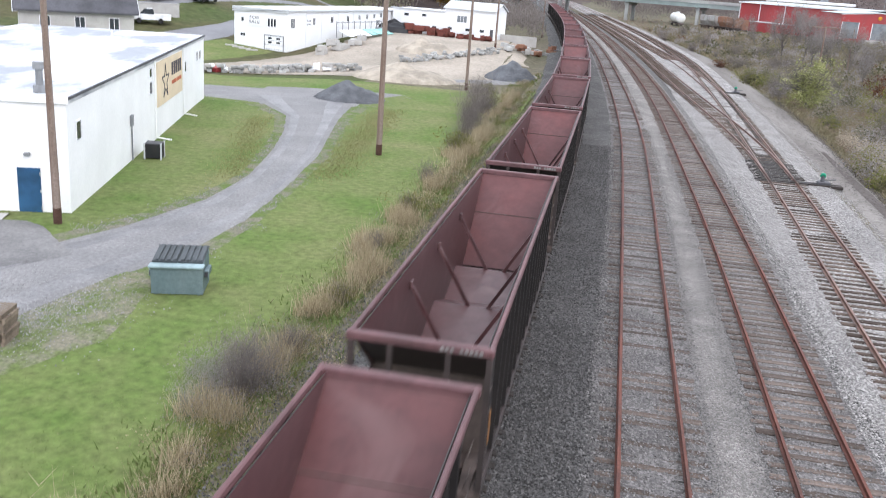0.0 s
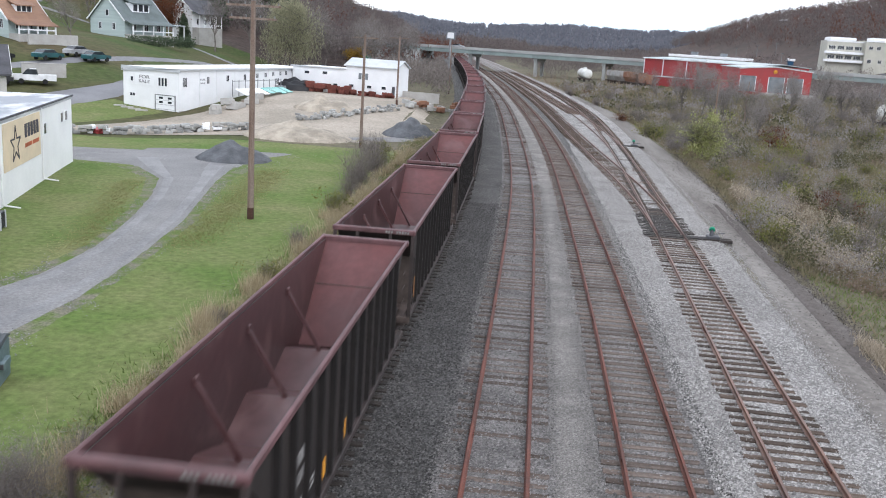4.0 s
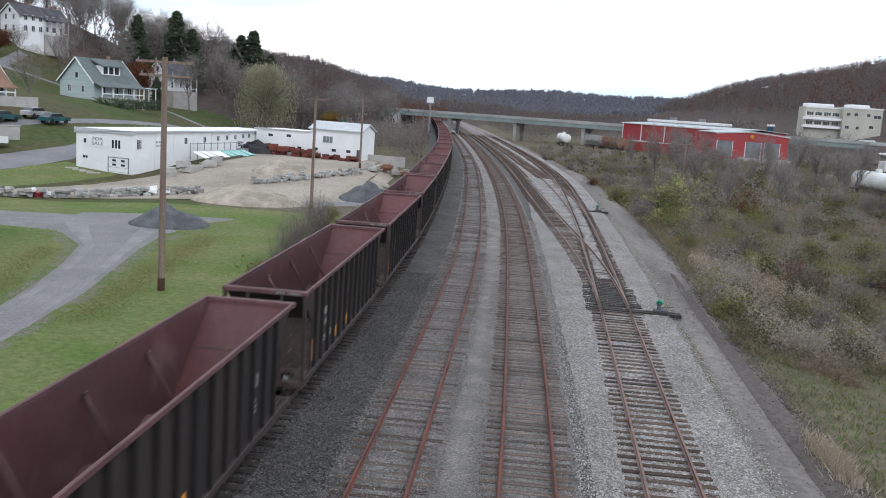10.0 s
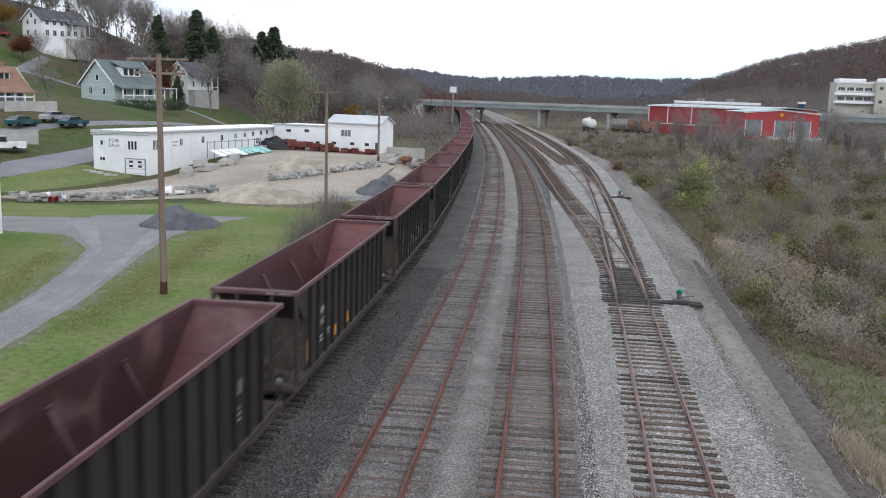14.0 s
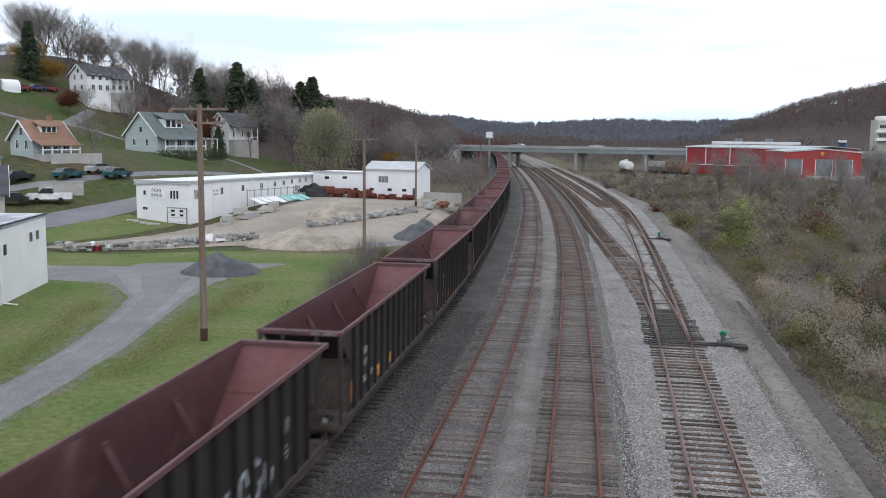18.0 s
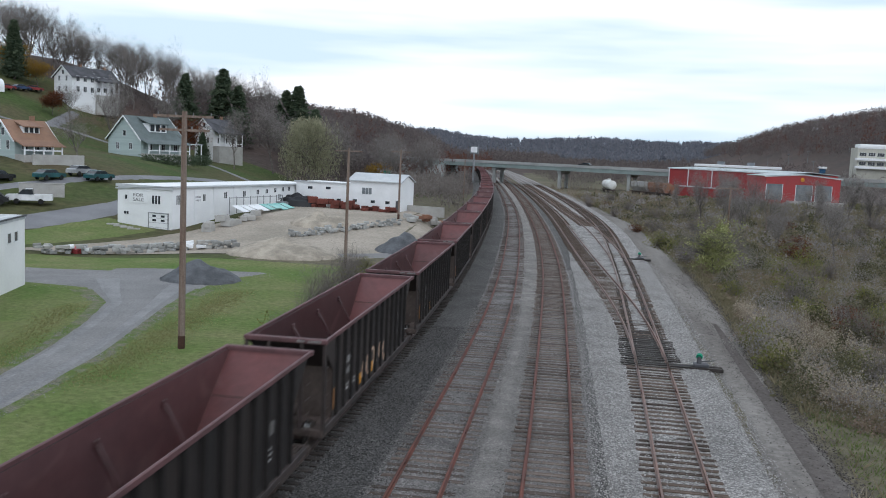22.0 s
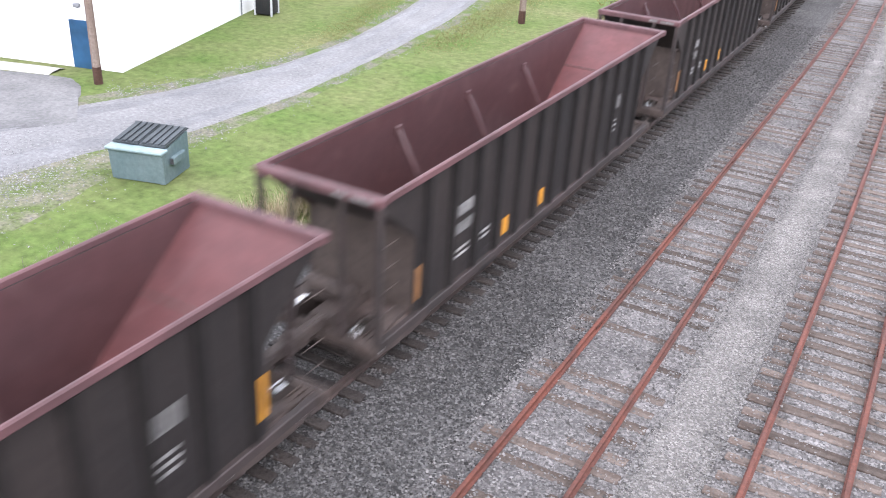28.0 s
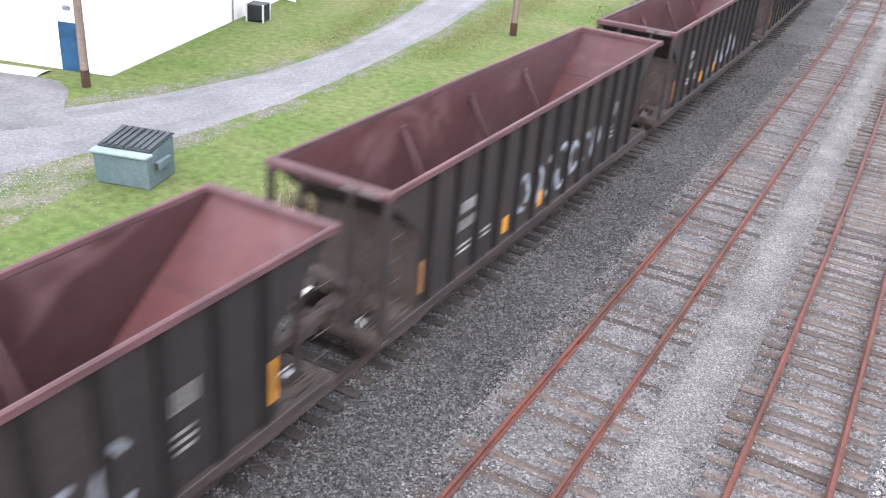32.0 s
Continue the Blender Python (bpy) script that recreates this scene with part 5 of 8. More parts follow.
def house(name, x, y, z, turn, wide, deep, tall, rise, wall, roof, label, porch=True, dormer=True, storeys=1):
    """A gabled house: the ridge along local x, the eaves front at local y = 0 looking along -y."""
    h = thing(name, x, y, z, turn, label, "house", "houses on the hillside")
    bm = bmesh.new()
    box(bm, 0, wide, 0, deep, -5.5, tall)
    part("wall", bm, wall, h)
    for xg in (0.02, wide - 0.14):
        bm = bmesh.new()
        prism(bm, [(0.0, tall), (deep, tall), (deep / 2, tall + rise)], xg, xg + 0.12)
        part("gable", bm, wall, h)
    gable_roof(h, 0, wide, 0, deep, tall, rise, roof)
    for s, xg in ((-1, -0.55), (1, wide + 0.43)):
        for a, b in ((-0.5, deep / 2), (deep + 0.5, deep / 2)):
            z0 = tall - 0.5 * rise / (deep / 2)
            part("bargeboard", beamed((xg + 0.06, a, z0), (xg + 0.06, b, tall + rise + 0.02), 0.10, 0.26), M_HOUSE_WHITE, h)
    end = flip(h, 0, deep, -90)
    for st in range(storeys):
        zb = 0.9 + 2.7 * st
        for k in range(3):
            xx = wide * (0.18 + 0.3 * k)
            window(h, xx, xx + 0.9, zb, zb + 1.35, 1, None, M_HOUSE_WHITE)
        for k in range(2):
            xx = deep * (0.25 + 0.4 * k)
            window(end, xx, xx + 0.8, zb, zb + 1.3, 1, None, M_HOUSE_WHITE)
    window(end, deep / 2 - 0.4, deep / 2 + 0.4, tall + 0.5, tall + 1.6, 0, None, M_HOUSE_WHITE)
    if dormer:
        w = wide * 0.42
        d = part("dormer", boxed(wide / 2 - w / 2, wide / 2 + w / 2, deep * 0.14, deep * 0.45, tall + 0.3, tall + rise * 0.72), M_HOUSE_WHITE, h)
        for k in range(3):
            xx = wide / 2 - w / 2 + w * (0.08 + 0.31 * k)
            part("pane", boxed(xx, xx + w * 0.22, deep * 0.14 - 0.03, deep * 0.14 + 0.05, tall + rise * 0.36, tall + rise * 0.66), M_GLASS, d)
        bm = bmesh.new()
        prism(bm, [(deep * 0.14 - 0.5, tall + rise * 0.66), (deep * 0.52, tall + rise * 0.98), (deep * 0.52, tall + rise * 1.04), (deep * 0.14 - 0.5, tall + rise * 0.72)], wide / 2 - w / 2 - 0.3, wide / 2 + w / 2 + 0.3)
        part("dormer_roof", bm, roof, h)
    if porch:
        bm = bmesh.new()
        prism(bm, [(-2.6, tall - 1.1), (0.3, tall - 0.05), (0.3, tall + 0.12), (-2.6, tall - 0.95)], -0.3, wide + 0.3)
        part("porch_roof", bm, roof, h)
        part("porch_floor", boxed(0, wide, -2.4, 0, -5.0, 0.15), M_CONCRETE, h)
        for k in range(5):
            xx = 0.15 + (wide - 0.3) * k / 4
            part("porch_post", boxed(xx - 0.09, xx + 0.09, -2.35, -2.17, 0.15, tall - 1.0), M_HOUSE_WHITE, h)
        part("porch_rail", boxed(0.1, wide - 0.1, -2.32, -2.22, 0.75, 0.95), M_HOUSE_WHITE, h)
    part("chimney", boxed(wide * 0.7, wide * 0.7 + 0.6, deep / 2 - 0.1, deep / 2 + 0.5, tall + rise * 0.5, tall + rise + 0.9), M_TAN_ROOF, h)
    return h


HOUSE_G = house("cottage", -85.4, 185.9, 6.6, 68, 11.5, 10.0, 3.2, 4.6, M_GREEN_SIDING, M_SLATE, "pale green cottage with a grey roof, dormer and front porch")
part("carport_roof", boxed(12.2, 17.5, 0.0, 4.0, 2.3, 2.5), M_METAL_ROOF, HOUSE_G)
for x in (12.5, 17.2):
    part("carport_post", boxed(x - 0.08, x + 0.08, 0.1, 0.26, -2.0, 2.3), M_HOUSE_WHITE, HOUSE_G)
HOUSE_T = house("bungalow", -79.6, 134.6, float(ground_z(-78.0, 137.0)) + 0.5, 66, 6.6, 6.0, 2.5, 2.7, M_GREEN_SIDING, M_TAN_ROOF, "small pale green bungalow with a tan roof and a porch")
part("garden_wall", boxed(0.3, 9.0, -4.2, -3.9, -2.6, 0.3), M_CONCRETE, HOUSE_T)
HOUSE_W = house("farmhouse", -126.5, 229.2, 20.4, 64, 7.0, 8.0, 4.8, 2.7, M_HOUSE_WHITE, M_GREY_ROOF, "tall white farmhouse with a dark roof on the hill", porch=False, dormer=False, storeys=2)
house("farmhouse_wing", -125.0, 236.5, 20.6, 55, 6.5, 6.0, 4.8, 2.4, M_HOUSE_WHITE, M_GREY_ROOF, "white side wing of the farmhouse with a porch", porch=True, dormer=False, storeys=2)
house("white_house", -88.5, 231.0, 8.6, 64, 8.0, 7.0, 4.4, 2.6, M_HOUSE_WHITE, M_GREY_ROOF, "white house half hidden behind trees", porch=True, dormer=False)
house("green_house", -82.6, 118.6, 4.0, 66, 7.0, 7.0, 3.2, 3.0, M_GREEN_SIDING, M_SLATE, "pale green house at the roadside with a covered porch", dormer=False)
house("grey_house", -61.0, 82.0, 1.0, 35, 11.0, 7.0, 3.0, 2.4, M_CONCRETE, M_GREY_ROOF, "low grey-brown house behind the workshop", porch=False, dormer=False)

# a small round-topped shed on the hill
SHED = thing("garden_shed", -136.5, 208, float(ground_z(-136.5, 208)), 60, "small white round-topped shed", "shed")
bm = bmesh.new()
arc = [(1.9 * math.cos(math.pi * k / 10), 0.3 + 1.9 * math.sin(math.pi * k / 10)) for k in range(11)]
prism(bm, arc + [(-1.9, -1.0), (1.9, -1.0)], 0, 4)
part("shell", bm, M_HOUSE_WHITE, SHED)
part("door", boxed(-0.05, 0.05, -0.6, 0.6, 0, 2.0), M_GREYBOX, SHED)


# ---- vehicles ----
CAR_PAINTS = {k: material(k + "_car_paint", v, 0.35, 0.05, 0.5, 4.0, None, 0.0, specular=0.5) for k, v in
              {"black": (0.02, 0.02, 0.022), "white": (0.75, 0.76, 0.77), "silver": (0.40, 0.41, 0.42), "teal": (0.02, 0.10, 0.11), "red": (0.28, 0.03, 0.03), "blue": (0.03, 0.06, 0.14)}.items()}
M_TYRE = material("tyre_rubber", (0.025, 0.025, 0.025), 0.9, 0.2)


def vehicle(x, y, turn, paint, kind="car", z=None, label=""):
    z = float(ground_z(x, y)) + 0.12 if z is None else z
    v = thing("pickup_truck" if kind == "pickup" else "parked_car", x, y, z, turn, label or paint + " parked car beside the road", "car", "cars near the houses")
    long, wide = (5.6, 1.95) if kind == "pickup" else (4.6, 1.8)
    bm = bmesh.new()
    if kind == "pickup":
        prism(bm, [(-2.8, 0.45), (2.7, 0.45), (2.8, 0.85), (2.6, 1.15), (1.3, 1.2), (-2.8, 1.2)], -wide / 2, wide / 2)
        part("body", bm, CAR_PAINTS[paint], v)
        bm = bmesh.new()
        prism(bm, [(-0.6, 1.18), (1.3, 1.18), (0.7, 1.85), (-0.45, 1.88)], -wide / 2 + 0.1, wide / 2 - 0.1)
    else:
        prism(bm, [(-2.3, 0.4), (2.25, 0.4), (2.3, 0.75), (2.1, 0.92), (1.1, 1.0), (-1.9, 1.05), (-2.3, 0.9)], -wide / 2, wide / 2)
        part("body", bm, CAR_PAINTS[paint], v)
        bm = bmesh.new()
        prism(bm, [(-1.9, 1.02), (1.1, 0.98), (0.45, 1.42), (-1.3, 1.45)], -wide / 2 + 0.12, wide / 2 - 0.12)
    part("cabin_glass", bm, M_GLASS, v)
    part("roof", boxed(-wide / 2 + 0.2, wide / 2 - 0.2, -1.2 if kind == "car" else -0.4, 0.4, 1.43 if kind == "car" else 1.86, 1.48 if kind == "car" else 1.91, bevel=0.02), CAR_PAINTS[paint], v)
    for sx in (-1, 1):
        for yy in (-1.45, 1.4):
            part("wheel", beamed((sx * (wide / 2 - 0.2), yy, 0.34), (sx * (wide / 2 + 0.01), yy, 0.34), 0.34, 0.34, 14), M_TYRE, v)
        part("headlight", boxed(sx * 0.6 - 0.2, sx * 0.6 + 0.2, long / 2 - 0.12, long / 2 - 0.01, 0.62, 0.78), M_BRIGHT, v)
    return v


vehicle(-65.4, 116.3, 118, "white", "pickup", label="white pickup truck parked at the roadside")
vehicle(-68.8, 113.0, 118, "black", label="black car parked beside the pickup")
vehicle(-69.6, 127.6, -12, "teal", label="teal car parked below the bungalow")
vehicle(-68.4, 134.0, -12, "silver", label="silver car parked below the lawn")
vehicle(-65.6, 134.0, -12, "teal", label="dark green car parked on the verge")
vehicle(-74.0, 122.4, -12, "black", label="dark car parked at the bungalow")
for x, y, p in ((-134.5, 213.5, "red"), (-134.5, 219.5, "blue"), (-134.5, 225.0, "red")):
    vehicle(x, y, -18, p, label=p + " car parked beside the farmhouse")
GARDEN_WALL = thing("garden_wall", -66.2, 120.4, float(ground_z(-66.2, 120.4)), 40, "low grey block wall beside the parked cars", "wall")
part("wall_body", boxed(-2.8, 2.8, -0.2, 0.2, -0.5, 1.7), M_CONCRETE, GARDEN_WALL)
part("coping", boxed(-2.9, 2.9, -0.26, 0.26, 1.7, 1.8), M_CONCRETE, GARDEN_WALL)
vehicle(-60.5, 82.5, 60, "black", label="black car parked at the grey house")
vehicle(-57.5, 84.8, 60, "white", "pickup", label="white pickup truck parked at the grey house")
ROAD_CAR = vehicle(-55, 200, -2, "black", label="dark car driving along the hill road")
ROAD_CAR.name = "driving_car"

# ---- overpass ----
OVER = thing("overpass", -38.0, 336.6, 0, -21.7, "long pale green steel girder overpass on concrete piers", "bridge")
OVER.scale = (1, 1, 0.775)
part("girder", boxed(-40, 150, -0.5, -0.2, 6.9, 8.6), M_BRIDGE, OVER)
part("girder", boxed(-40, 150, 9.2, 9.5, 6.9, 8.6), M_BRIDGE, OVER)
part("deck", boxed(-60, 190, -0.7, 9.7, 8.6, 8.95), M_BRIDGE_CONC, OVER)
for y in (-0.7, 9.4):
    part("parapet", boxed(-60, 190, y, y + 0.3, 8.95, 9.75), M_BRIDGE_CONC, OVER)
for k in range(19):
    part("stiffener", boxed(-38 + 9.6 * k, -37.9 + 9.6 * k, -0.6, -0.5, 6.95, 8.55), M_BRIDGE, OVER)
for x in (39.3, 64.0, 14.0, 89.0):
    pier = part("pier", boxed(x - 0.7, x + 0.7, 0.3, 8.7, 5.6, 6.9), M_BRIDGE_CONC, OVER)
    for y in (1.0, 7.2):
        part("column", boxed(x - 0.5, x + 0.5, y - 0.5, y + 0.5, -1.5, 5.6), M_BRIDGE_CONC, pier)
for x in (-5.0, -6.0):
    bm = bmesh.new()
    prism(bm, [(-2, -2), (11, -2), (10, 7.0), (-1, 7.0)], x - 30, x)
part("abutment", bm, M_BRIDGE_CONC, OVER)
OVERPASS_CARS = [vehicle(0, 0, 0, p, "car", 9.05, p + " car crossing the overpass") for p in ("white", "silver", "white", "silver", "black")]

# billboard beside the overpass
BB = thing("billboard", -32.0, 330.0, float(ground_z(-32, 330)), -10, "grey-backed white billboard on a steel post", "billboard")
part("post", beamed((0, 0, -1), (0, 0, 10.6), 0.35, 0.35, 10), M_GREYBOX, BB)
part("panel", boxed(-1.6, 1.6, -0.25, 0.25, 10.4, 13.2, bevel=0.05), M_DOOR_GREY, BB)
part("face", boxed(-1.2, 1.2, -0.28, -0.24, 10.8, 12.8), M_HOUSE_WHITE, BB)

# ---- red metal buildings beyond the brush ----
M_GREY_METAL_ROOF = material("grey_green_metal_roof", (0.40, 0.45, 0.46), 0.5, 0.08, 0.4, 3.0, (0.33, 0.37, 0.38), 0.1)
RED = thing("red_warehouse", 33.6, 303.0, 0.2, -56.0, "red metal-sided warehouse with a pale roof and roller doors", "building")
part("wall", boxed(0, 46, 0, 22, -2.0, 7.9), M_RED_WALL, RED)
bm = bmesh.new()
prism(bm, [(-0.4, 7.9), (11, 8.5), (22.4, 7.9), (22.4, 8.1), (11, 8.7), (-0.4, 8.1)], -0.4, 46.4)
part("roof", bm, M_GREY_METAL_ROOF, RED)
for x in (0.1, 9.0, 19.5):
    part("downspout", boxed(x - 0.14, x + 0.14, -0.15, 0.0, -1, 7.8), M_HOUSE_WHITE, RED)
part("eaves_trim", boxed(-0.4, 46.4, -0.45, -0.40, 7.8, 8.05), M_HOUSE_WHITE, RED)
for k in range(44):
    part("siding_rib", boxed(1.02 + 1.02 * k, 1.10 + 1.02 * k, -0.04, 0.0, -1.5, 7.8), M_RED_WALL, RED)
part("lean_to", boxed(10, 24, -5.0, 0, -2, 2.6), M_RED_WALL, RED)
part("lean_to_roof", boxed(9.8, 24.2, -5.2, 0, 2.6, 2.8), M_METAL_ROOF, RED)
RED3 = thing("red_shop", 51.6, 245.4, 1.5, 4.0, "wide red workshop gable with pale trim and grey roller doors", "building")
bm = bmesh.new()
pts = [(0, -3), (18.4, -3), (18.4, 6.0), (9.2, 6.75), (0, 6.0)]
front = [bm.verts.new((x, 0, z)) for x, z in pts]
back = [bm.verts.new((x, 18, z)) for x, z in pts]
bm.faces.new(front), bm.faces.new(back[::-1])
for i in range(5):
    bm.faces.new((front[i], back[i], back[(i + 1) % 5], front[(i + 1) % 5]))
bmesh.ops.recalc_face_normals(bm, faces=bm.faces[:])
part("wall", bm, M_RED_WALL, RED3)
for a, b in (((-0.3, 6.0), (9.2, 6.8)), ((9.2, 6.8), (18.7, 6.0))):
    part("roof_trim", beamed((a[0], -0.1, a[1]), (b[0], -0.1, b[1]), 0.25, 0.3), M_HOUSE_WHITE, RED3)
    bm = bmesh.new()
    vs = [bm.verts.new(q) for q in ((a[0], -0.3, a[1] + 0.15), (b[0], -0.3, b[1] + 0.15), (b[0], 18.3, b[1] + 0.15), (a[0], 18.3, a[1] + 0.15))]
    bm.faces.new(vs)
    r = bmesh.ops.extrude_face_region(bm, geom=bm.faces[:])
    for v in [g for g in r["geom"] if isinstance(g, bmesh.types.BMVert)]:
        v.co.z -= 0.12
    part("roof", bm, M_GREY_METAL_ROOF, RED3)
for x in (0.3, 7.6, 12.4):
    d = part("roller_door", boxed(x, x + 3.9, -0.06, 0.1, 0.2, 4.2), M_DOOR_GREY, RED3, "grey roller door with pale trim")
    for k in range(7):
        part("slat", boxed(x + 0.05, x + 3.85, -0.075, 0.0, 0.7 + 0.47 * k, 0.74 + 0.47 * k), M_GREYBOX, d)
    for xa in (x - 0.15, x + 3.9):
        part("door_trim", boxed(xa, xa + 0.15, -0.09, 0.0, 0.2, 4.15), M_HOUSE_WHITE, d)
part("dock", boxed(5.5, 19.0, -1.6, 0, -3.0, 0.15), M_CONCRETE, RED3)
part("lamp_disc", beamed((9.0, -0.25, 5.5), (9.0, -0.05, 5.5), 0.5, 0.5, 14), M_REFLECT, RED3)

# low white roof behind the red building
LONG = thing("long_store", 45.0, 330.0, 1.6, -20, "long low store with a bright white roof", "building")
part("wall", boxed(0, 25, 0, 20, -4, 7.4), M_OFFICE, LONG)
part("roof", boxed(-0.4, 25.4, -0.4, 20.4, 7.4, 8.3, bevel=0.1), M_HOUSE_WHITE, LONG)
for x in (6.0, 16.0):
    part("roof_unit", boxed(x, x + 2.2, 6, 8, 8.3, 9.4), M_DOOR_GREY, LONG)

# slim lot lights and a booth on the slope round the office
def lot_light(x, y, high):
    p = thing("lot_light", x, y, float(ground_z(x, y)) - 0.2, 0, "slim pale grey lot light pole on the slope", "street lamp", "lot lights")
    part("pole", beamed((0, 0, 0), (0, 0, high), 0.14, 0.09, 8), M_DOOR_GREY, p)
    part("lamp_head", boxed(-0.9, 0.9, -0.2, 0.2, high, high + 0.28, bevel=0.05), M_DOOR_GREY, p)


for x, y, high in ((131.1, 521.3, 6.3), (149.0, 608.5, 7.0), (142.0, 629.2, 7.6), (166.2, 582.2, 7.6), (141.2, 689.6, 5.6), (147.0, 387.2, 6.7), (106.6, 300.7, 7.0)):
    lot_light(x, y, high)
BOOTH = thing("roadside_booth", 129.2, 501.2, float(ground_z(130.8, 501.2)) - 0.2, 0, "small blue booth with a wide white canopy", "booth")
part("wall", boxed(0.4, 3.2, 0, 2.4, 0, 2.7), M_BLUE, BOOTH)
part("canopy", boxed(-0.2, 3.8, -0.6, 3.0, 2.7, 3.9, bevel=0.25), M_HOUSE_WHITE, BOOTH)

# office block on the slope
M_TANK_W = material("white_trailer_paint", (0.66, 0.67, 0.68), 0.5, 0.08, 0.3, 3.0, (0.5, 0.5, 0.5))
OFFICE = thing("office_block", 115.0, 389.0, 8.5, -4, "cream three-storey office block in two joined wings", "building")
part("wall", boxed(0, 16.2, 1.5, 15, -6, 11.9), M_OFFICE, OFFICE)
part("wall", boxed(15.6, 32.2, -2.0, 15, -6, 12.6), M_OFFICE, OFFICE)
part("roof_cap", boxed(1.0, 12.5, 3, 13, 11.9, 13.5, bevel=0.3), M_HOUSE_WHITE, OFFICE)
part("roof_cap", boxed(19.0, 27.5, 2, 12, 12.6, 14.0, bevel=0.3), M_HOUSE_WHITE, OFFICE)
part("cornice", boxed(-0.2, 15.55, 1.3, 1.5, 11.5, 12.0), M_HOUSE_WHITE, OFFICE)
part("cornice", boxed(15.5, 32.4, -2.2, -2.0, 12.1, 12.7), M_HOUSE_WHITE, OFFICE)
for z in (2.6, 6.2):
    part("terrace", boxed(-0.8, 15.55, -0.6, 1.5, z, z + 1.1, bevel=0.05), M_HOUSE_WHITE, OFFICE, "pale projecting terrace parapet")
OFFICE.scale = (0.9, 0.9, 0.9)
LEFT_WING, RIGHT_WING = (OFFICE, pose(0, 1.5, 0)), (OFFICE, pose(0, -2.0, 0))
for z in (4.1, 8.2):
    for k in range(4):
        window(LEFT_WING, 0.8 + 3.7 * k, 3.7 + 3.7 * k, z, z + 1.5, 2)
for x, w, z in ((17.0, 1.6, 8.8), (20.2, 1.6, 8.8), (25.6, 1.4, 8.8), (28.6, 3.0, 8.2), (17.0, 1.6, 3.0), (21.5, 1.4, 3.0), (27.0, 2.0, 3.6)):
    window(RIGHT_WING, x, x + w, z, z + 1.4, 1)

# low shed with a bright roof past the brush
SHED2 = thing("storage_shed", 101.0, 268.0, float(ground_z(106, 268)), -18, "long open storage shed with a bright white roof", "shed")
part("roof", boxed(0, 26, 0, 12, 3.6, 4.0, bevel=0.05), M_HOUSE_WHITE, SHED2)
part("back_wall", boxed(0.3, 25.7, 11.5, 11.8, -4, 3.6), M_OFFICE, SHED2)
for k in range(6):
    part("post", boxed(0.3 + 5 * k, 0.6 + 5 * k, 0.3, 0.6, -4, 3.6), M_GREYBOX, SHED2)
for k in range(3):
    box_ob = thing("parked_trailer", 93.0 + 9 * k, 236.0 - 4 * k, float(ground_z(93 + 9 * k, 236 - 4 * k)), -75, "white box trailer parked in front of the shed", "trailer", "white trailers by the shed")
    part("body", boxed(-1.25, 1.25, -4, 4, 1.0, 3.4, bevel=0.06), M_TANK_W, box_ob)
    for yy in (-2.8, 2.6):
        part("axle", beamed((-1.1, yy, 0.5), (1.1, yy, 0.5), 0.5, 0.5, 12), M_TYRE, box_ob)
    part("chassis", boxed(-0.5, 0.5, -4, 4, 0.8, 1.0), M_TRUCK, box_ob)

# water tank and tank cars among the brush
M_TANK = material("white_tank_paint", (0.68, 0.69, 0.68), 0.5, 0.08, 0.3, 3.0, (0.52, 0.50, 0.46))
M_BROWN_CAR = material("boxcar_brown", (0.26, 0.13, 0.08), 0.7, 0.15, 0.3, 3.0, (0.20, 0.10, 0.07))


def tank_car(x, y, turn, label):
    z = float(ground_z(x, y))
    t = thing("tank_car", x, y, z, turn, label, "railcar", "parked railcars")
    bm = bmesh.new()
    beam(bm, (0, -5.5, 2.5), (0, 5.5, 2.5), 1.45, 1.45, 20)
    for s in (-1, 1):
        bmesh.ops.create_uvsphere(bm, u_segments=16, v_segments=8, radius=1.44, matrix=Matrix.Translation((0, s * 5.5, 2.5)) @ Matrix.Diagonal((1, 0.45, 1, 1)))
    part("barrel", bm, M_TANK, t)
    part("dome", beamed((0, 0, 3.8), (0, 0, 4.4), 0.55, 0.5, 14), M_TANK, t)
    part("underframe", boxed(-1.2, 1.2, -6.2, 6.2, 0.7, 1.0), M_TRUCK, t)
    for yy in (-4.6, -2.9, 2.9, 4.6):
        for s in (-1, 1):
            part("wheel", beamed((s * 0.7, yy, 0.45), (s * 0.85, yy, 0.45), 0.45, 0.45, 14), M_WHEEL, t)
    return t


tank_car(15.0, 303.0, 8, "white tank car parked below the overpass")
tank_car(60.6, 160.0, 10.6, "white tank car seen through bare brush")
for x, y, w, mat, label in ((27.0, 305, 8, M_RED_WALL, "red freight container beside the warehouse"), (31.5, 286, 7, M_BROWN_CAR, "brown freight container beside the warehouse")):
    c = thing("freight_container", x, y, float(ground_z(x, y)), -56, label, "container", "containers beside the warehouse")
    part("box", boxed(-w / 2, w / 2, -1.3, 1.3, 0.6, 3.4, bevel=0.05), mat, c)
    for k in range(12):
        part("rib", boxed(-w / 2 + 0.2 + w * k / 12, -w / 2 + 0.35 + w * k / 12, -1.36, -1.3, 0.7, 3.3), mat, c)
    part("chassis", boxed(-w / 2, w / 2, -1.1, 1.1, 0.0, 0.6), M_TRUCK, c)


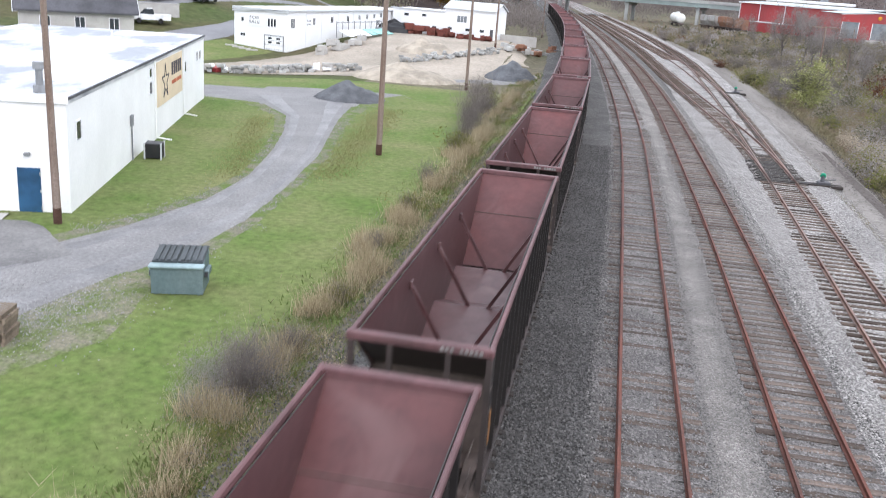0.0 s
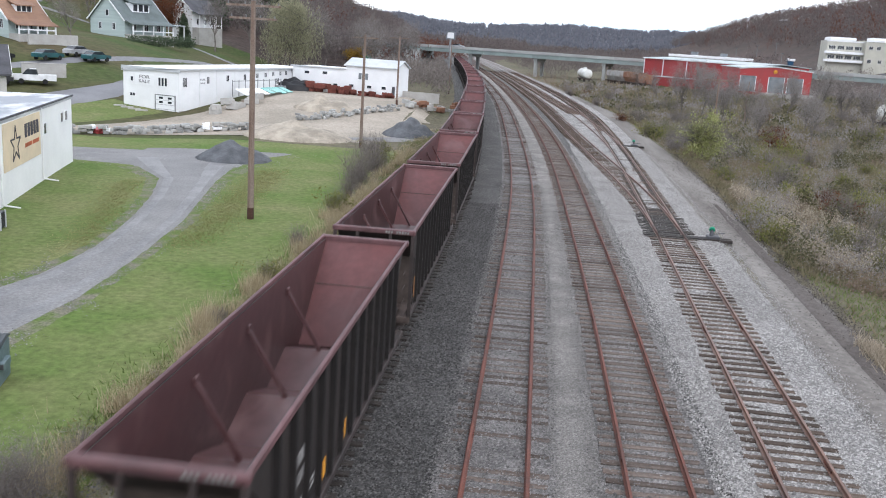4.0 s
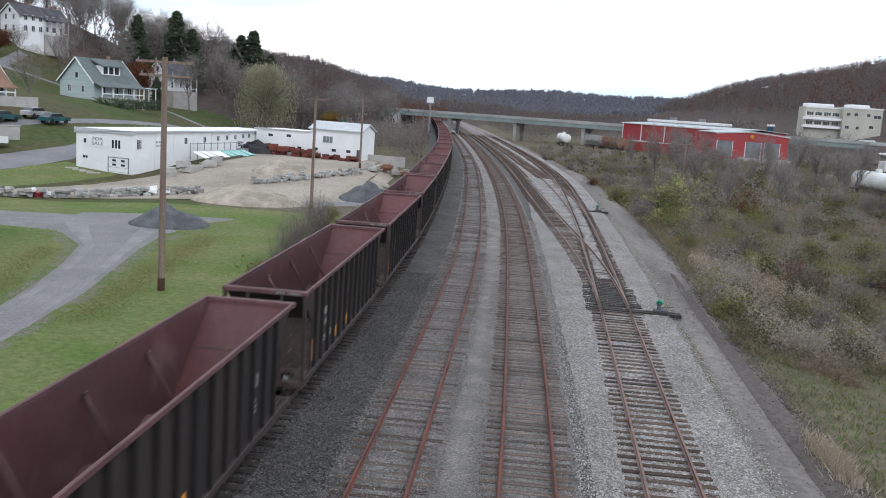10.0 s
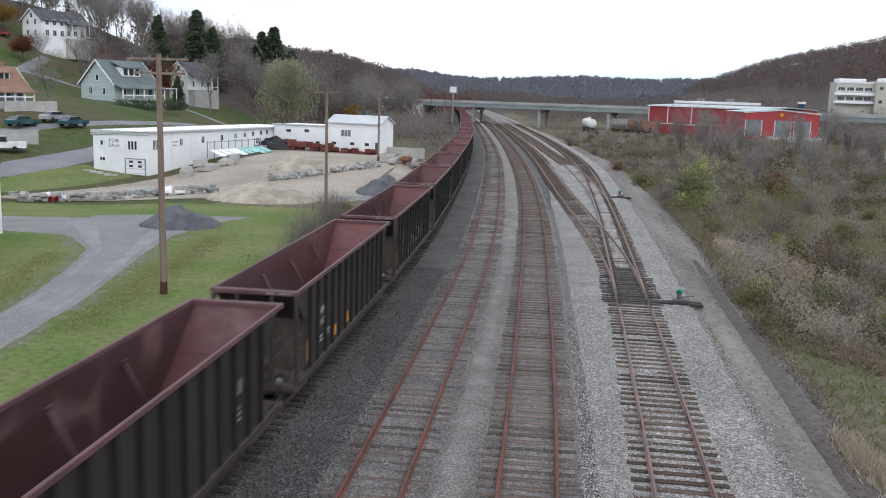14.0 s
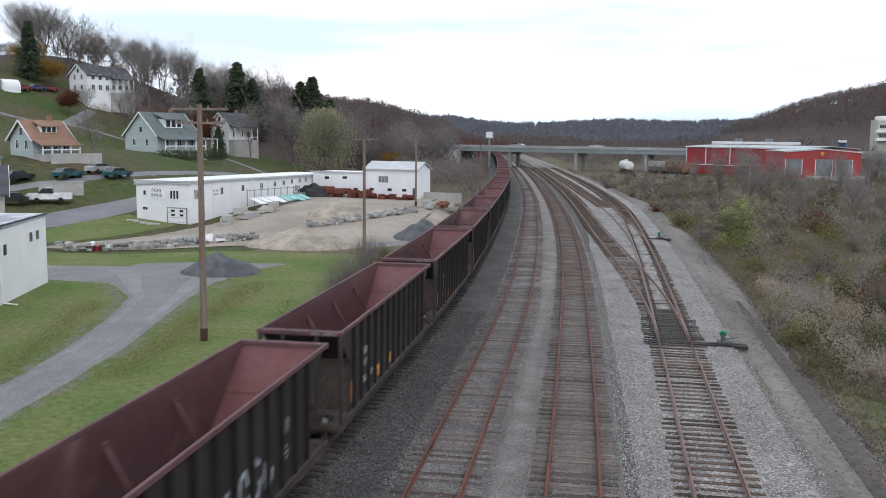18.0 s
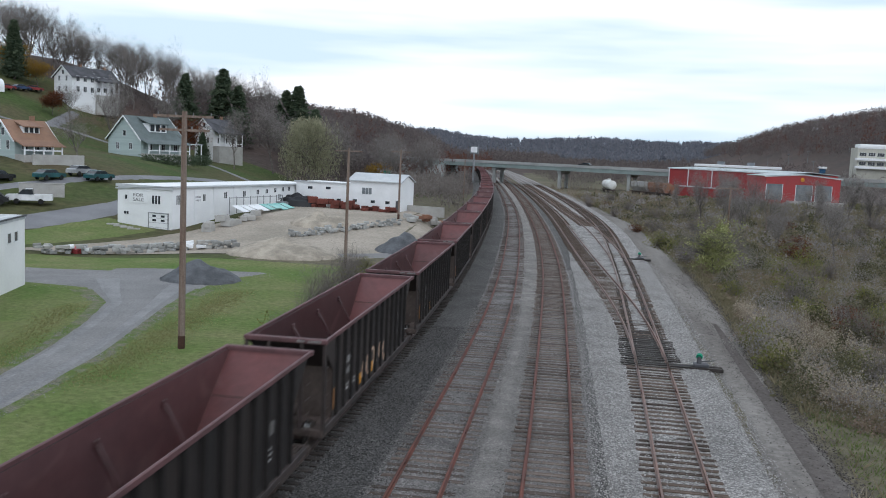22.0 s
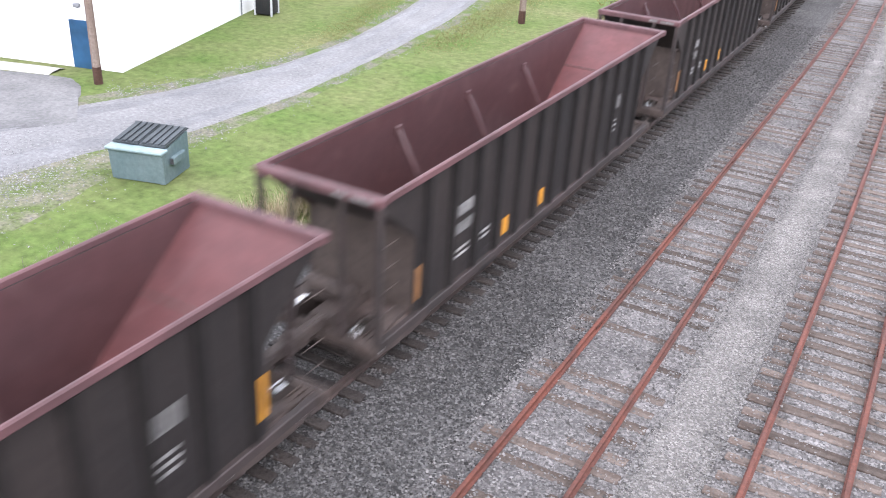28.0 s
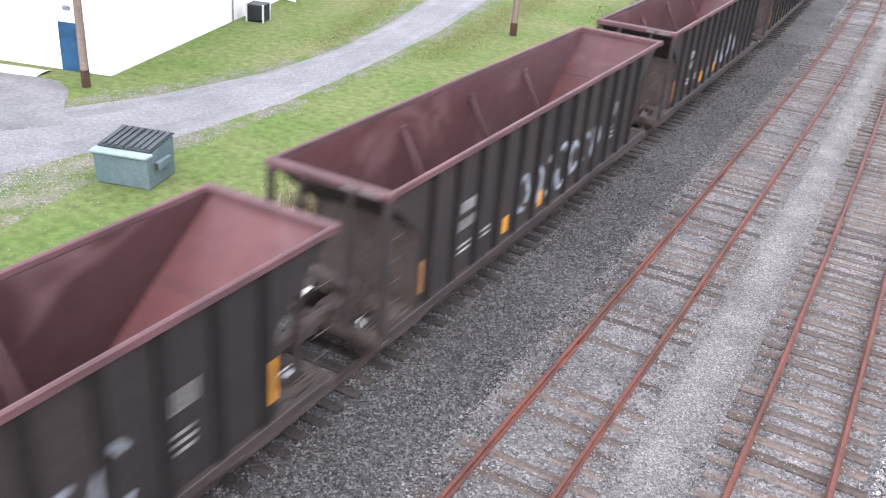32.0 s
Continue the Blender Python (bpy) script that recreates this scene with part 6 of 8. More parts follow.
M_GREY_CAR = material("grey_freight_paint", (0.34, 0.34, 0.33), 0.7, 0.2, 0.4, 3.0, (0.24, 0.21, 0.19))
for x, y, mat_, label in ((24.5, 292.0, M_GREY_CAR, "grey covered hopper wagon parked beside the warehouse"), (29.0, 283.0, M_BROWN_CAR, "rusty brown hopper wagon parked beside the warehouse")):
    c = thing("parked_wagon", x, y, float(ground_z(x, y)), -62, label, "railcar", "parked railcars")
    for k in (-1, 1):
        bm = bmesh.new()
        prism(bm, [(-1.5, 3.9), (1.5, 3.9), (1.5, 2.4), (0.5, 1.0), (-0.5, 1.0), (-1.5, 2.4)], k * 2.1 - 1.9, k * 2.1 + 1.9)
        part("bay", bm, mat_, c)
    part("running_board", boxed(-4.4, 4.4, -0.5, 0.5, 3.9, 4.0), mat_, c)
    part("underframe", boxed(-4.6, 4.6, -1.2, 1.2, 0.8, 1.05), M_TRUCK, c)
    for xx in (-3.6, -2.2, 2.2, 3.6):
        for sy in (-0.75, 0.75):
            part("wheel", beamed((xx, sy - 0.07, 0.45), (xx, sy + 0.07, 0.45), 0.45, 0.45, 12), M_WHEEL, c)

# road sign and guard rail along the hill road
SIGN_POST = thing("road_sign", -46.5, 250.0, float(ground_z(-46.5, 250)), -5, "green road sign on two grey posts", "road sign")
part("panel", boxed(-1.1, 1.1, -0.05, 0.0, 3.2, 5.2, bevel=0.02), material("green_sign_face", (0.01, 0.14, 0.08), 0.5, 0.1), SIGN_POST)
for xx in (-0.8, 0.8):
    part("post", beamed((xx, 0.03, -0.3), (xx, 0.03, 5.1), 0.05, 0.05, 6), M_GREYBOX, SIGN_POST)
GUARD = thing("guard_rail", -43.0, 262.0, float(ground_z(-43, 262)) + 0.1, 68, "pale steel guard rail along the hill road", "guard rail")
for k in range(9):
    part("post", boxed(-16.1 + 4 * k, -15.9 + 4 * k, 0, 0.12, -0.6, 0.75), M_GREYBOX, GUARD)
part("beam", boxed(-16.5, 16.5, -0.08, 0.0, 0.45, 0.80, bevel=0.03), M_METAL_ROOF, GUARD)


# ---- stock in the yard ----
M_STONE = material("cut_stone", (0.36, 0.36, 0.345), 0.9, 0.2, 0.8, 7.0, (0.28, 0.28, 0.27), 0.4, 12, per=0.3)
M_BRICKPILE = material("stacked_red_brick", (0.15, 0.045, 0.034), 0.9, 0.30, 1.5, 9.0, (0.105, 0.038, 0.030), 0.5, 14, per=0.25)
M_TEAL = material("teal_tarpaulin", (0.16, 0.44, 0.40), 0.5, 0.12, 0.6, 5.0, (0.30, 0.55, 0.52))
M_TARP = material("black_tarpaulin", (0.02, 0.02, 0.023), 0.5, 0.2, 0.6, 5.0)
M_GREYPILE = material("grey_stone_dust", (0.115, 0.12, 0.13), 0.95, 0.25, 0.8, 10.0, None, 0.5, 20)
M_SANDPILE = material("sand_heap", (0.40, 0.35, 0.285), 0.95, 0.15, 0.6, 9.0, None, 0.4, 14)


def block_mesh(seed):
    bm = bmesh.new()
    box(bm, -0.5, 0.5, -0.5, 0.5, 0, 1, 0.03)
    for v in bm.verts:
        v.co += Vector((noise.noise((v.co.x * 2, v.co.y * 2, seed)), noise.noise((v.co.z * 2, v.co.y * 2, seed + 3)), 0)) * 0.05
    me = bpy.data.meshes.new("block")
    bm.to_mesh(me)
    bm.free()
    return me


BLOCKS = {}
for key, mat in (("stone", M_STONE), ("brick", M_BRICKPILE), ("concrete", M_CONCRETE), ("rust", M_BROWN_CAR), ("white", M_HOUSE_WHITE), ("red", M_RED_WALL)):
    BLOCKS[key] = [block_mesh(3.0 * i) for i in range(3)]
    for me in BLOCKS[key]:
        me.materials.append(mat)
yard_rng = random.Random(21)


def stock_pile(name, x, y, key, label, count, spread, size, levels=2, turn=0.0, group="stock in the yard"):
    """Blocks stacked on the ground, each a part of its pile."""
    z = float(ground_z(x, y)) + 0.05
    p = thing(name, x, y, z, turn, label, "building stone" if key != "brick" else "bricks", group)
    for k in range(count):
        sx, sy, sz = (size * yard_rng.uniform(0.7, 1.3) for _ in range(3))
        lv = yard_rng.randrange(levels)
        ob = new("block", yard_rng.choice(BLOCKS[key]))
        ob.parent = p
        ob.matrix_basis = pose(yard_rng.uniform(-spread, spread), yard_rng.uniform(-spread * 0.5, spread * 0.5), lv * size * 0.55, yard_rng.gauss(0, 4), yard_rng.gauss(0, 4), yard_rng.gauss(0, 22)) @ Matrix.Diagonal((sx * 1.25, sy, sz * 0.65, 1))
    return p


for i in range(12):
    f = i / 11
    stock_pile("stone_stack", -47.0 + 15.5 * f, 90.0 + 8.0 * f, yard_rng.choice(["stone", "stone", "concrete", "white"]), "rough stacks of pale grey landscaping stone along the verge", 11, 1.2, 0.48, 3, 25)
stock_pile("scrap_stack", -44.5, 92.0, "red", "red machine parts among the stone", 3, 0.7, 0.8, 1)
for i in range(9):
    f = i / 8
    stock_pile("stone_stack", -27.5 + 9.0 * f, 110.0 + 12.0 * f, "stone", "loose grey stone slabs stacked in the yard", 10, 1.3, 0.42, 3, 40)
for i in range(7):
    stock_pile("stone_stack", -17.0 + 1.0 * i, 126.0 + 3.0 * i, yard_rng.choice(["stone", "concrete", "rust"]), "weathered stone blocks at the back of the yard", 5, 1.2, 0.7, 2, 60)
for i in range(3):
    stock_pile("stone_stack", -40.0 + 1.4 * i, 112.0 + 4.2 * i, "concrete", "large pale concrete blocks against the warehouse", 4, 1.1, 1.05, 2, 74)
for i, (x, y) in enumerate(((-33.5, 136.2), (-31.6, 135.8), (-29.8, 135.4), (-27.9, 135.1))):
    stock_pile("brick_stack", x, y, "brick", "stack of dark red bricks against the cross wing", 7, 0.75, 0.95, 3 if i == 0 else 2, -11)
for i in range(4):
    stock_pile("brick_stack", -26.0 + 1.5 * i, 134.6 - 0.3 * i, "brick", "low stack of mixed red and grey bricks", 5, 0.8, 0.6, 2, -11)


def heap(name, x, y, rx, ry, h, mat, label, seed, category="heap", power=0.9):
    z = float(ground_z(x, y)) + 0.03
    verts, faces, n = [], [], 22
    for j in range(n + 1):
        for i in range(n + 1):
            a, b = i / n * 2 - 1, j / n * 2 - 1
            r = math.hypot(a, b)
            k = max(0.0, 1 - r) ** power * (1 + 0.5 * noise.noise((a * 2.5, b * 2.5, seed)))
            verts.append((a * rx, b * ry, h * k + 0.05 * noise.noise((a * 9, b * 9, seed)) - (0.4 if r > 0.97 else 0)))
    for j in range(n):
        for i in range(n):
            q = j * (n + 1) + i
            faces.append((q, q + 1, q + n + 2, q + n + 1))
    ob = soup(name, verts, faces, mat, smooth=True)
    ob.location = (x, y, z)
    return tagged(ob, label, category)


heap("stone_dust_mound", -24.6, 76.0, 3.3, 3.0, 1.6, M_GREYPILE, "dark grey heap of stone dust on the driveway", 1.0)
heap("stone_dust_mound", -13.8, 104.5, 3.2, 4.0, 2.0, M_GREYPILE, "grey heap of stone dust beside the yard", 4.0)
heap("sand_mound", -24.2, 95.0, 6.0, 4.5, 1.7, M_SANDPILE, "pale heap of sand and rubble at the edge of the yard", 7.0)
heap("sand_mound", -27.5, 120.0, 4.0, 4.0, 1.6, M_SANDPILE, "small pale heap of sand in the yard", 9.0)
heap("tarpaulin", -36.0, 136.5, 3.4, 2.0, 1.7, M_TARP, "black tarpaulin thrown over a heap", 11.0, "tarpaulin", 0.4)
SHEETS = thing("metal_frames", -38.6, 127.0, float(ground_z(-38.6, 127)) + 0.05, 74, "upright steel frames with pale and teal sheets leaning on them", "metal frames")
for k in range(9):
    x = -6.0 + 1.5 * k
    part("frame_post", boxed(x - 0.04, x + 0.04, -0.04, 0.04, 0, 2.2), M_GREYBOX, SHEETS)
    if k < 8:
        part("frame_rail", boxed(x, x + 1.5, -0.03, 0.03, 2.0, 2.08), M_GREYBOX, SHEETS)
        part("sheet", beamed((x + 0.7, -2.2, 0.35 + 0.1 * (k % 3)), (x + 0.7, -0.3, 1.05), 1.3, 0.06), M_TEAL if k > 3 else M_HOUSE_WHITE, SHEETS)

# ---- switch stands ----
M_GREEN_TARGET = material("green_switch_target", (0.01, 0.30, 0.17), 0.5, 0.1)


def switch_stand(x, y, label):
    s = thing("switch_stand", x, y, -0.16, 0, label, "switch stand", "switch stands beside the siding")
    for dy in (-0.2, 0.2):
        part("head_block", boxed(-1.6, 1.15, dy - 0.12, dy + 0.12, -0.12, 0.06, bevel=0.02), M_TIE_DARK, s)
    part("base", boxed(-0.25, 0.45, -0.3, 0.3, 0.06, 0.22, bevel=0.03), M_TRIM_DARK, s)
    part("housing", beamed((0, 0, 0.2), (0, 0, 0.55), 0.13, 0.09, 10), M_TRIM_DARK, s)
    part("mast", beamed((0, 0, 0.4), (0, 0, 0.52), 0.02, 0.02, 8), M_TRIM_DARK, s)
    bm = bmesh.new()
    beam(bm, (-0.015, -0.05, 0.54), (0.015, 0.05, 0.60), 0.16, 0.16, 14)
    part("target", bm, M_GREEN_TARGET, s, "green enamelled target")
    part("lever", beamed((0.1, 0.05, 0.3), (0.75, 0.1, 0.38), 0.03, 0.025, 6), M_TRIM_DARK, s)
    part("throw_rod", beamed((-1.6, 0, 0.02), (0, 0, 0.1), 0.02, 0.02, 6), M_TRIM_DARK, s)
    return s


switch_stand(10.7, 54.1, "low black switch stand with a green target on dark timbers")
switch_stand(11.1, 102.5, "low black switch stand on dark timbers farther along")


# ---- masses of small pieces ----
def mass(name, verts, tris, mat, label, category, parent=None, kind="stuff", smooth=False):
    """One mesh out of arrays of vertices and triangles."""
    me = bpy.data.meshes.new(name)
    verts, tris = np.asarray(verts, np.float32), np.asarray(tris, np.int32)
    me.vertices.add(len(verts))
    me.vertices.foreach_set("co", verts.ravel())
    me.loops.add(tris.size)
    me.loops.foreach_set("vertex_index", tris.ravel())
    me.polygons.add(len(tris))
    me.polygons.foreach_set("loop_start", np.arange(0, tris.size, 3, dtype=np.int32))
    me.polygons.foreach_set("loop_total", np.full(len(tris), 3, np.int32))
    if smooth:
        me.polygons.foreach_set("use_smooth", np.ones(len(tris), bool))
    me.update(calc_edges=True)
    me.validate()
    me.materials.append(mat)
    ob = new(name, me)
    if parent:
        ob.parent = parent
    return tagged(ob, label, category, "", kind)


def raw_mesh(name, verts, tris, mat):
    me = bpy.data.meshes.new(name)
    me.from_pydata(np.asarray(verts).tolist(), [], np.asarray(tris).tolist())
    me.materials.append(mat)
    return me


rs = np.random.RandomState(7)


def stones(name, xs, ys, zs, size, mat, label):
    """Angular stones: squashed, turned octahedra with broken corners."""
    n = len(xs)
    base = np.array([(1, 0, 0), (-1, 0, 0), (0, 1, 0), (0, -1, 0), (0, 0, 1), (0, 0, -1)], float)
    v = base[None] * rs.uniform(0.55, 1.25, (n, 6, 1)) + rs.uniform(-0.25, 0.25, (n, 6, 3))
    v *= (size * rs.uniform(0.6, 1.5, (n, 1, 1)))
    a, t = rs.uniform(0, 6.283, n), rs.uniform(-0.7, 0.7, n)
    c, s = np.cos(a)[:, None], np.sin(a)[:, None]
    x, y, z = v[..., 0] * c - v[..., 1] * s, v[..., 0] * s + v[..., 1] * c, v[..., 2] * 0.7
    c, s = np.cos(t)[:, None], np.sin(t)[:, None]
    y, z = y * c - z * s, y * s + z * c
    v = np.stack([x + xs[:, None], y + ys[:, None], z + zs[:, None]], -1).reshape(-1, 3)
    f = np.array([(0, 2, 4), (2, 1, 4), (1, 3, 4), (3, 0, 4)])   # the lower half lies buried
    tris = (f[None] + 6 * np.arange(n)[:, None, None]).reshape(-1, 3)
    return mass(name, v, tris, mat, label, "ballast")


def near_y(n, lo, hi):
    """More places near the camera than far."""
    return lo + (hi - lo) * rs.uniform(0, 1, n) ** 1.7


# dark stone, deepened further in colour for the train's shade
M_STONES_DARK = island_material("dark_ballast_stone", (0.0290, 0.0278, 0.0276), (0.1622, 0.1558, 0.1516), mid=(0.0691, 0.0659, 0.0645))
M_STONES = island_material("grey_ballast_stone", (0.0677, 0.0636, 0.0606), (0.2690, 0.2552, 0.2463), mid=(0.1500, 0.1420, 0.1371))
M_STONES_PALE = island_material("pale_ballast_stone", (0.1521, 0.1445, 0.1380), (0.4600, 0.4390, 0.4210), mid=(0.2700, 0.2570, 0.2470))
M_STONES_CINDER = island_material("cinder_stone", (0.0290, 0.0248, 0.0227), (0.1419, 0.1241, 0.1136), mid=(0.0709, 0.0614, 0.0560))
M_STONES_BLUE = island_material("grey_drive_gravel", (0.11, 0.108, 0.109), (0.31, 0.303, 0.30), mid=(0.20, 0.196, 0.197))

n = 76000
ys = near_y(n, 9, 60)
xs = LINE_B(ys) + rs.uniform(-3.95, -0.85, n)
stones("ballast_stones", xs, ys, -0.197 + 0.014 * rs.randn(n), 0.028, M_STONES_DARK, "dark crushed stone between the train and the idle track")
n = 9000
ys = near_y(n, 9, 60)
xs = LINE_B(ys) - rs.uniform(7.4, 9.4, n)
stones("ballast_stones", xs, ys, -0.22 - 0.45 * smooth(7.7, 9.2, LINE_B(ys) - xs) + 0.016 * rs.randn(n), 0.03, M_STONES_DARK, "dark crushed stone on the outer slope of the railbed")
n = 34000
ys = near_y(n, 9, 70)
xs = LINE_B(ys) + rs.uniform(-1.6, 1.5, n)
keep = np.abs(np.abs(xs - LINE_B(ys)) - 0.753) > 0.07
stones("ballast_stones", xs[keep], ys[keep], (-0.170 + 0.011 * rs.randn(n))[keep], 0.026, M_STONES, "grey crushed stone half burying the ties")
n = 28000
ys = near_y(n, 9, 70)
xs = LINE_C(ys) + rs.uniform(-1.7, 1.6, n)
keep = np.abs(np.abs(xs - LINE_C(ys)) - 0.753) > 0.07
stones("ballast_stones", xs[keep], ys[keep], (-0.176 + 0.011 * rs.randn(n))[keep], 0.026, M_STONES, "grey crushed stone between the ties")
n = 44000
ys = near_y(n, 12, 90)
xs = LINE_C(ys) + 1.4 + rs.uniform(0, 1, n) * (LINE_D(ys) - LINE_C(ys) - 2.6)
stones("ballast_stones", xs, ys, -0.182 + 0.014 * rs.randn(n), 0.027, M_STONES_PALE, "pale crushed stone beside the siding")
n = 36000
ys = near_y(n, 14, 95)
side = rs.uniform(0, 1, n) < 0.40
xs = LINE_D(ys) + np.where(side, rs.uniform(-1.3, 1.3, n), 1.25 + 2.2 * rs.uniform(0, 1, n) ** 1.5)
zz = -0.178 + 0.012 * rs.randn(n) - 0.20 * smooth(2.6, 3.6, xs - LINE_D(ys))
stones("ballast_stones", xs, ys, zz, 0.027, M_STONES_PALE, "white-grey crushed stone round the siding")
# loose stones that blur the borders between path, road and ballast
n = 16000
ys = near_y(n, 9, 70)
xs = (LINE_B(ys) + LINE_C(ys)) / 2 + np.where(rs.uniform(0, 1, n) < 0.5, -0.72, 0.72) + 0.16 * rs.randn(n)
stones("ballast_stones", xs, ys, -0.180 + 0.010 * rs.randn(n), 0.019, M_STONES, "loose grey stones along the cinder path")
n = 26000
ys = near_y(n, 9, 60)
xs = (LINE_B(ys) + LINE_C(ys)) / 2 + rs.uniform(-0.68, 0.68, n)
stones("gravel_fines", xs, ys, -0.176 + 0.006 * rs.randn(n), 0.016, M_STONES, "fine gravel between the idle tracks")
n = 16000
ys = near_y(n, 24, 100)
xs = np.interp(ys, (20, 40, 60, 80, 100), (10.7, 11.1, 11.6, 11.8, 12.0)) + 0.35 * rs.randn(n) - 0.25
stones("ballast_stones", xs, ys, -0.42 + 0.07 + 0.016 * rs.randn(n), 0.028, M_STONES_PALE, "loose pale stones strewn onto the service road")
n = 9000
ys = near_y(n, 24, 100)
xs = np.interp(ys, (20, 40, 60, 80, 100), (13.4, 13.7, 13.9, 14.9, 15.2)) + 0.30 * rs.randn(n)
stones("cinder_gravel", xs, ys, -0.42 + 0.05 + 0.016 * rs.randn(n), 0.03, M_STONES_CINDER, "dark cinders along the edge of the service road")
n = 5000
ys = 24 + 70 * rs.uniform(0, 1, n) ** 1.9
xs = 12.9 + 0.55 * rs.randn(n) + 0.008 * (ys - 24)
stones("cinder_gravel", xs, ys, -0.42 + 0.072 + 0.008 * rs.randn(n), 0.030, M_STONES_CINDER, "dark cinders spilled over the service road")
# gravel of the driveway and of the patch beside the dumpster
n = 13000
ff = rs.uniform(0, len(DRIVE) - 1.001, n) ** 1.0
ff = (len(DRIVE) - 1.001) * (ff / (len(DRIVE) - 1)) ** 1.5
k0, fr = ff.astype(int), ff - ff.astype(int)
rows = np.array(DRIVE)
rr = rows[k0] * (1 - fr[:, None]) + rows[k0 + 1] * fr[:, None]
across = np.where(rs.uniform(0, 1, n) < 0.7, np.where(rs.uniform(0, 1, n) < 0.5, 0.0, 1.0) + 0.10 * rs.randn(n), rs.uniform(0, 1, n))
xs, ys = rr[:, 0] + (rr[:, 2] - rr[:, 0]) * across, rr[:, 1] + (rr[:, 3] - rr[:, 1]) * across
clump = np.array([noise.noise((x * 0.35, y * 0.35, 5.0)) > -0.02 for x, y in zip(xs, ys)])
xs, ys = xs[clump], ys[clump]
stones("driveway_gravel", xs, ys, ground_z(xs, ys) + 0.045, 0.026, M_STONES_BLUE, "loose blue-grey gravel along the driveway")
n = 5000
xs, ys = -19.6 + 1.5 * rs.randn(n), 23.4 + 1.9 * rs.randn(n)
stones("driveway_gravel", xs, ys, ground_z(xs, ys) + 0.05, 0.026, M_STONES_BLUE, "pale gravel strewn beside the dumpster")


# ---- grasses ----
def blades(name, xs, ys, zs, height, width, lean, mat, label, category="grass"):
    """Thin upright triangles, three to a tuft."""
    n = len(xs)
    a = rs.uniform(0, 6.283, n)
    h = height * rs.uniform(0.5, 1.4, n)
    w = width * rs.uniform(0.6, 1.3, n)
    l = lean * h * rs.uniform(0.2, 1.2, n)
    b = rs.uniform(0, 6.283, n)
    p0 = np.stack([xs - w * np.cos(a), ys - w * np.sin(a), zs], -1)
    p1 = np.stack([xs + w * np.cos(a), ys + w * np.sin(a), zs], -1)
    p2 = np.stack([xs + l * np.cos(b), ys + l * np.sin(b), zs + h], -1)
    v = np.stack([p0, p1, p2], 1).reshape(-1, 3)
    return mass(name, v, np.arange(3 * n).reshape(-1, 3), mat, label, category)


M_BLADE = island_material("lawn_blades", (0.098, 0.138, 0.042), (0.20, 0.195, 0.105), mid=(0.130, 0.172, 0.054), thin=0.45)
M_STRAW = island_material("dry_straw", (0.2400, 0.1860, 0.1140), (0.6000, 0.5160, 0.3600), mid=(0.4080, 0.3360, 0.2220), thin=0.45)
M_WEED = island_material("mixed_weeds", (0.1623, 0.1458, 0.0863), (0.2468, 0.2077, 0.1386), mid=(0.2025, 0.1753, 0.1105), thin=0.45)
M_OLIVE = island_material("dark_olive_leaves", (0.070, 0.072, 0.038), (0.150, 0.140, 0.080), mid=(0.105, 0.102, 0.056), thin=0.4)
M_SEED = island_material("pale_seed_heads", (0.2448, 0.2040, 0.1530), (0.5304, 0.4692, 0.3774), mid=(0.3672, 0.3060, 0.2346), thin=0.45)
M_TWIG = island_material("bare_twigs", (0.1495, 0.1300, 0.1185), (0.2270, 0.1985, 0.1815), mid=(0.184, 0.161, 0.147), thin=0.45)
M_LEAF_YG = island_material("yellow_green_leaves", (0.1345, 0.1404, 0.0467), (0.2415, 0.2348, 0.0877), mid=(0.1818, 0.1839, 0.0630), thin=0.45)
M_LEAF_PALE = island_material("pale_green_leaves", (0.1250, 0.1438, 0.0500), (0.5000, 0.5000, 0.2500), mid=(0.2750, 0.2875, 0.1125), thin=0.45)
M_LEAF_RUST = island_material("rust_leaves", (0.06, 0.022, 0.012), (0.20, 0.075, 0.035), mid=(0.115, 0.045, 0.022), thin=0.45)
M_LEAF_GOLD = island_material("gold_leaves", (0.16, 0.09, 0.015), (0.38, 0.24, 0.05), mid=(0.26, 0.16, 0.03), thin=0.45)
M_NEEDLE = island_material("dark_needles", (0.0552, 0.0816, 0.0529), (0.1470, 0.1795, 0.1134), mid=(0.0919, 0.1219, 0.0781), thin=0.5)
M_BROWN = island_material("withered_brown_leaves", (0.1971, 0.1484, 0.1133), (0.2856, 0.2190, 0.1662), mid=(0.2397, 0.1826, 0.1391), thin=0.45)
M_GREYTWIG = island_material("grey_twig_haze", (0.2400, 0.2195, 0.2070), (0.3250, 0.2985, 0.2810), mid=(0.280, 0.257, 0.242), thin=0.5)
M_BARK = material("grey_bark", (0.17, 0.150, 0.138), 0.95, 0.3, 1.0, 8.0, None, 0.6, 10)

n = 60000
xs, ys = rs.uniform(-24.5, -9.2, n), near_y(n, 9, 80)
blades("lawn_blades", xs, ys, ground_z(xs, ys) + 0.015, 0.026, 0.014, 1.6, M_BLADE, "short green blades of the lawn")
n = 22000
ys = near_y(n, 8, 110)
xs = LINE_B(ys) - 10.2 + 0.75 * rs.randn(n)
keep = np.array([noise.noise((x * 0.5, y * 0.28, 2.0)) > 0.20 for x, y in zip(xs, ys)])
blades("dry_verge_grass", xs[keep], ys[keep], ground_z(xs, ys)[keep] - 0.02, 0.42, 0.014, 0.9, M_STRAW, "tall straw-coloured grass along the railbed")
n = 20000
ys = near_y(n, 8, 110)
xs = LINE_B(ys) - 10.1 + 0.8 * rs.randn(n)
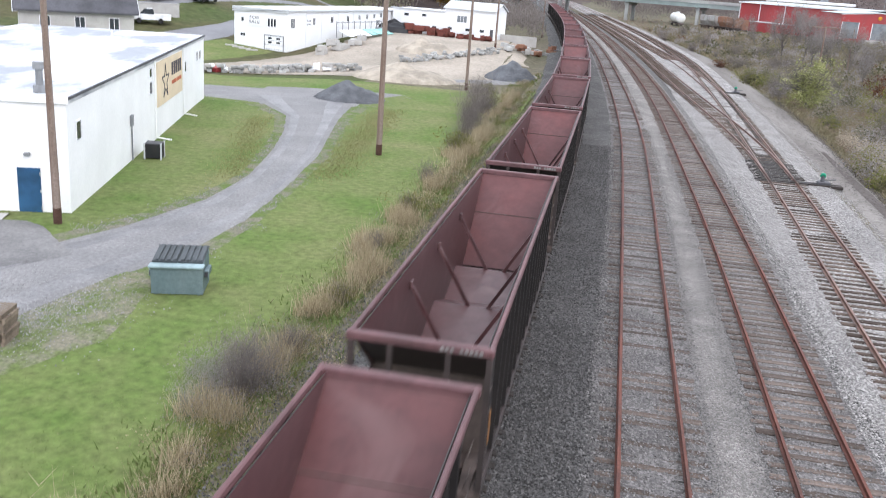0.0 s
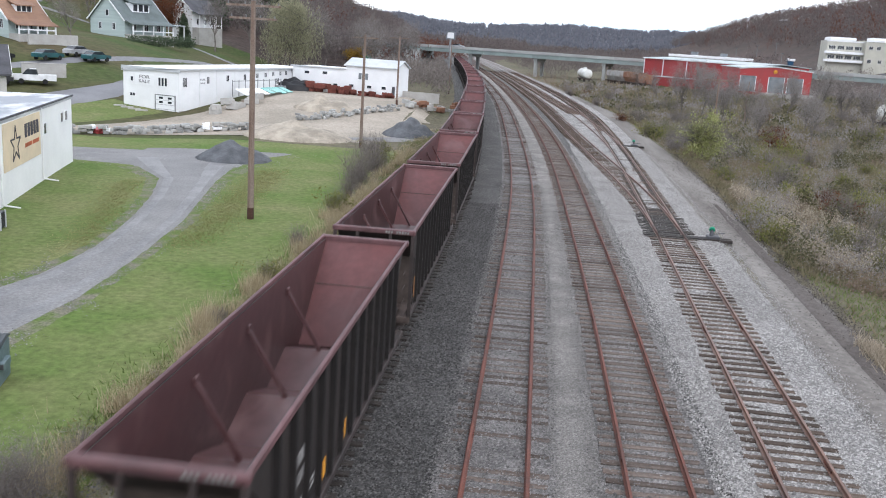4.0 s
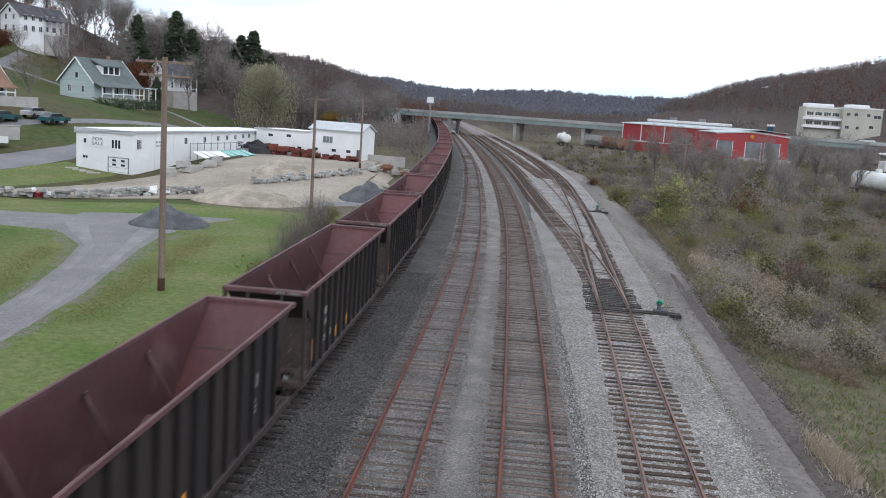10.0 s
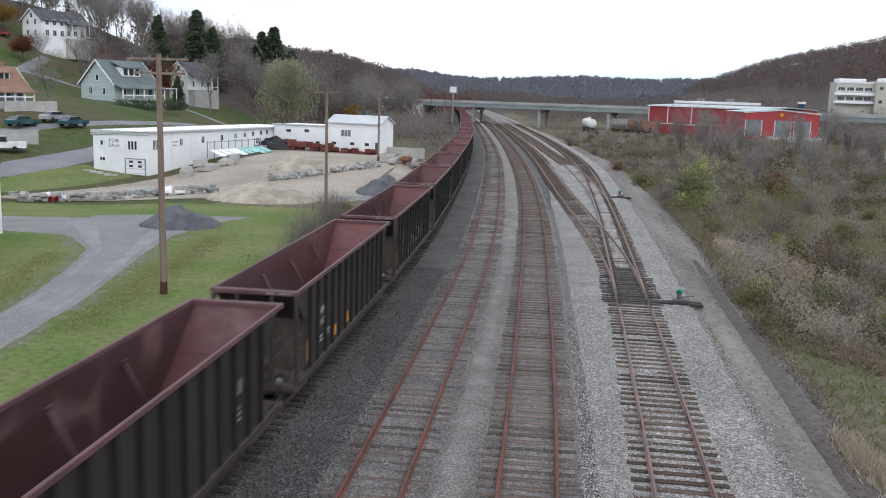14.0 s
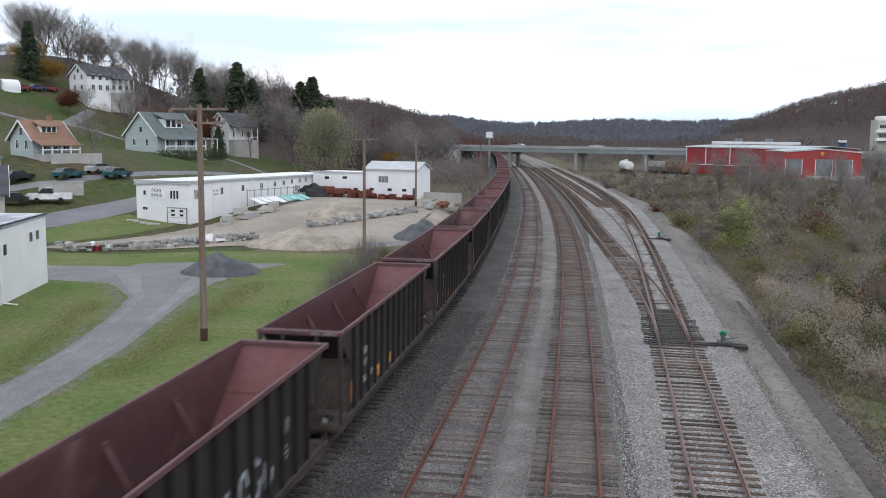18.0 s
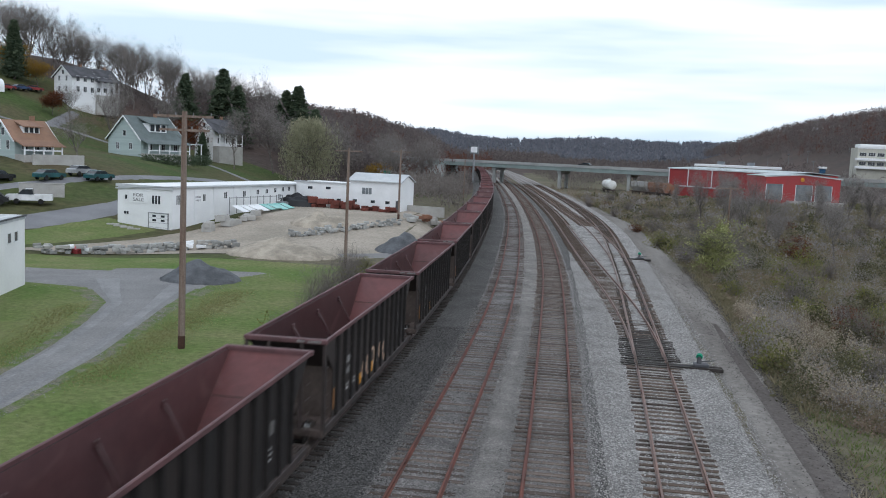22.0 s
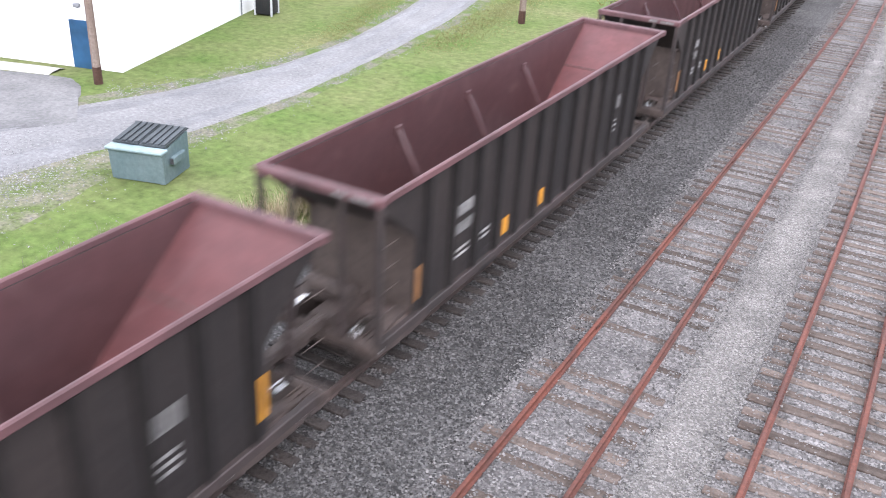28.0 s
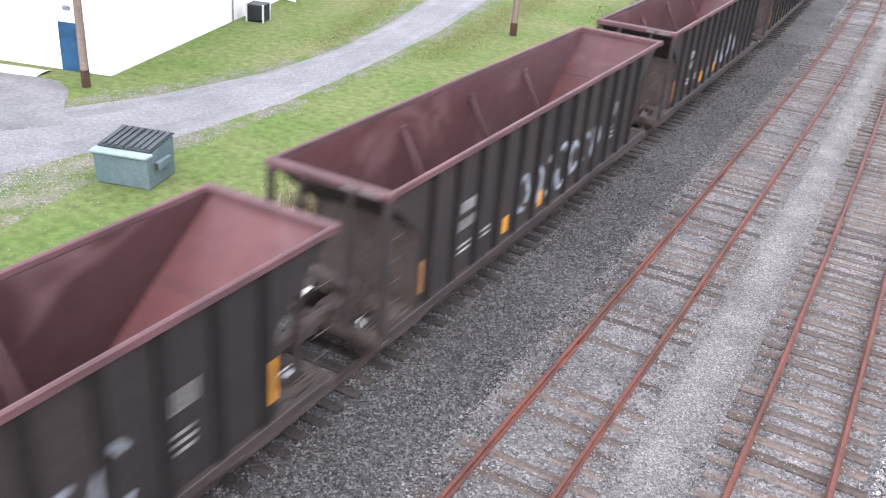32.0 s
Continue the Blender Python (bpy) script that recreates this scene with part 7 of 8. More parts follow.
blades("verge_weeds", xs, ys, ground_z(xs, ys) - 0.02, 0.22, 0.035, 1.0, M_BLADE, "dark green weeds along the railbed")
# worn tan grass beside the driveway
M_WORNBLADE = island_material("worn_grass_blades", (0.180, 0.180, 0.075), (0.320, 0.295, 0.150), mid=(0.240, 0.228, 0.105), thin=0.5)
n = 15000
f, k = rs.uniform(0, 1, n), rs.uniform(0, 1, n) < 0.68
xs = np.where(k, -16.7 - 3.2 * f, -21.2 - 6.2 * f) + np.where(k, 0.75, 0.55) * rs.randn(n)
ys = np.where(k, 45.5 + 26 * f, 43.2 + 19 * f) + 0.9 * rs.randn(n)
blades("worn_grass", xs, ys, ground_z(xs, ys) + 0.015, 0.05, 0.035, 1.4, M_WORNBLADE, "tan worn grass beside the driveway")


# ---- brush field ----
def thicket(name, xs, ys, radius, height, per, size, mat, label, category="brush", shell=0.5):
    """Low tangled domes of small leaves or twig bits, one dome round each place."""
    n = len(xs)
    r, h = radius * rs.uniform(0.6, 1.4, n), height * rs.uniform(0.6, 1.4, n)
    a, e = rs.uniform(0, 6.283, (n, per)), rs.uniform(0, 1, (n, per))
    q = rs.uniform(shell, 1.05, (n, per)) + 0.08 * rs.randn(n, per)
    c = np.stack([xs[:, None] + r[:, None] * q * np.sqrt(1 - e * e) * np.cos(a), ys[:, None] + r[:, None] * q * np.sqrt(1 - e * e) * np.sin(a),
                  (ground_z(xs, ys) - 0.05)[:, None] + h[:, None] * q * e], -1)
    s = size * (1 + ys / 130.0)
    v = c[:, :, None, :] + rs.randn(n, per, 3, 3) * s[:, None, None, None]
    return mass(name, v.reshape(-1, 3), np.arange(3 * n * per).reshape(-1, 3), mat, label, category)


def brush_edge(y):
    """Where the brush begins beside the service road."""
    return np.interp(y, (20, 40, 60, 75, 95, 115, 140, 165, 200, 280), (14.0, 14.0, 14.2, 15.0, 15.5, 15.5, 15.2, 14.2, 10.6, 3.2))


def field_places(n, y0, y1, power=1.4, wide=0.32):
    ys = y0 + (y1 - y0) * rs.uniform(0, 1, n) ** power
    xs = brush_edge(ys) + 0.4 + (10 + wide * ys) * rs.uniform(0, 1, n) ** 1.15
    keep = ys > 47 + 1.5 * np.sin(xs)
    return xs[keep], ys[keep]


# scrubby verge between the lawn and the railbed
for count, r, h, per, size, mat, label in (
        (200, 0.60, 0.42, 130, 0.022, M_WEED, "low olive weeds along the railbed"), (210, 0.50, 0.55, 130, 0.016, M_STRAW, "straw-coloured tufts along the railbed"),
        (70, 0.55, 0.45, 120, 0.020, M_BROWN, "withered brown weeds along the railbed"), (55, 0.60, 0.75, 170, 0.013, M_GREYTWIG, "grey twigs along the railbed"), (200, 0.45, 0.32, 120, 0.026, M_LEAF_YG, "green leafy weeds along the railbed")):
    ys = near_y(count, 9, 105)
    xs = LINE_B(ys) - 10.0 + 0.62 * rs.randn(count)
    thicket("verge_brush", xs, ys, r, h, per, size, mat, label, "brush", 0.2)
# tall straw clumps on the bank
n = 70
cy = 10 + 80 * rs.uniform(0, 1, n) ** 1.4
cx = LINE_B(cy) - 10.7 + 0.35 * rs.randn(n)
k = rs.randint(0, n, 16000)
xs, ys = cx[k] + 0.26 * rs.randn(16000), cy[k] + 0.30 * rs.randn(16000)
blades("dry_verge_grass", xs, ys, ground_z(xs, ys) - 0.02, 0.75, 0.013, 0.55, M_STRAW, "tall cream-coloured grass clumps along the railbed")
# a wide low thicket on the bank
cx, cy = -11.0 + 0.8 * rs.randn(60), 20.6 + 1.3 * rs.randn(60)
thicket("verge_brush", cx, cy, 0.75, 1.0, 420, 0.014, M_GREYTWIG, "dense grey-brown leafless thicket beside the train", "brush", 0.2)
n = 70000
ys = 18 + (270 - 18) * rs.uniform(0, 1, n) ** 1.5
xs = brush_edge(ys) + (12 + 0.32 * ys) * rs.uniform(0, 1, n) ** 1.25
keep = ~((ys < 47) & (rs.uniform(0, 1, n) < 0.85))
xs, ys = xs[keep], ys[keep]
blades("field_weeds", xs, ys, ground_z(xs, ys) - 0.05, 0.30 + 0.002 * ys, 0.03 + 0.0007 * ys, 1.3, M_WEED, "tangled brown and green weeds of the field", "weeds")
for count, r, h, per, size, mat, label in (
        (520, 0.95, 0.60, 150, 0.042, M_WEED, "low olive tangle of weeds and brambles"),
        (330, 0.95, 0.75, 150, 0.038, M_BROWN, "withered brown brush"),
        (85, 1.75, 2.15, 1000, 0.024, M_GREYTWIG, "hazy grey domes of leafless brush"),
        (75, 1.45, 1.65, 760, 0.040, M_OLIVE, "dark olive bushes among the brush"),
        (42, 1.25, 1.75, 700, 0.042, M_LEAF_YG, "yellow-green bushes among the brush")):
    xs, ys = field_places(count, 46, 135)
    thicket("field_brush", xs, ys, r, h, per, size, mat, label)
for count, r, h, per, size, mat, label in (
        (500, 1.5, 1.2, 90, 0.075, M_WEED, "distant olive weeds"), (420, 1.7, 1.4, 110, 0.055, M_GREYTWIG, "distant grey brush"), (160, 1.7, 1.5, 110, 0.07, M_OLIVE, "distant olive bushes")):
    xs, ys = field_places(count, 120, 265, 1.0, 0.36)
    thicket("field_brush", xs, ys, r, h, per, size, mat, label)
# pale goldenrod heads in drifts near the service road
n = 620
cy = 49 + 27 * rs.uniform(0, 1, n) ** 1.1
cx = brush_edge(cy) + 0.9 + 6.5 * rs.uniform(0, 1, n) ** 1.2
keep = np.array([noise.noise((x * 0.45, y * 0.22, 6.0)) > -0.12 for x, y in zip(cx, cy)])
cx, cy = cx[keep], cy[keep]
thicket("goldenrod_stalks", cx, cy, 0.34, 0.80, 60, 0.022, M_BROWN, "brown stalks of dry goldenrod", "weeds", 0.2)
thicket("dry_goldenrod", cx, cy, 0.36, 1.10, 75, 0.026, M_SEED, "pale fluffy seed heads of dry goldenrod", "weeds", 0.88)
n = 16000
xs, ys = rs.uniform(14.1, 27, n), rs.uniform(24, 50, n)
blades("field_grass", xs, ys, ground_z(xs, ys), 0.13, 0.028, 0.9, M_BLADE, "rough green grass beside the service road")
n = 3500
xs, ys = 13.45 + 0.22 * rs.randn(n), 35.2 + 1.0 * rs.randn(n)
blades("dry_grass_tuft", xs, ys, ground_z(xs, ys) + 0.02, 0.28, 0.025, 0.9, M_SEED, "pale dry grass tuft on the service road edge")


# ---- woody plants ----
def branching(seed, height, levels, spread, thin=0.012, kids=4, lift=0.2, droop=0.0):
    """Trunk and limbs as three-sided tapered bars: vertices, triangles and the twig ends."""
    rng = random.Random(seed)
    verts, tris, tips = [], [], []

    def limb(p, d, length, r, level):
        q = p
        steps = 3 if level < 2 else 2
        for k in range(steps):
            nd = (d + Vector((rng.gauss(0, 0.14), rng.gauss(0, 0.14), rng.gauss(0, 0.08) - droop * level))).normalized()
            e = q + nd * (length / steps)
            r1 = r * (1 - 0.33 * (k + 1) / steps)
            u = nd.orthogonal().normalized()
            w = nd.cross(u)
            b = len(verts)
            for c, rr in ((q, r * (1 - 0.33 * k / steps)), (e, r1)):
                for m in range(3):
                    a = 2.094 * m
                    verts.append(c + (u * math.cos(a) + w * math.sin(a)) * rr)
            for m in range(3):
                m2 = (m + 1) % 3
                tris.append((b + m, b + m2, b + 3 + m2))
                tris.append((b + m, b + 3 + m2, b + 3 + m))
            q, d = e, nd
            if level < levels and (k > 0 or level > 0):
                for _ in range(kids if level == 0 else max(2, kids - 1)):
                    out = Vector((rng.gauss(0, 1), rng.gauss(0, 1), rng.uniform(lift - 0.4, lift + 0.4))).normalized()
                    limb(q, (d * (1 - spread) + out * spread).normalized(), length * rng.uniform(0.5, 0.78), max(thin, r1 * 0.55), level + 1)
        tips.append(q)
    limb(Vector((0, 0, 0)), Vector((0, 0, 1)), height * (0.55 if levels > 1 else 0.8), height * 0.017 + 0.02, 0)
    return verts, tris, tips


def leaf_cloud(points, per, radius, size, rng, down=0.0):
    """Small triangles strewn round the given points."""
    p = np.array([tuple(q) for q in points])
    c = np.repeat(p, per, 0)
    n = len(c)
    c = c + rng.randn(n, 3) * radius
    c[:, 2] -= down * np.abs(rng.randn(n)) * radius
    v = c[:, None, :] + rng.randn(n, 3, 3) * size
    return v.reshape(-1, 3), np.arange(3 * n).reshape(-1, 3)


def twig_spray(points, per, length, width, rng, up=0.5):
    """Long thin slivers fanning out from the branch ends."""
    c = np.repeat(np.array([tuple(q) for q in points]), per, 0)
    n = len(c)
    d = rng.randn(n, 3) + np.array([0, 0, up])
    d /= np.linalg.norm(d, axis=1, keepdims=True)
    side = rng.randn(n, 3)
    side = np.cross(side, d)
    side *= width / (np.linalg.norm(side, axis=1, keepdims=True) + 1e-6)
    tip = c + d * (length * rng.uniform(0.4, 1.3, (n, 1)))
    v = np.stack([c - side, c + side, tip], 1)
    return v.reshape(-1, 3), np.arange(3 * n).reshape(-1, 3)


BARE = []
for i in range(6):
    v, f, tips = branching(40 + i, 15.0, 4, 0.50, 0.015, 3, 0.75)
    trunk = raw_mesh("trunk", v, f, M_BARK)
    tv, tf = twig_spray(tips, 4, 1.5, 0.013, np.random.RandomState(i), 0.9)
    BARE.append((trunk, raw_mesh("crown", tv, tf, M_GREYTWIG)))
LEAFY = {}
for key, mat, seed in (("rust", M_LEAF_RUST, 61), ("gold", M_LEAF_GOLD, 62), ("green", M_LEAF_YG, 63)):
    v, f, tips = branching(seed, 11.0, 3, 0.62, 0.03, 4)
    tv, tf = leaf_cloud(tips, 26, 0.75, 0.14, np.random.RandomState(seed))
    LEAFY[key] = (raw_mesh("trunk", v, f, M_BARK), raw_mesh("crown", tv, tf, mat))


def pine_mesh(seed):
    rng = np.random.RandomState(seed)
    tv, tf = [], []
    for k in range(84):
        z = 1.2 + 13.6 * (k / 84) ** 0.95
        reach = (1 - k / 85) ** 0.75 * rng.uniform(2.6, 4.9) + 0.10
        for j in range(9):
            a, far = rng.uniform(0, 6.283), reach * rng.uniform(0.6, 1.1)
            for m in range(11):
                r = far * (0.25 + 0.75 * (m + 0.6) / 11)
                c = np.array([r * math.cos(a), r * math.sin(a), z - 0.10 * r + 0.12 * rng.randn()])
                b = len(tv)
                for _ in range(3):
                    tv.append(c + rng.randn(3) * np.array([0.30, 0.30, 0.20]))
                tf.append((b, b + 1, b + 2))
    return raw_mesh("crown", tv, tf, M_NEEDLE)


PINE_TRUNK = raw_mesh("trunk", *branching(3, 16.0, 0, 0.1)[:2], M_BARK)
PINES = [pine_mesh(s) for s in (1, 2, 3)]


def tree(name, x, y, meshes, scale, label, category="tree", group="", sink=0.3, stretch=1.0):
    t = thing(name, x, y, float(ground_z(x, y)) - sink, rs.uniform(0, 360), label, category, group)
    t.scale = (scale, scale, scale * stretch)
    for me in meshes:
        ob = new(me.name.split(".")[0], me)
        ob.parent = t
    return t


G_BARE = "bare trees on the hillside"
hill = random.Random(33)
for i in range(52):
    f = i / 51
    x = -158 + 66 * f + hill.uniform(-5, 5)
    y = 236 + 62 * f + hill.uniform(-4, 26)
    tree("bare_tree", x, y, BARE[i % 6], hill.uniform(0.62, 0.95) + 0.05 * f, "tall bare grey tree on the wooded hillside", group=G_BARE)
for i in range(22):
    f = i / 21
    tree("bare_tree", -116 + 62 * f + hill.uniform(-4, 4), 296 + 60 * f + hill.uniform(-12, 22), BARE[(i * 5) % 6], hill.uniform(0.48, 0.72), "bare grey tree on the wooded ridge", group=G_BARE)
for x, y, s in ((-105, 210, 0.7), (-98, 226, 0.9), (-110, 222, 0.8), (-70, 236, 0.9), (-76, 242, 1.0), (-80, 224, 0.75), (-64, 262, 1.0), (-52, 268, 0.9), (-46, 250, 0.8), (-42, 240, 0.7), (-40, 258, 0.8), (-72.5, 141, 0.45), (-38, 275, 0.8), (-118, 214, 0.5)):
    tree("bare_tree", x, y, BARE[int(abs(x)) % 6], s, "bare grey-brown tree among the houses", group=G_BARE)
for x, y, s in ((-142, 228, 0.9), (-84, 214, 0.45)):
    tree("pine_tree", x, y, (PINE_TRUNK, PINES[int(abs(x)) % 3]), s * 1.2, "tall dark green pine on the hillside", "tree", "pines on the hillside", stretch=0.95)
for x, y, wide, high in ((-99.5, 264, 1.7, 22.0), (-95.5, 266, 1.35, 18.0), (-107.5, 256, 1.4, 18.5), (-85.3, 292, 1.95, 23.0), (-89.4, 292, 1.65, 19.5), (-79, 290, 1.5, 19.0)):
    tree("pine_tree", x, y, (PINE_TRUNK, PINES[int(abs(x)) % 3]), wide, "tall dark green pine on the hillside", "tree", "pines on the hillside", stretch=high / 15 / wide)
for x, y, high in ((-117.9, 262, 23.0), (-124.4, 258, 19.5), (-136, 262, 17.0), (-141.5, 258, 14.5), (-130, 266, 19), (-116.6, 290, 18.0), (-103.8, 300, 21.5), (-99.1, 301, 20.0), (-94, 305, 19), (-66.5, 252, 20.5), (-71, 256, 18.5), (-60, 258, 15)):
    tree("bare_tree", x, y, BARE[int(abs(x * 3)) % 6], high / 22, "tall bare grey tree on the wooded hillside", group=G_BARE)
tree("rust_tree", -94.8, 226, LEAFY["rust"], 0.85, "tree with rust-brown leaves behind the cottage", "tree", "rust-leaved trees")
for x, y, s in ((-98, 207, 0.55), (-122, 213, 0.5), (-94, 203, 0.6), (-102, 215, 0.5)):
    tree("rust_tree", x, y, LEAFY["rust"], s, "small tree with rust-brown leaves behind the cottage", "tree", "rust-leaved trees")
for x, y, s in ((-156, 215, 1.0), (-138, 232, 0.6), (-146, 232, 0.7), (-55, 275, 0.6)):
    tree("gold_tree", x, y, LEAFY["gold"], s, "tree with yellowing autumn leaves", "tree", "yellowing trees")

# leafless brush on the bank below the farmhouse
n = 70
f, g = rs.uniform(0, 1, n), rs.uniform(0, 1, n)
bx, by = -127 + 11 * g + 2 * f, 228 - 18 * g + 24 * f
thicket("bank_brush", bx, by, 1.7, 1.9, 420, 0.016, M_BROWN, "brown leafless brush on the bank below the farmhouse")

# clipped hedge below the cottage
HEDGE = thing("hedge", -76.0, 182.5, float(ground_z(-76.0, 182.5)) + 0.2, 68, "long clipped dark green hedge below the cottage", "hedge")
hr = np.random.RandomState(12)
pts = np.stack([hr.uniform(-9, 9, 900), hr.uniform(-0.8, 0.8, 900), hr.uniform(0, 1.9, 900)], -1)
ob = new("foliage", raw_mesh("foliage", *leaf_cloud(pts, 8, 0.12, 0.10, hr), M_NEEDLE))
ob.parent = HEDGE

# willow
WILLOW = thing("willow_tree", -62.5, 229, float(ground_z(-62.5, 229)) - 0.3, 0, "large willow with drooping yellow-green strands", "tree")
v, f, tips = branching(91, 14.0, 3, 0.6, 0.04, 4)
ob = new("trunk", raw_mesh("trunk", v, f, M_BARK))
ob.parent = WILLOW
WILLOW.scale = (1.1, 1.1, 1.15)
wr = np.random.RandomState(5)
tv, tf = [], []
for k in range(1300):
    a, e = wr.uniform(0, 6.283), wr.uniform(0.05, 1.0)
    r = 6.3 * math.sqrt(1 - (1 - e) ** 2) ** 0.8 * wr.uniform(0.4, 1.05) * (1 + 0.16 * math.sin(3 * a + 1) + 0.09 * math.sin(7 * a))
    top = 15.2 - 7.5 * e ** 1.6 + wr.randn() * 0.6 + 0.9 * math.sin(4 * a + 2) * e
    drop = wr.uniform(2.5, 9.0) * (0.35 + e)
    for m in range(13):
        c = np.array([r * math.cos(a), r * math.sin(a), max(0.8, top - drop * m / 13)]) + wr.randn(3) * 0.22
        b = len(tv)
        for _ in range(3):
            tv.append(c + wr.randn(3) * np.array([0.09, 0.09, 0.26]))
        tf.append((b, b + 1, b + 2))
ob = new("crown", raw_mesh("crown", tv, tf, island_material("willow_leaves", (0.225, 0.222, 0.145), (0.40, 0.385, 0.265), mid=(0.305, 0.298, 0.200), thin=0.55)))
ob.parent = WILLOW


# shrubs
def twig_bush(seed, n, spread, height):
    rng = np.random.RandomState(seed)
    tv, tf = [], []
    for k in range(n):
        a, l = rng.uniform(0, 6.283), rng.uniform(0.15, 1.0)
        p = np.array([0.12 * rng.randn(), 0.12 * rng.randn(), 0.0])
        d = np.array([spread * l * math.cos(a), spread * l * math.sin(a), height * rng.uniform(0.55, 1.0)])
        for s in range(4):
            q = p + d / 4 + rng.randn(3) * 0.09 * height
            w = 0.015 * (1 - s / 5) * height / 1.6
            side = np.array([rng.randn(), rng.randn(), 0])
            side = side / (np.linalg.norm(side) + 1e-6) * w
            b = len(tv)
            tv += [p - side, p + side, q]
            tf.append((b, b + 1, b + 2))
            for _ in range(2):
                e = q + rng.randn(3) * np.array([0.22, 0.22, 0.2]) * height / 1.5
                b = len(tv)
                tv += [q - side * 0.7, q + side * 0.7, e]
                tf.append((b, b + 1, b + 2))
            p = q
    return tv, tf


TWIGS = [raw_mesh("crown", *twig_bush(s, 170, 0.95, 1.7), M_TWIG) for s in (1, 2, 3)]
SHRUB_LEAVES = []
for s, mat in ((1, M_LEAF_YG), (2, M_LEAF_YG), (3, M_WEED), (4, M_LEAF_RUST)):
    rng = np.random.RandomState(s)
    pts = rng.randn(90, 3) * np.array([0.55, 0.55, 0.33]) + np.array([0, 0, 0.75])
    pts[:, 2] = np.abs(pts[:, 2])
    tv, tf = leaf_cloud(pts, 14, 0.16, 0.055, rng)
    SHRUB_LEAVES.append(raw_mesh("foliage", tv, tf, mat))
brush = random.Random(55)
for i in range(150):
    y = 48 + 190 * brush.random() ** 1.5
    x = float(LINE_B(y)) + 18 + (10 + 0.30 * y) * brush.random()
    if x > 24 and y < 55:
        continue
    kind = brush.random()
    if kind < 0.66:
        tree("bare_shrub", x, y, (TWIGS[i % 3],), brush.uniform(0.7, 1.4) * (1 + y / 600), "leafless grey-brown shrub in the field", "shrub", "shrubs in the field", 0.05)
    else:
        tree("leafy_shrub", x, y, (TWIGS[i % 3], SHRUB_LEAVES[0 if kind < 0.84 else brush.choice([1, 2, 3])]), brush.uniform(0.6, 1.2) * (1 + y / 600), "shrub with yellow-green leaves in the field", "shrub", "shrubs in the field", 0.05)
for x, y, s in ((-10.6, 19.9, 1.0), (-10.9, 21.0, 0.8), (-10.4, 23.0, 0.6), (-12.2, 66.5, 1.5), (-12.8, 71.0, 1.6), (-12.6, 75.5, 1.5), (-13.6, 80.5, 1.4), (-11.9, 62.5, 1.0), (-11.5, 47.5, 0.7), (-14.5, 84.0, 1.3), (-10.8, 34.0, 0.5)):
    tree("bare_shrub", x, y, (TWIGS[int(y) % 3],), s, "leafless twiggy shrub beside the train", "shrub", "shrubs along the railbed", 0.05)
for x, y, s in ((-10.3, 27.5, 0.5), (-10.9, 40.5, 0.6), (-11.6, 57.0, 0.9), (-12.6, 78.0, 1.0), (-14.0, 86.0, 0.9)):
    tree("leafy_shrub", x, y, (TWIGS[int(y) % 3], SHRUB_LEAVES[1]), s, "low green shrub beside the train", "shrub", "shrubs along the railbed", 0.05)
# the round pale sapling beside the service road
v, f, tips = branching(77, 5.2, 3, 0.65, 0.015, 4)
pr = np.random.RandomState(9)
pts = pr.randn(260, 3) * np.array([0.95, 0.95, 1.25]) + np.array([0, 0, 2.7])
pts[:, 2] = np.clip(pts[:, 2], 0.3, 5.6)
tv, tf = leaf_cloud(pts, 30, 0.22, 0.065, pr)
tree("sapling", 18.0, 99.0, (raw_mesh("trunk", v, f, M_BARK), raw_mesh("crown", tv, tf, M_LEAF_PALE)), 1.0, "round sapling with pale yellow-green leaves beside the service road", "tree", "", 0.1)
for i in range(48):
    y = 95 + 135 * brush.random()
    x = float(LINE_B(y)) + 30 + 40 * brush.random()
    tree("small_bare_tree", x, y, BARE[4 + i % 2], brush.uniform(0.25, 0.5), "small bare tree in the brush", "tree", "small bare trees in the brush")


# ---- woods on the valley sides ----
def woods(name, xs, ys, height, mat, label, tris=80, fine=0.036):
    """Far trees: feathery crowns of thin triangles over a stem."""
    n = len(xs)
    zs = ground_z(xs, ys)
    h = height * rs.uniform(0.7, 1.25, n)
    c = rs.randn(n, tris, 3)
    c /= np.linalg.norm(c, axis=2, keepdims=True)
    c *= rs.uniform(0.25, 1.0, (n, tris, 1)) ** 0.6
    centre = np.stack([xs, ys, zs + 0.58 * h], -1)[:, None, :] + c * np.stack([0.30 * h, 0.30 * h, 0.44 * h], -1)[:, None, :]
    v = centre[:, :, None, :] + rs.randn(n, tris, 3, 3) * (fine * h)[:, None, None, None] * np.array([0.8, 0.8, 1.2])
    k = n * tris
    return mass(name, v.reshape(-1, 3), np.arange(3 * k).reshape(-1, 3), mat, label, "woods")


M_WOODS = island_material("late_autumn_woods", (0.118, 0.100, 0.096), (0.178, 0.150, 0.141), mid=(0.146, 0.122, 0.116), thin=0.45)
# blue-grey stands for the haze over the far ridge
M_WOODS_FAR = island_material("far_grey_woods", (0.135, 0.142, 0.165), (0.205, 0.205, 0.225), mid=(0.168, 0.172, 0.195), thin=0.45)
M_WOODS_RUST = island_material("rust_woods", (0.1110, 0.0564, 0.0440), (0.1620, 0.0792, 0.0584), mid=(0.135, 0.066, 0.05), thin=0.45)
n = 3000
xs, ys = rs.uniform(-200, -20, n), rs.uniform(258, 620, n)
u = xs - LINE_B(ys)
keep = (u < -20 - 0.02 * (ys - 262)) & ((xs > -120) | (ys > 420)) & ~((np.abs(xs + 45) < 14) & (ys < 330)) & ((ys > 300) | (xs < -48))
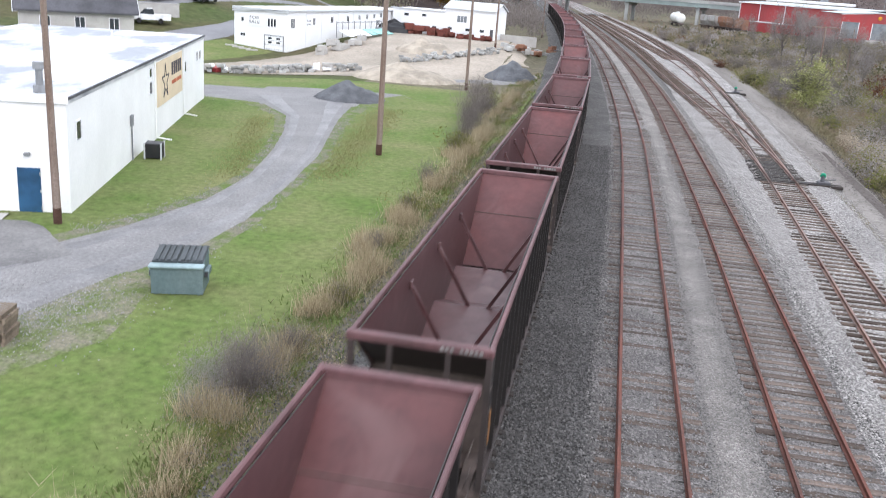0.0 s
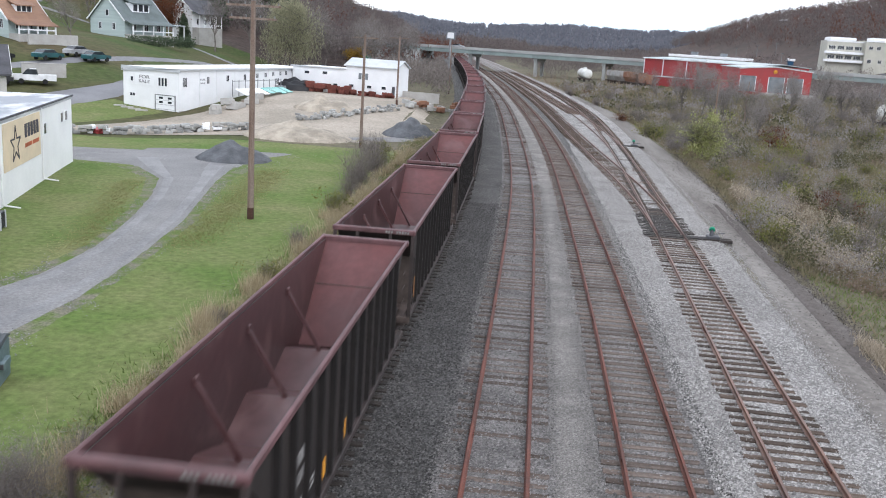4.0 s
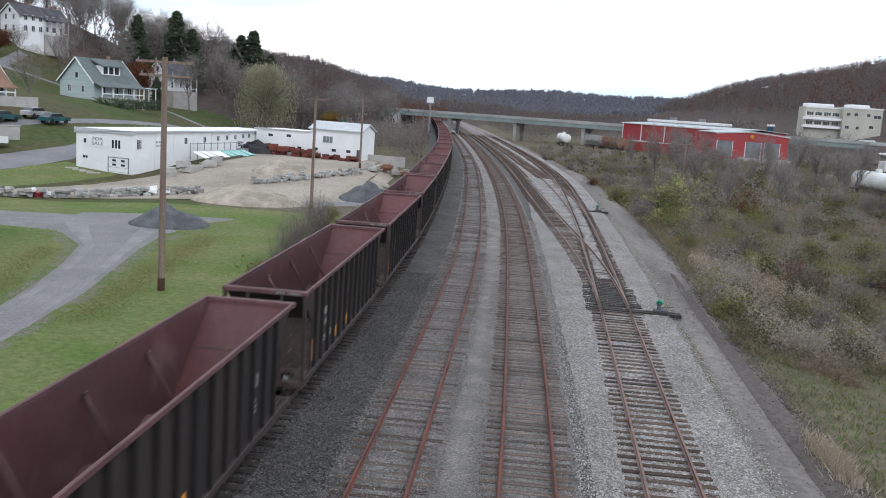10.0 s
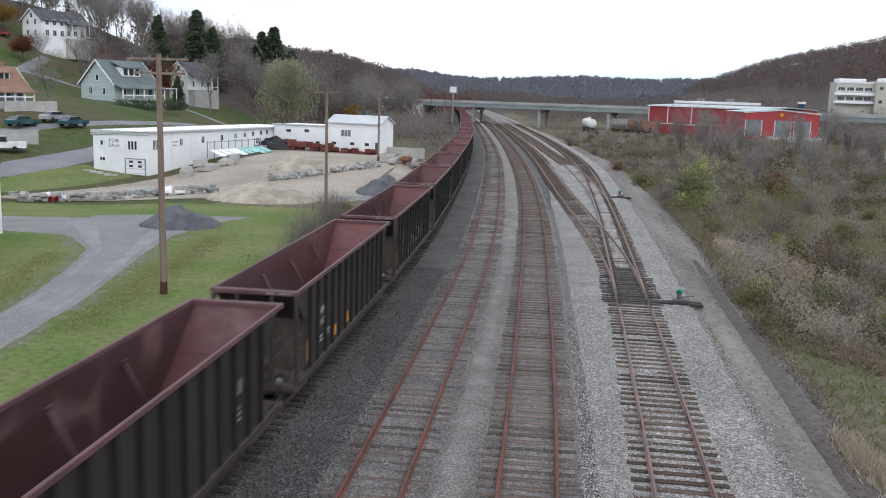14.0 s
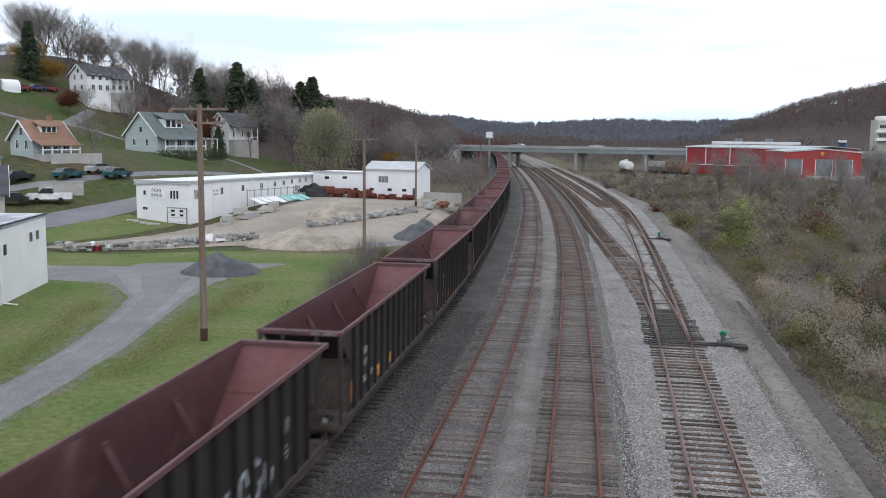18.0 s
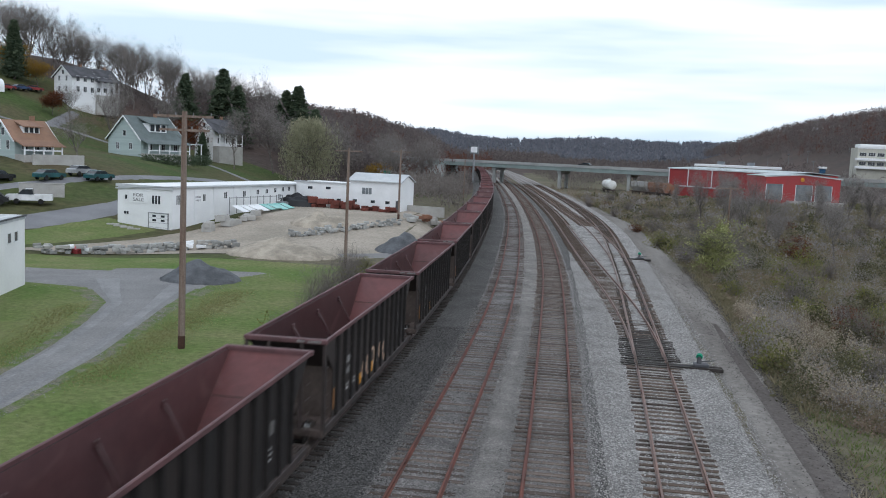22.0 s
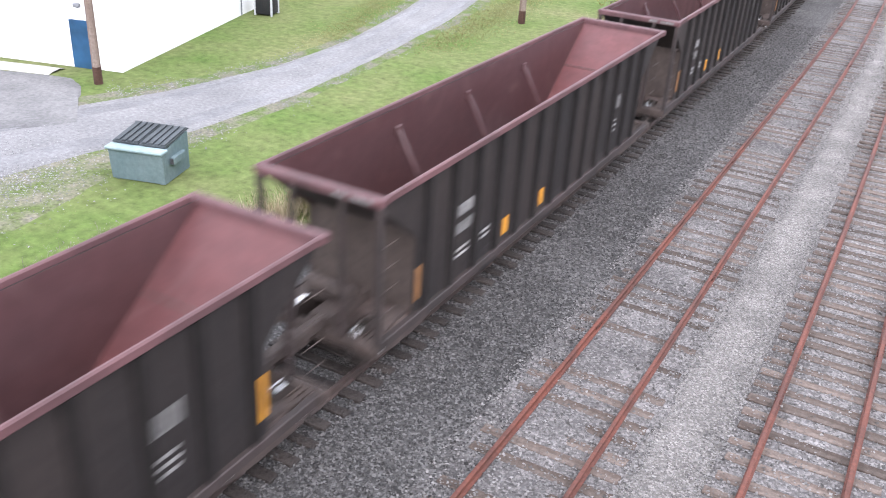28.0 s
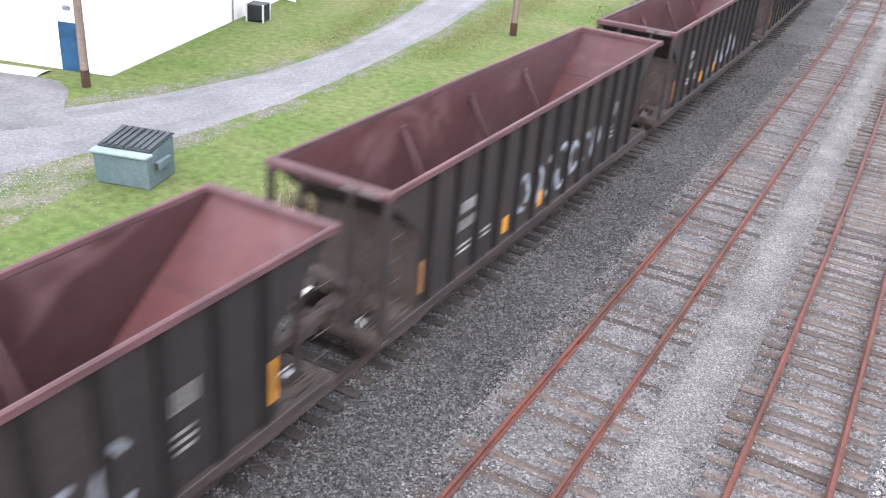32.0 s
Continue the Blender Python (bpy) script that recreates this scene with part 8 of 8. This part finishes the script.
woods("hillside_woods", xs[keep], ys[keep], 11.2, M_WOODS, "leafless grey-brown woods on the valley side", 110, 0.031)
n = 420
xs, ys = rs.uniform(-200, -90, n), rs.uniform(250, 300, n)
woods("hillside_woods", xs, ys, 4.2, M_WOODS, "leafless undergrowth behind the farmhouse", 90, 0.032)
n = 2400
xs, ys = rs.uniform(-300, 20, n), rs.uniform(620, 1500, n)
keep = xs < -20
woods("hillside_woods", xs[keep], ys[keep], 13.0, M_WOODS, "woods on the far valley side", 36, 0.05)
n = 4400
xs, ys = rs.uniform(60, 460, n), rs.uniform(330, 1250, n)
keep = (ground_z(xs, ys) > 14 + 2 * np.sin(xs * 0.05))
woods("hillside_woods", xs[keep], ys[keep], 12.0, M_WOODS, "leafless purple-brown woods on the opposite hill", 84, 0.036)
n = 380
xs, ys = rs.uniform(70, 330, n), rs.uniform(360, 1000, n)
keep = (ground_z(xs, ys) > 14 + 2 * np.sin(xs * 0.05))
woods("rust_woods", xs[keep], ys[keep], 12.0, M_WOODS_RUST, "rust-coloured oaks scattered through the woods", 80, 0.034)
n = 260
xs, ys = rs.uniform(-150, -40, n), rs.uniform(300, 560, n)
woods("rust_woods", xs, ys, 10.0, M_WOODS_RUST, "rust-coloured oaks scattered through the woods", 70)
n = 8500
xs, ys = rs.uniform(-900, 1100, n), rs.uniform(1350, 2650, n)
woods("distant_woods", xs, ys, 15.0, M_WOODS_FAR, "woods at the end of the valley, coloured blue-grey for haze", 30, 0.115)
n = 1400
xs, ys = rs.uniform(-140, 130, n), rs.uniform(480, 1350, n)
keep = (np.abs(xs - LINE_B(ys)) > 30)
woods("distant_woods", xs[keep], ys[keep], 9.0, M_WOODS, "low woods along the valley floor", 40, 0.05)
n = 900
ys = rs.uniform(240, 420, n)
xs = LINE_B(ys) + np.where(rs.uniform(0, 1, n) < 0.55, -rs.uniform(10, 30, n), rs.uniform(22, 60, n))
keep = ~((xs > 8) & (ys < 330) & (xs < 90)) & ~((xs > -52) & (xs < -31) & (ys < 330))
woods("trackside_scrub", xs[keep], ys[keep], 3.6, M_TWIG, "bare scrub beside the distant tracks", 22)
n = 500
ys = rs.uniform(150, 262, n)
xs = LINE_B(ys) - rs.uniform(9.5, 26, n)
keep = (xs < -16) | (ys > 175)
keep &= ~((xs > -60) & (xs < -12) & (ys < 150))
woods("trackside_scrub", xs[keep], ys[keep], 5.0, M_TWIG, "bare scrub and saplings beyond the warehouse", 24)
n = 700
ys = rs.uniform(120, 250, n)
xs = LINE_B(ys) + rs.uniform(24, 80, n)
woods("field_scrub", xs, ys, 1.7, M_TWIG, "bare grey scrub in front of the red buildings", 24)


n = 700
ys = rs.uniform(205, 330, n)
xs = LINE_B(ys) + rs.uniform(17, 42, n)
keep = (xs < 31 - 0.05 * (ys - 205)) & (np.abs(xs - 15) > 3)
woods("field_scrub", xs[keep], ys[keep], 1.5, M_BROWN, "withered scrub beside the parked railcars", 26)
n = 900
ys = rs.uniform(350, 520, n)
xs = LINE_B(ys) + rs.uniform(24, 150, n)
woods("trackside_scrub", xs, ys, 5.5, M_WOODS, "bare woods beyond the overpass", 50)


# ---- sleepers ----
ties(TRACKS["a"], line_a, -20, 330, 26, dark=1, sink=0.0, wide=1.03, rng=random.Random(11))
ties(TRACKS["b"], LINE_B, 2, 400, 68, rng=random.Random(12), sink=0.020)
ties(TRACKS["c"], LINE_C, 2, 400, 68, rng=random.Random(13), sink=0.010)
ties(TRACKS["d"], LINE_D, 2, 53.6, 70, dark=2, pitch=0.54, rng=random.Random(14))
ties(TRACKS["d"], LINE_D, 53.6, 60.2, 70, dark=1, pitch=0.50, wide=1.16, sink=-0.012, rng=random.Random(17))


def midway(one, two):
    return lambda y: (one(y) + two(y)) / 2


def spanning(one, two):
    """How much longer the timbers of a turnout are than a plain sleeper."""
    return lambda y: 1.0 + abs(float(one(y) - two(y))) / 2.56


ties(TRACKS["g"], midway(LINE_D, LINE_G), 60.2, 86, 70, dark=2, wide=spanning(LINE_D, LINE_G), rng=random.Random(15))
ties(TRACKS["d"], LINE_D, 86, 101, 70, dark=2, rng=random.Random(18))
ties(TRACKS["f"], midway(LINE_D, LINE_F), 101, 128, 70, dark=2, wide=spanning(LINE_D, LINE_F), rng=random.Random(16))
ties(TRACKS["d"], LINE_D, 128, 330, 70, dark=2, rng=random.Random(19))
ties(TRACKS["f"], LINE_F, 128, 330, 70, dark=2, rng=random.Random(20))
ties(TRACKS["g"], LINE_G, 86, 330, 70, dark=2, rng=random.Random(21))


def on_overpass(d, lane):
    """A car's pose d metres along the overpass."""
    p = pose(-38.0, 336.6, 6.96, 0, 0, -21.7)
    return p @ pose(d, 2.4 if lane else 6.8, 0, 0, 0, -90 if lane else 90)


def motions():
    """The train rolls away along the main track; cars cross the overpass and climb the hill road."""
    for car, k in TRAIN:
        walk(car, [(t, on_main(train_at(t) + PITCH * k)) for t in range(0, 33)])
    for car, start, lane in zip(OVERPASS_CARS, (-260, -290, 320, -60, 420), (True, True, False, True, False)):
        way = 17 if lane else -17
        walk(car, [(t, on_overpass(start + way * t, lane)) for t in (0, 8, 16, 24, 32)])
    drive = [(0, -39, 300), (8, -41, 266), (14, -49, 230), (19, -57, 195), (23, -58, 168), (28, -55, 140), (32, -57, 122)]
    rows = []
    for i, (t, x, y) in enumerate(drive):
        (_, xa, ya), (_, xb, yb) = drive[max(0, i - 1)], drive[min(len(drive) - 1, i + 1)]
        rows.append((t, pose(x, y, float(ground_z(x, y)) + 0.14, 0, 0, math.degrees(math.atan2(yb - ya, xb - xa)) - 90)))
    walk(ROAD_CAR, rows)


motions()
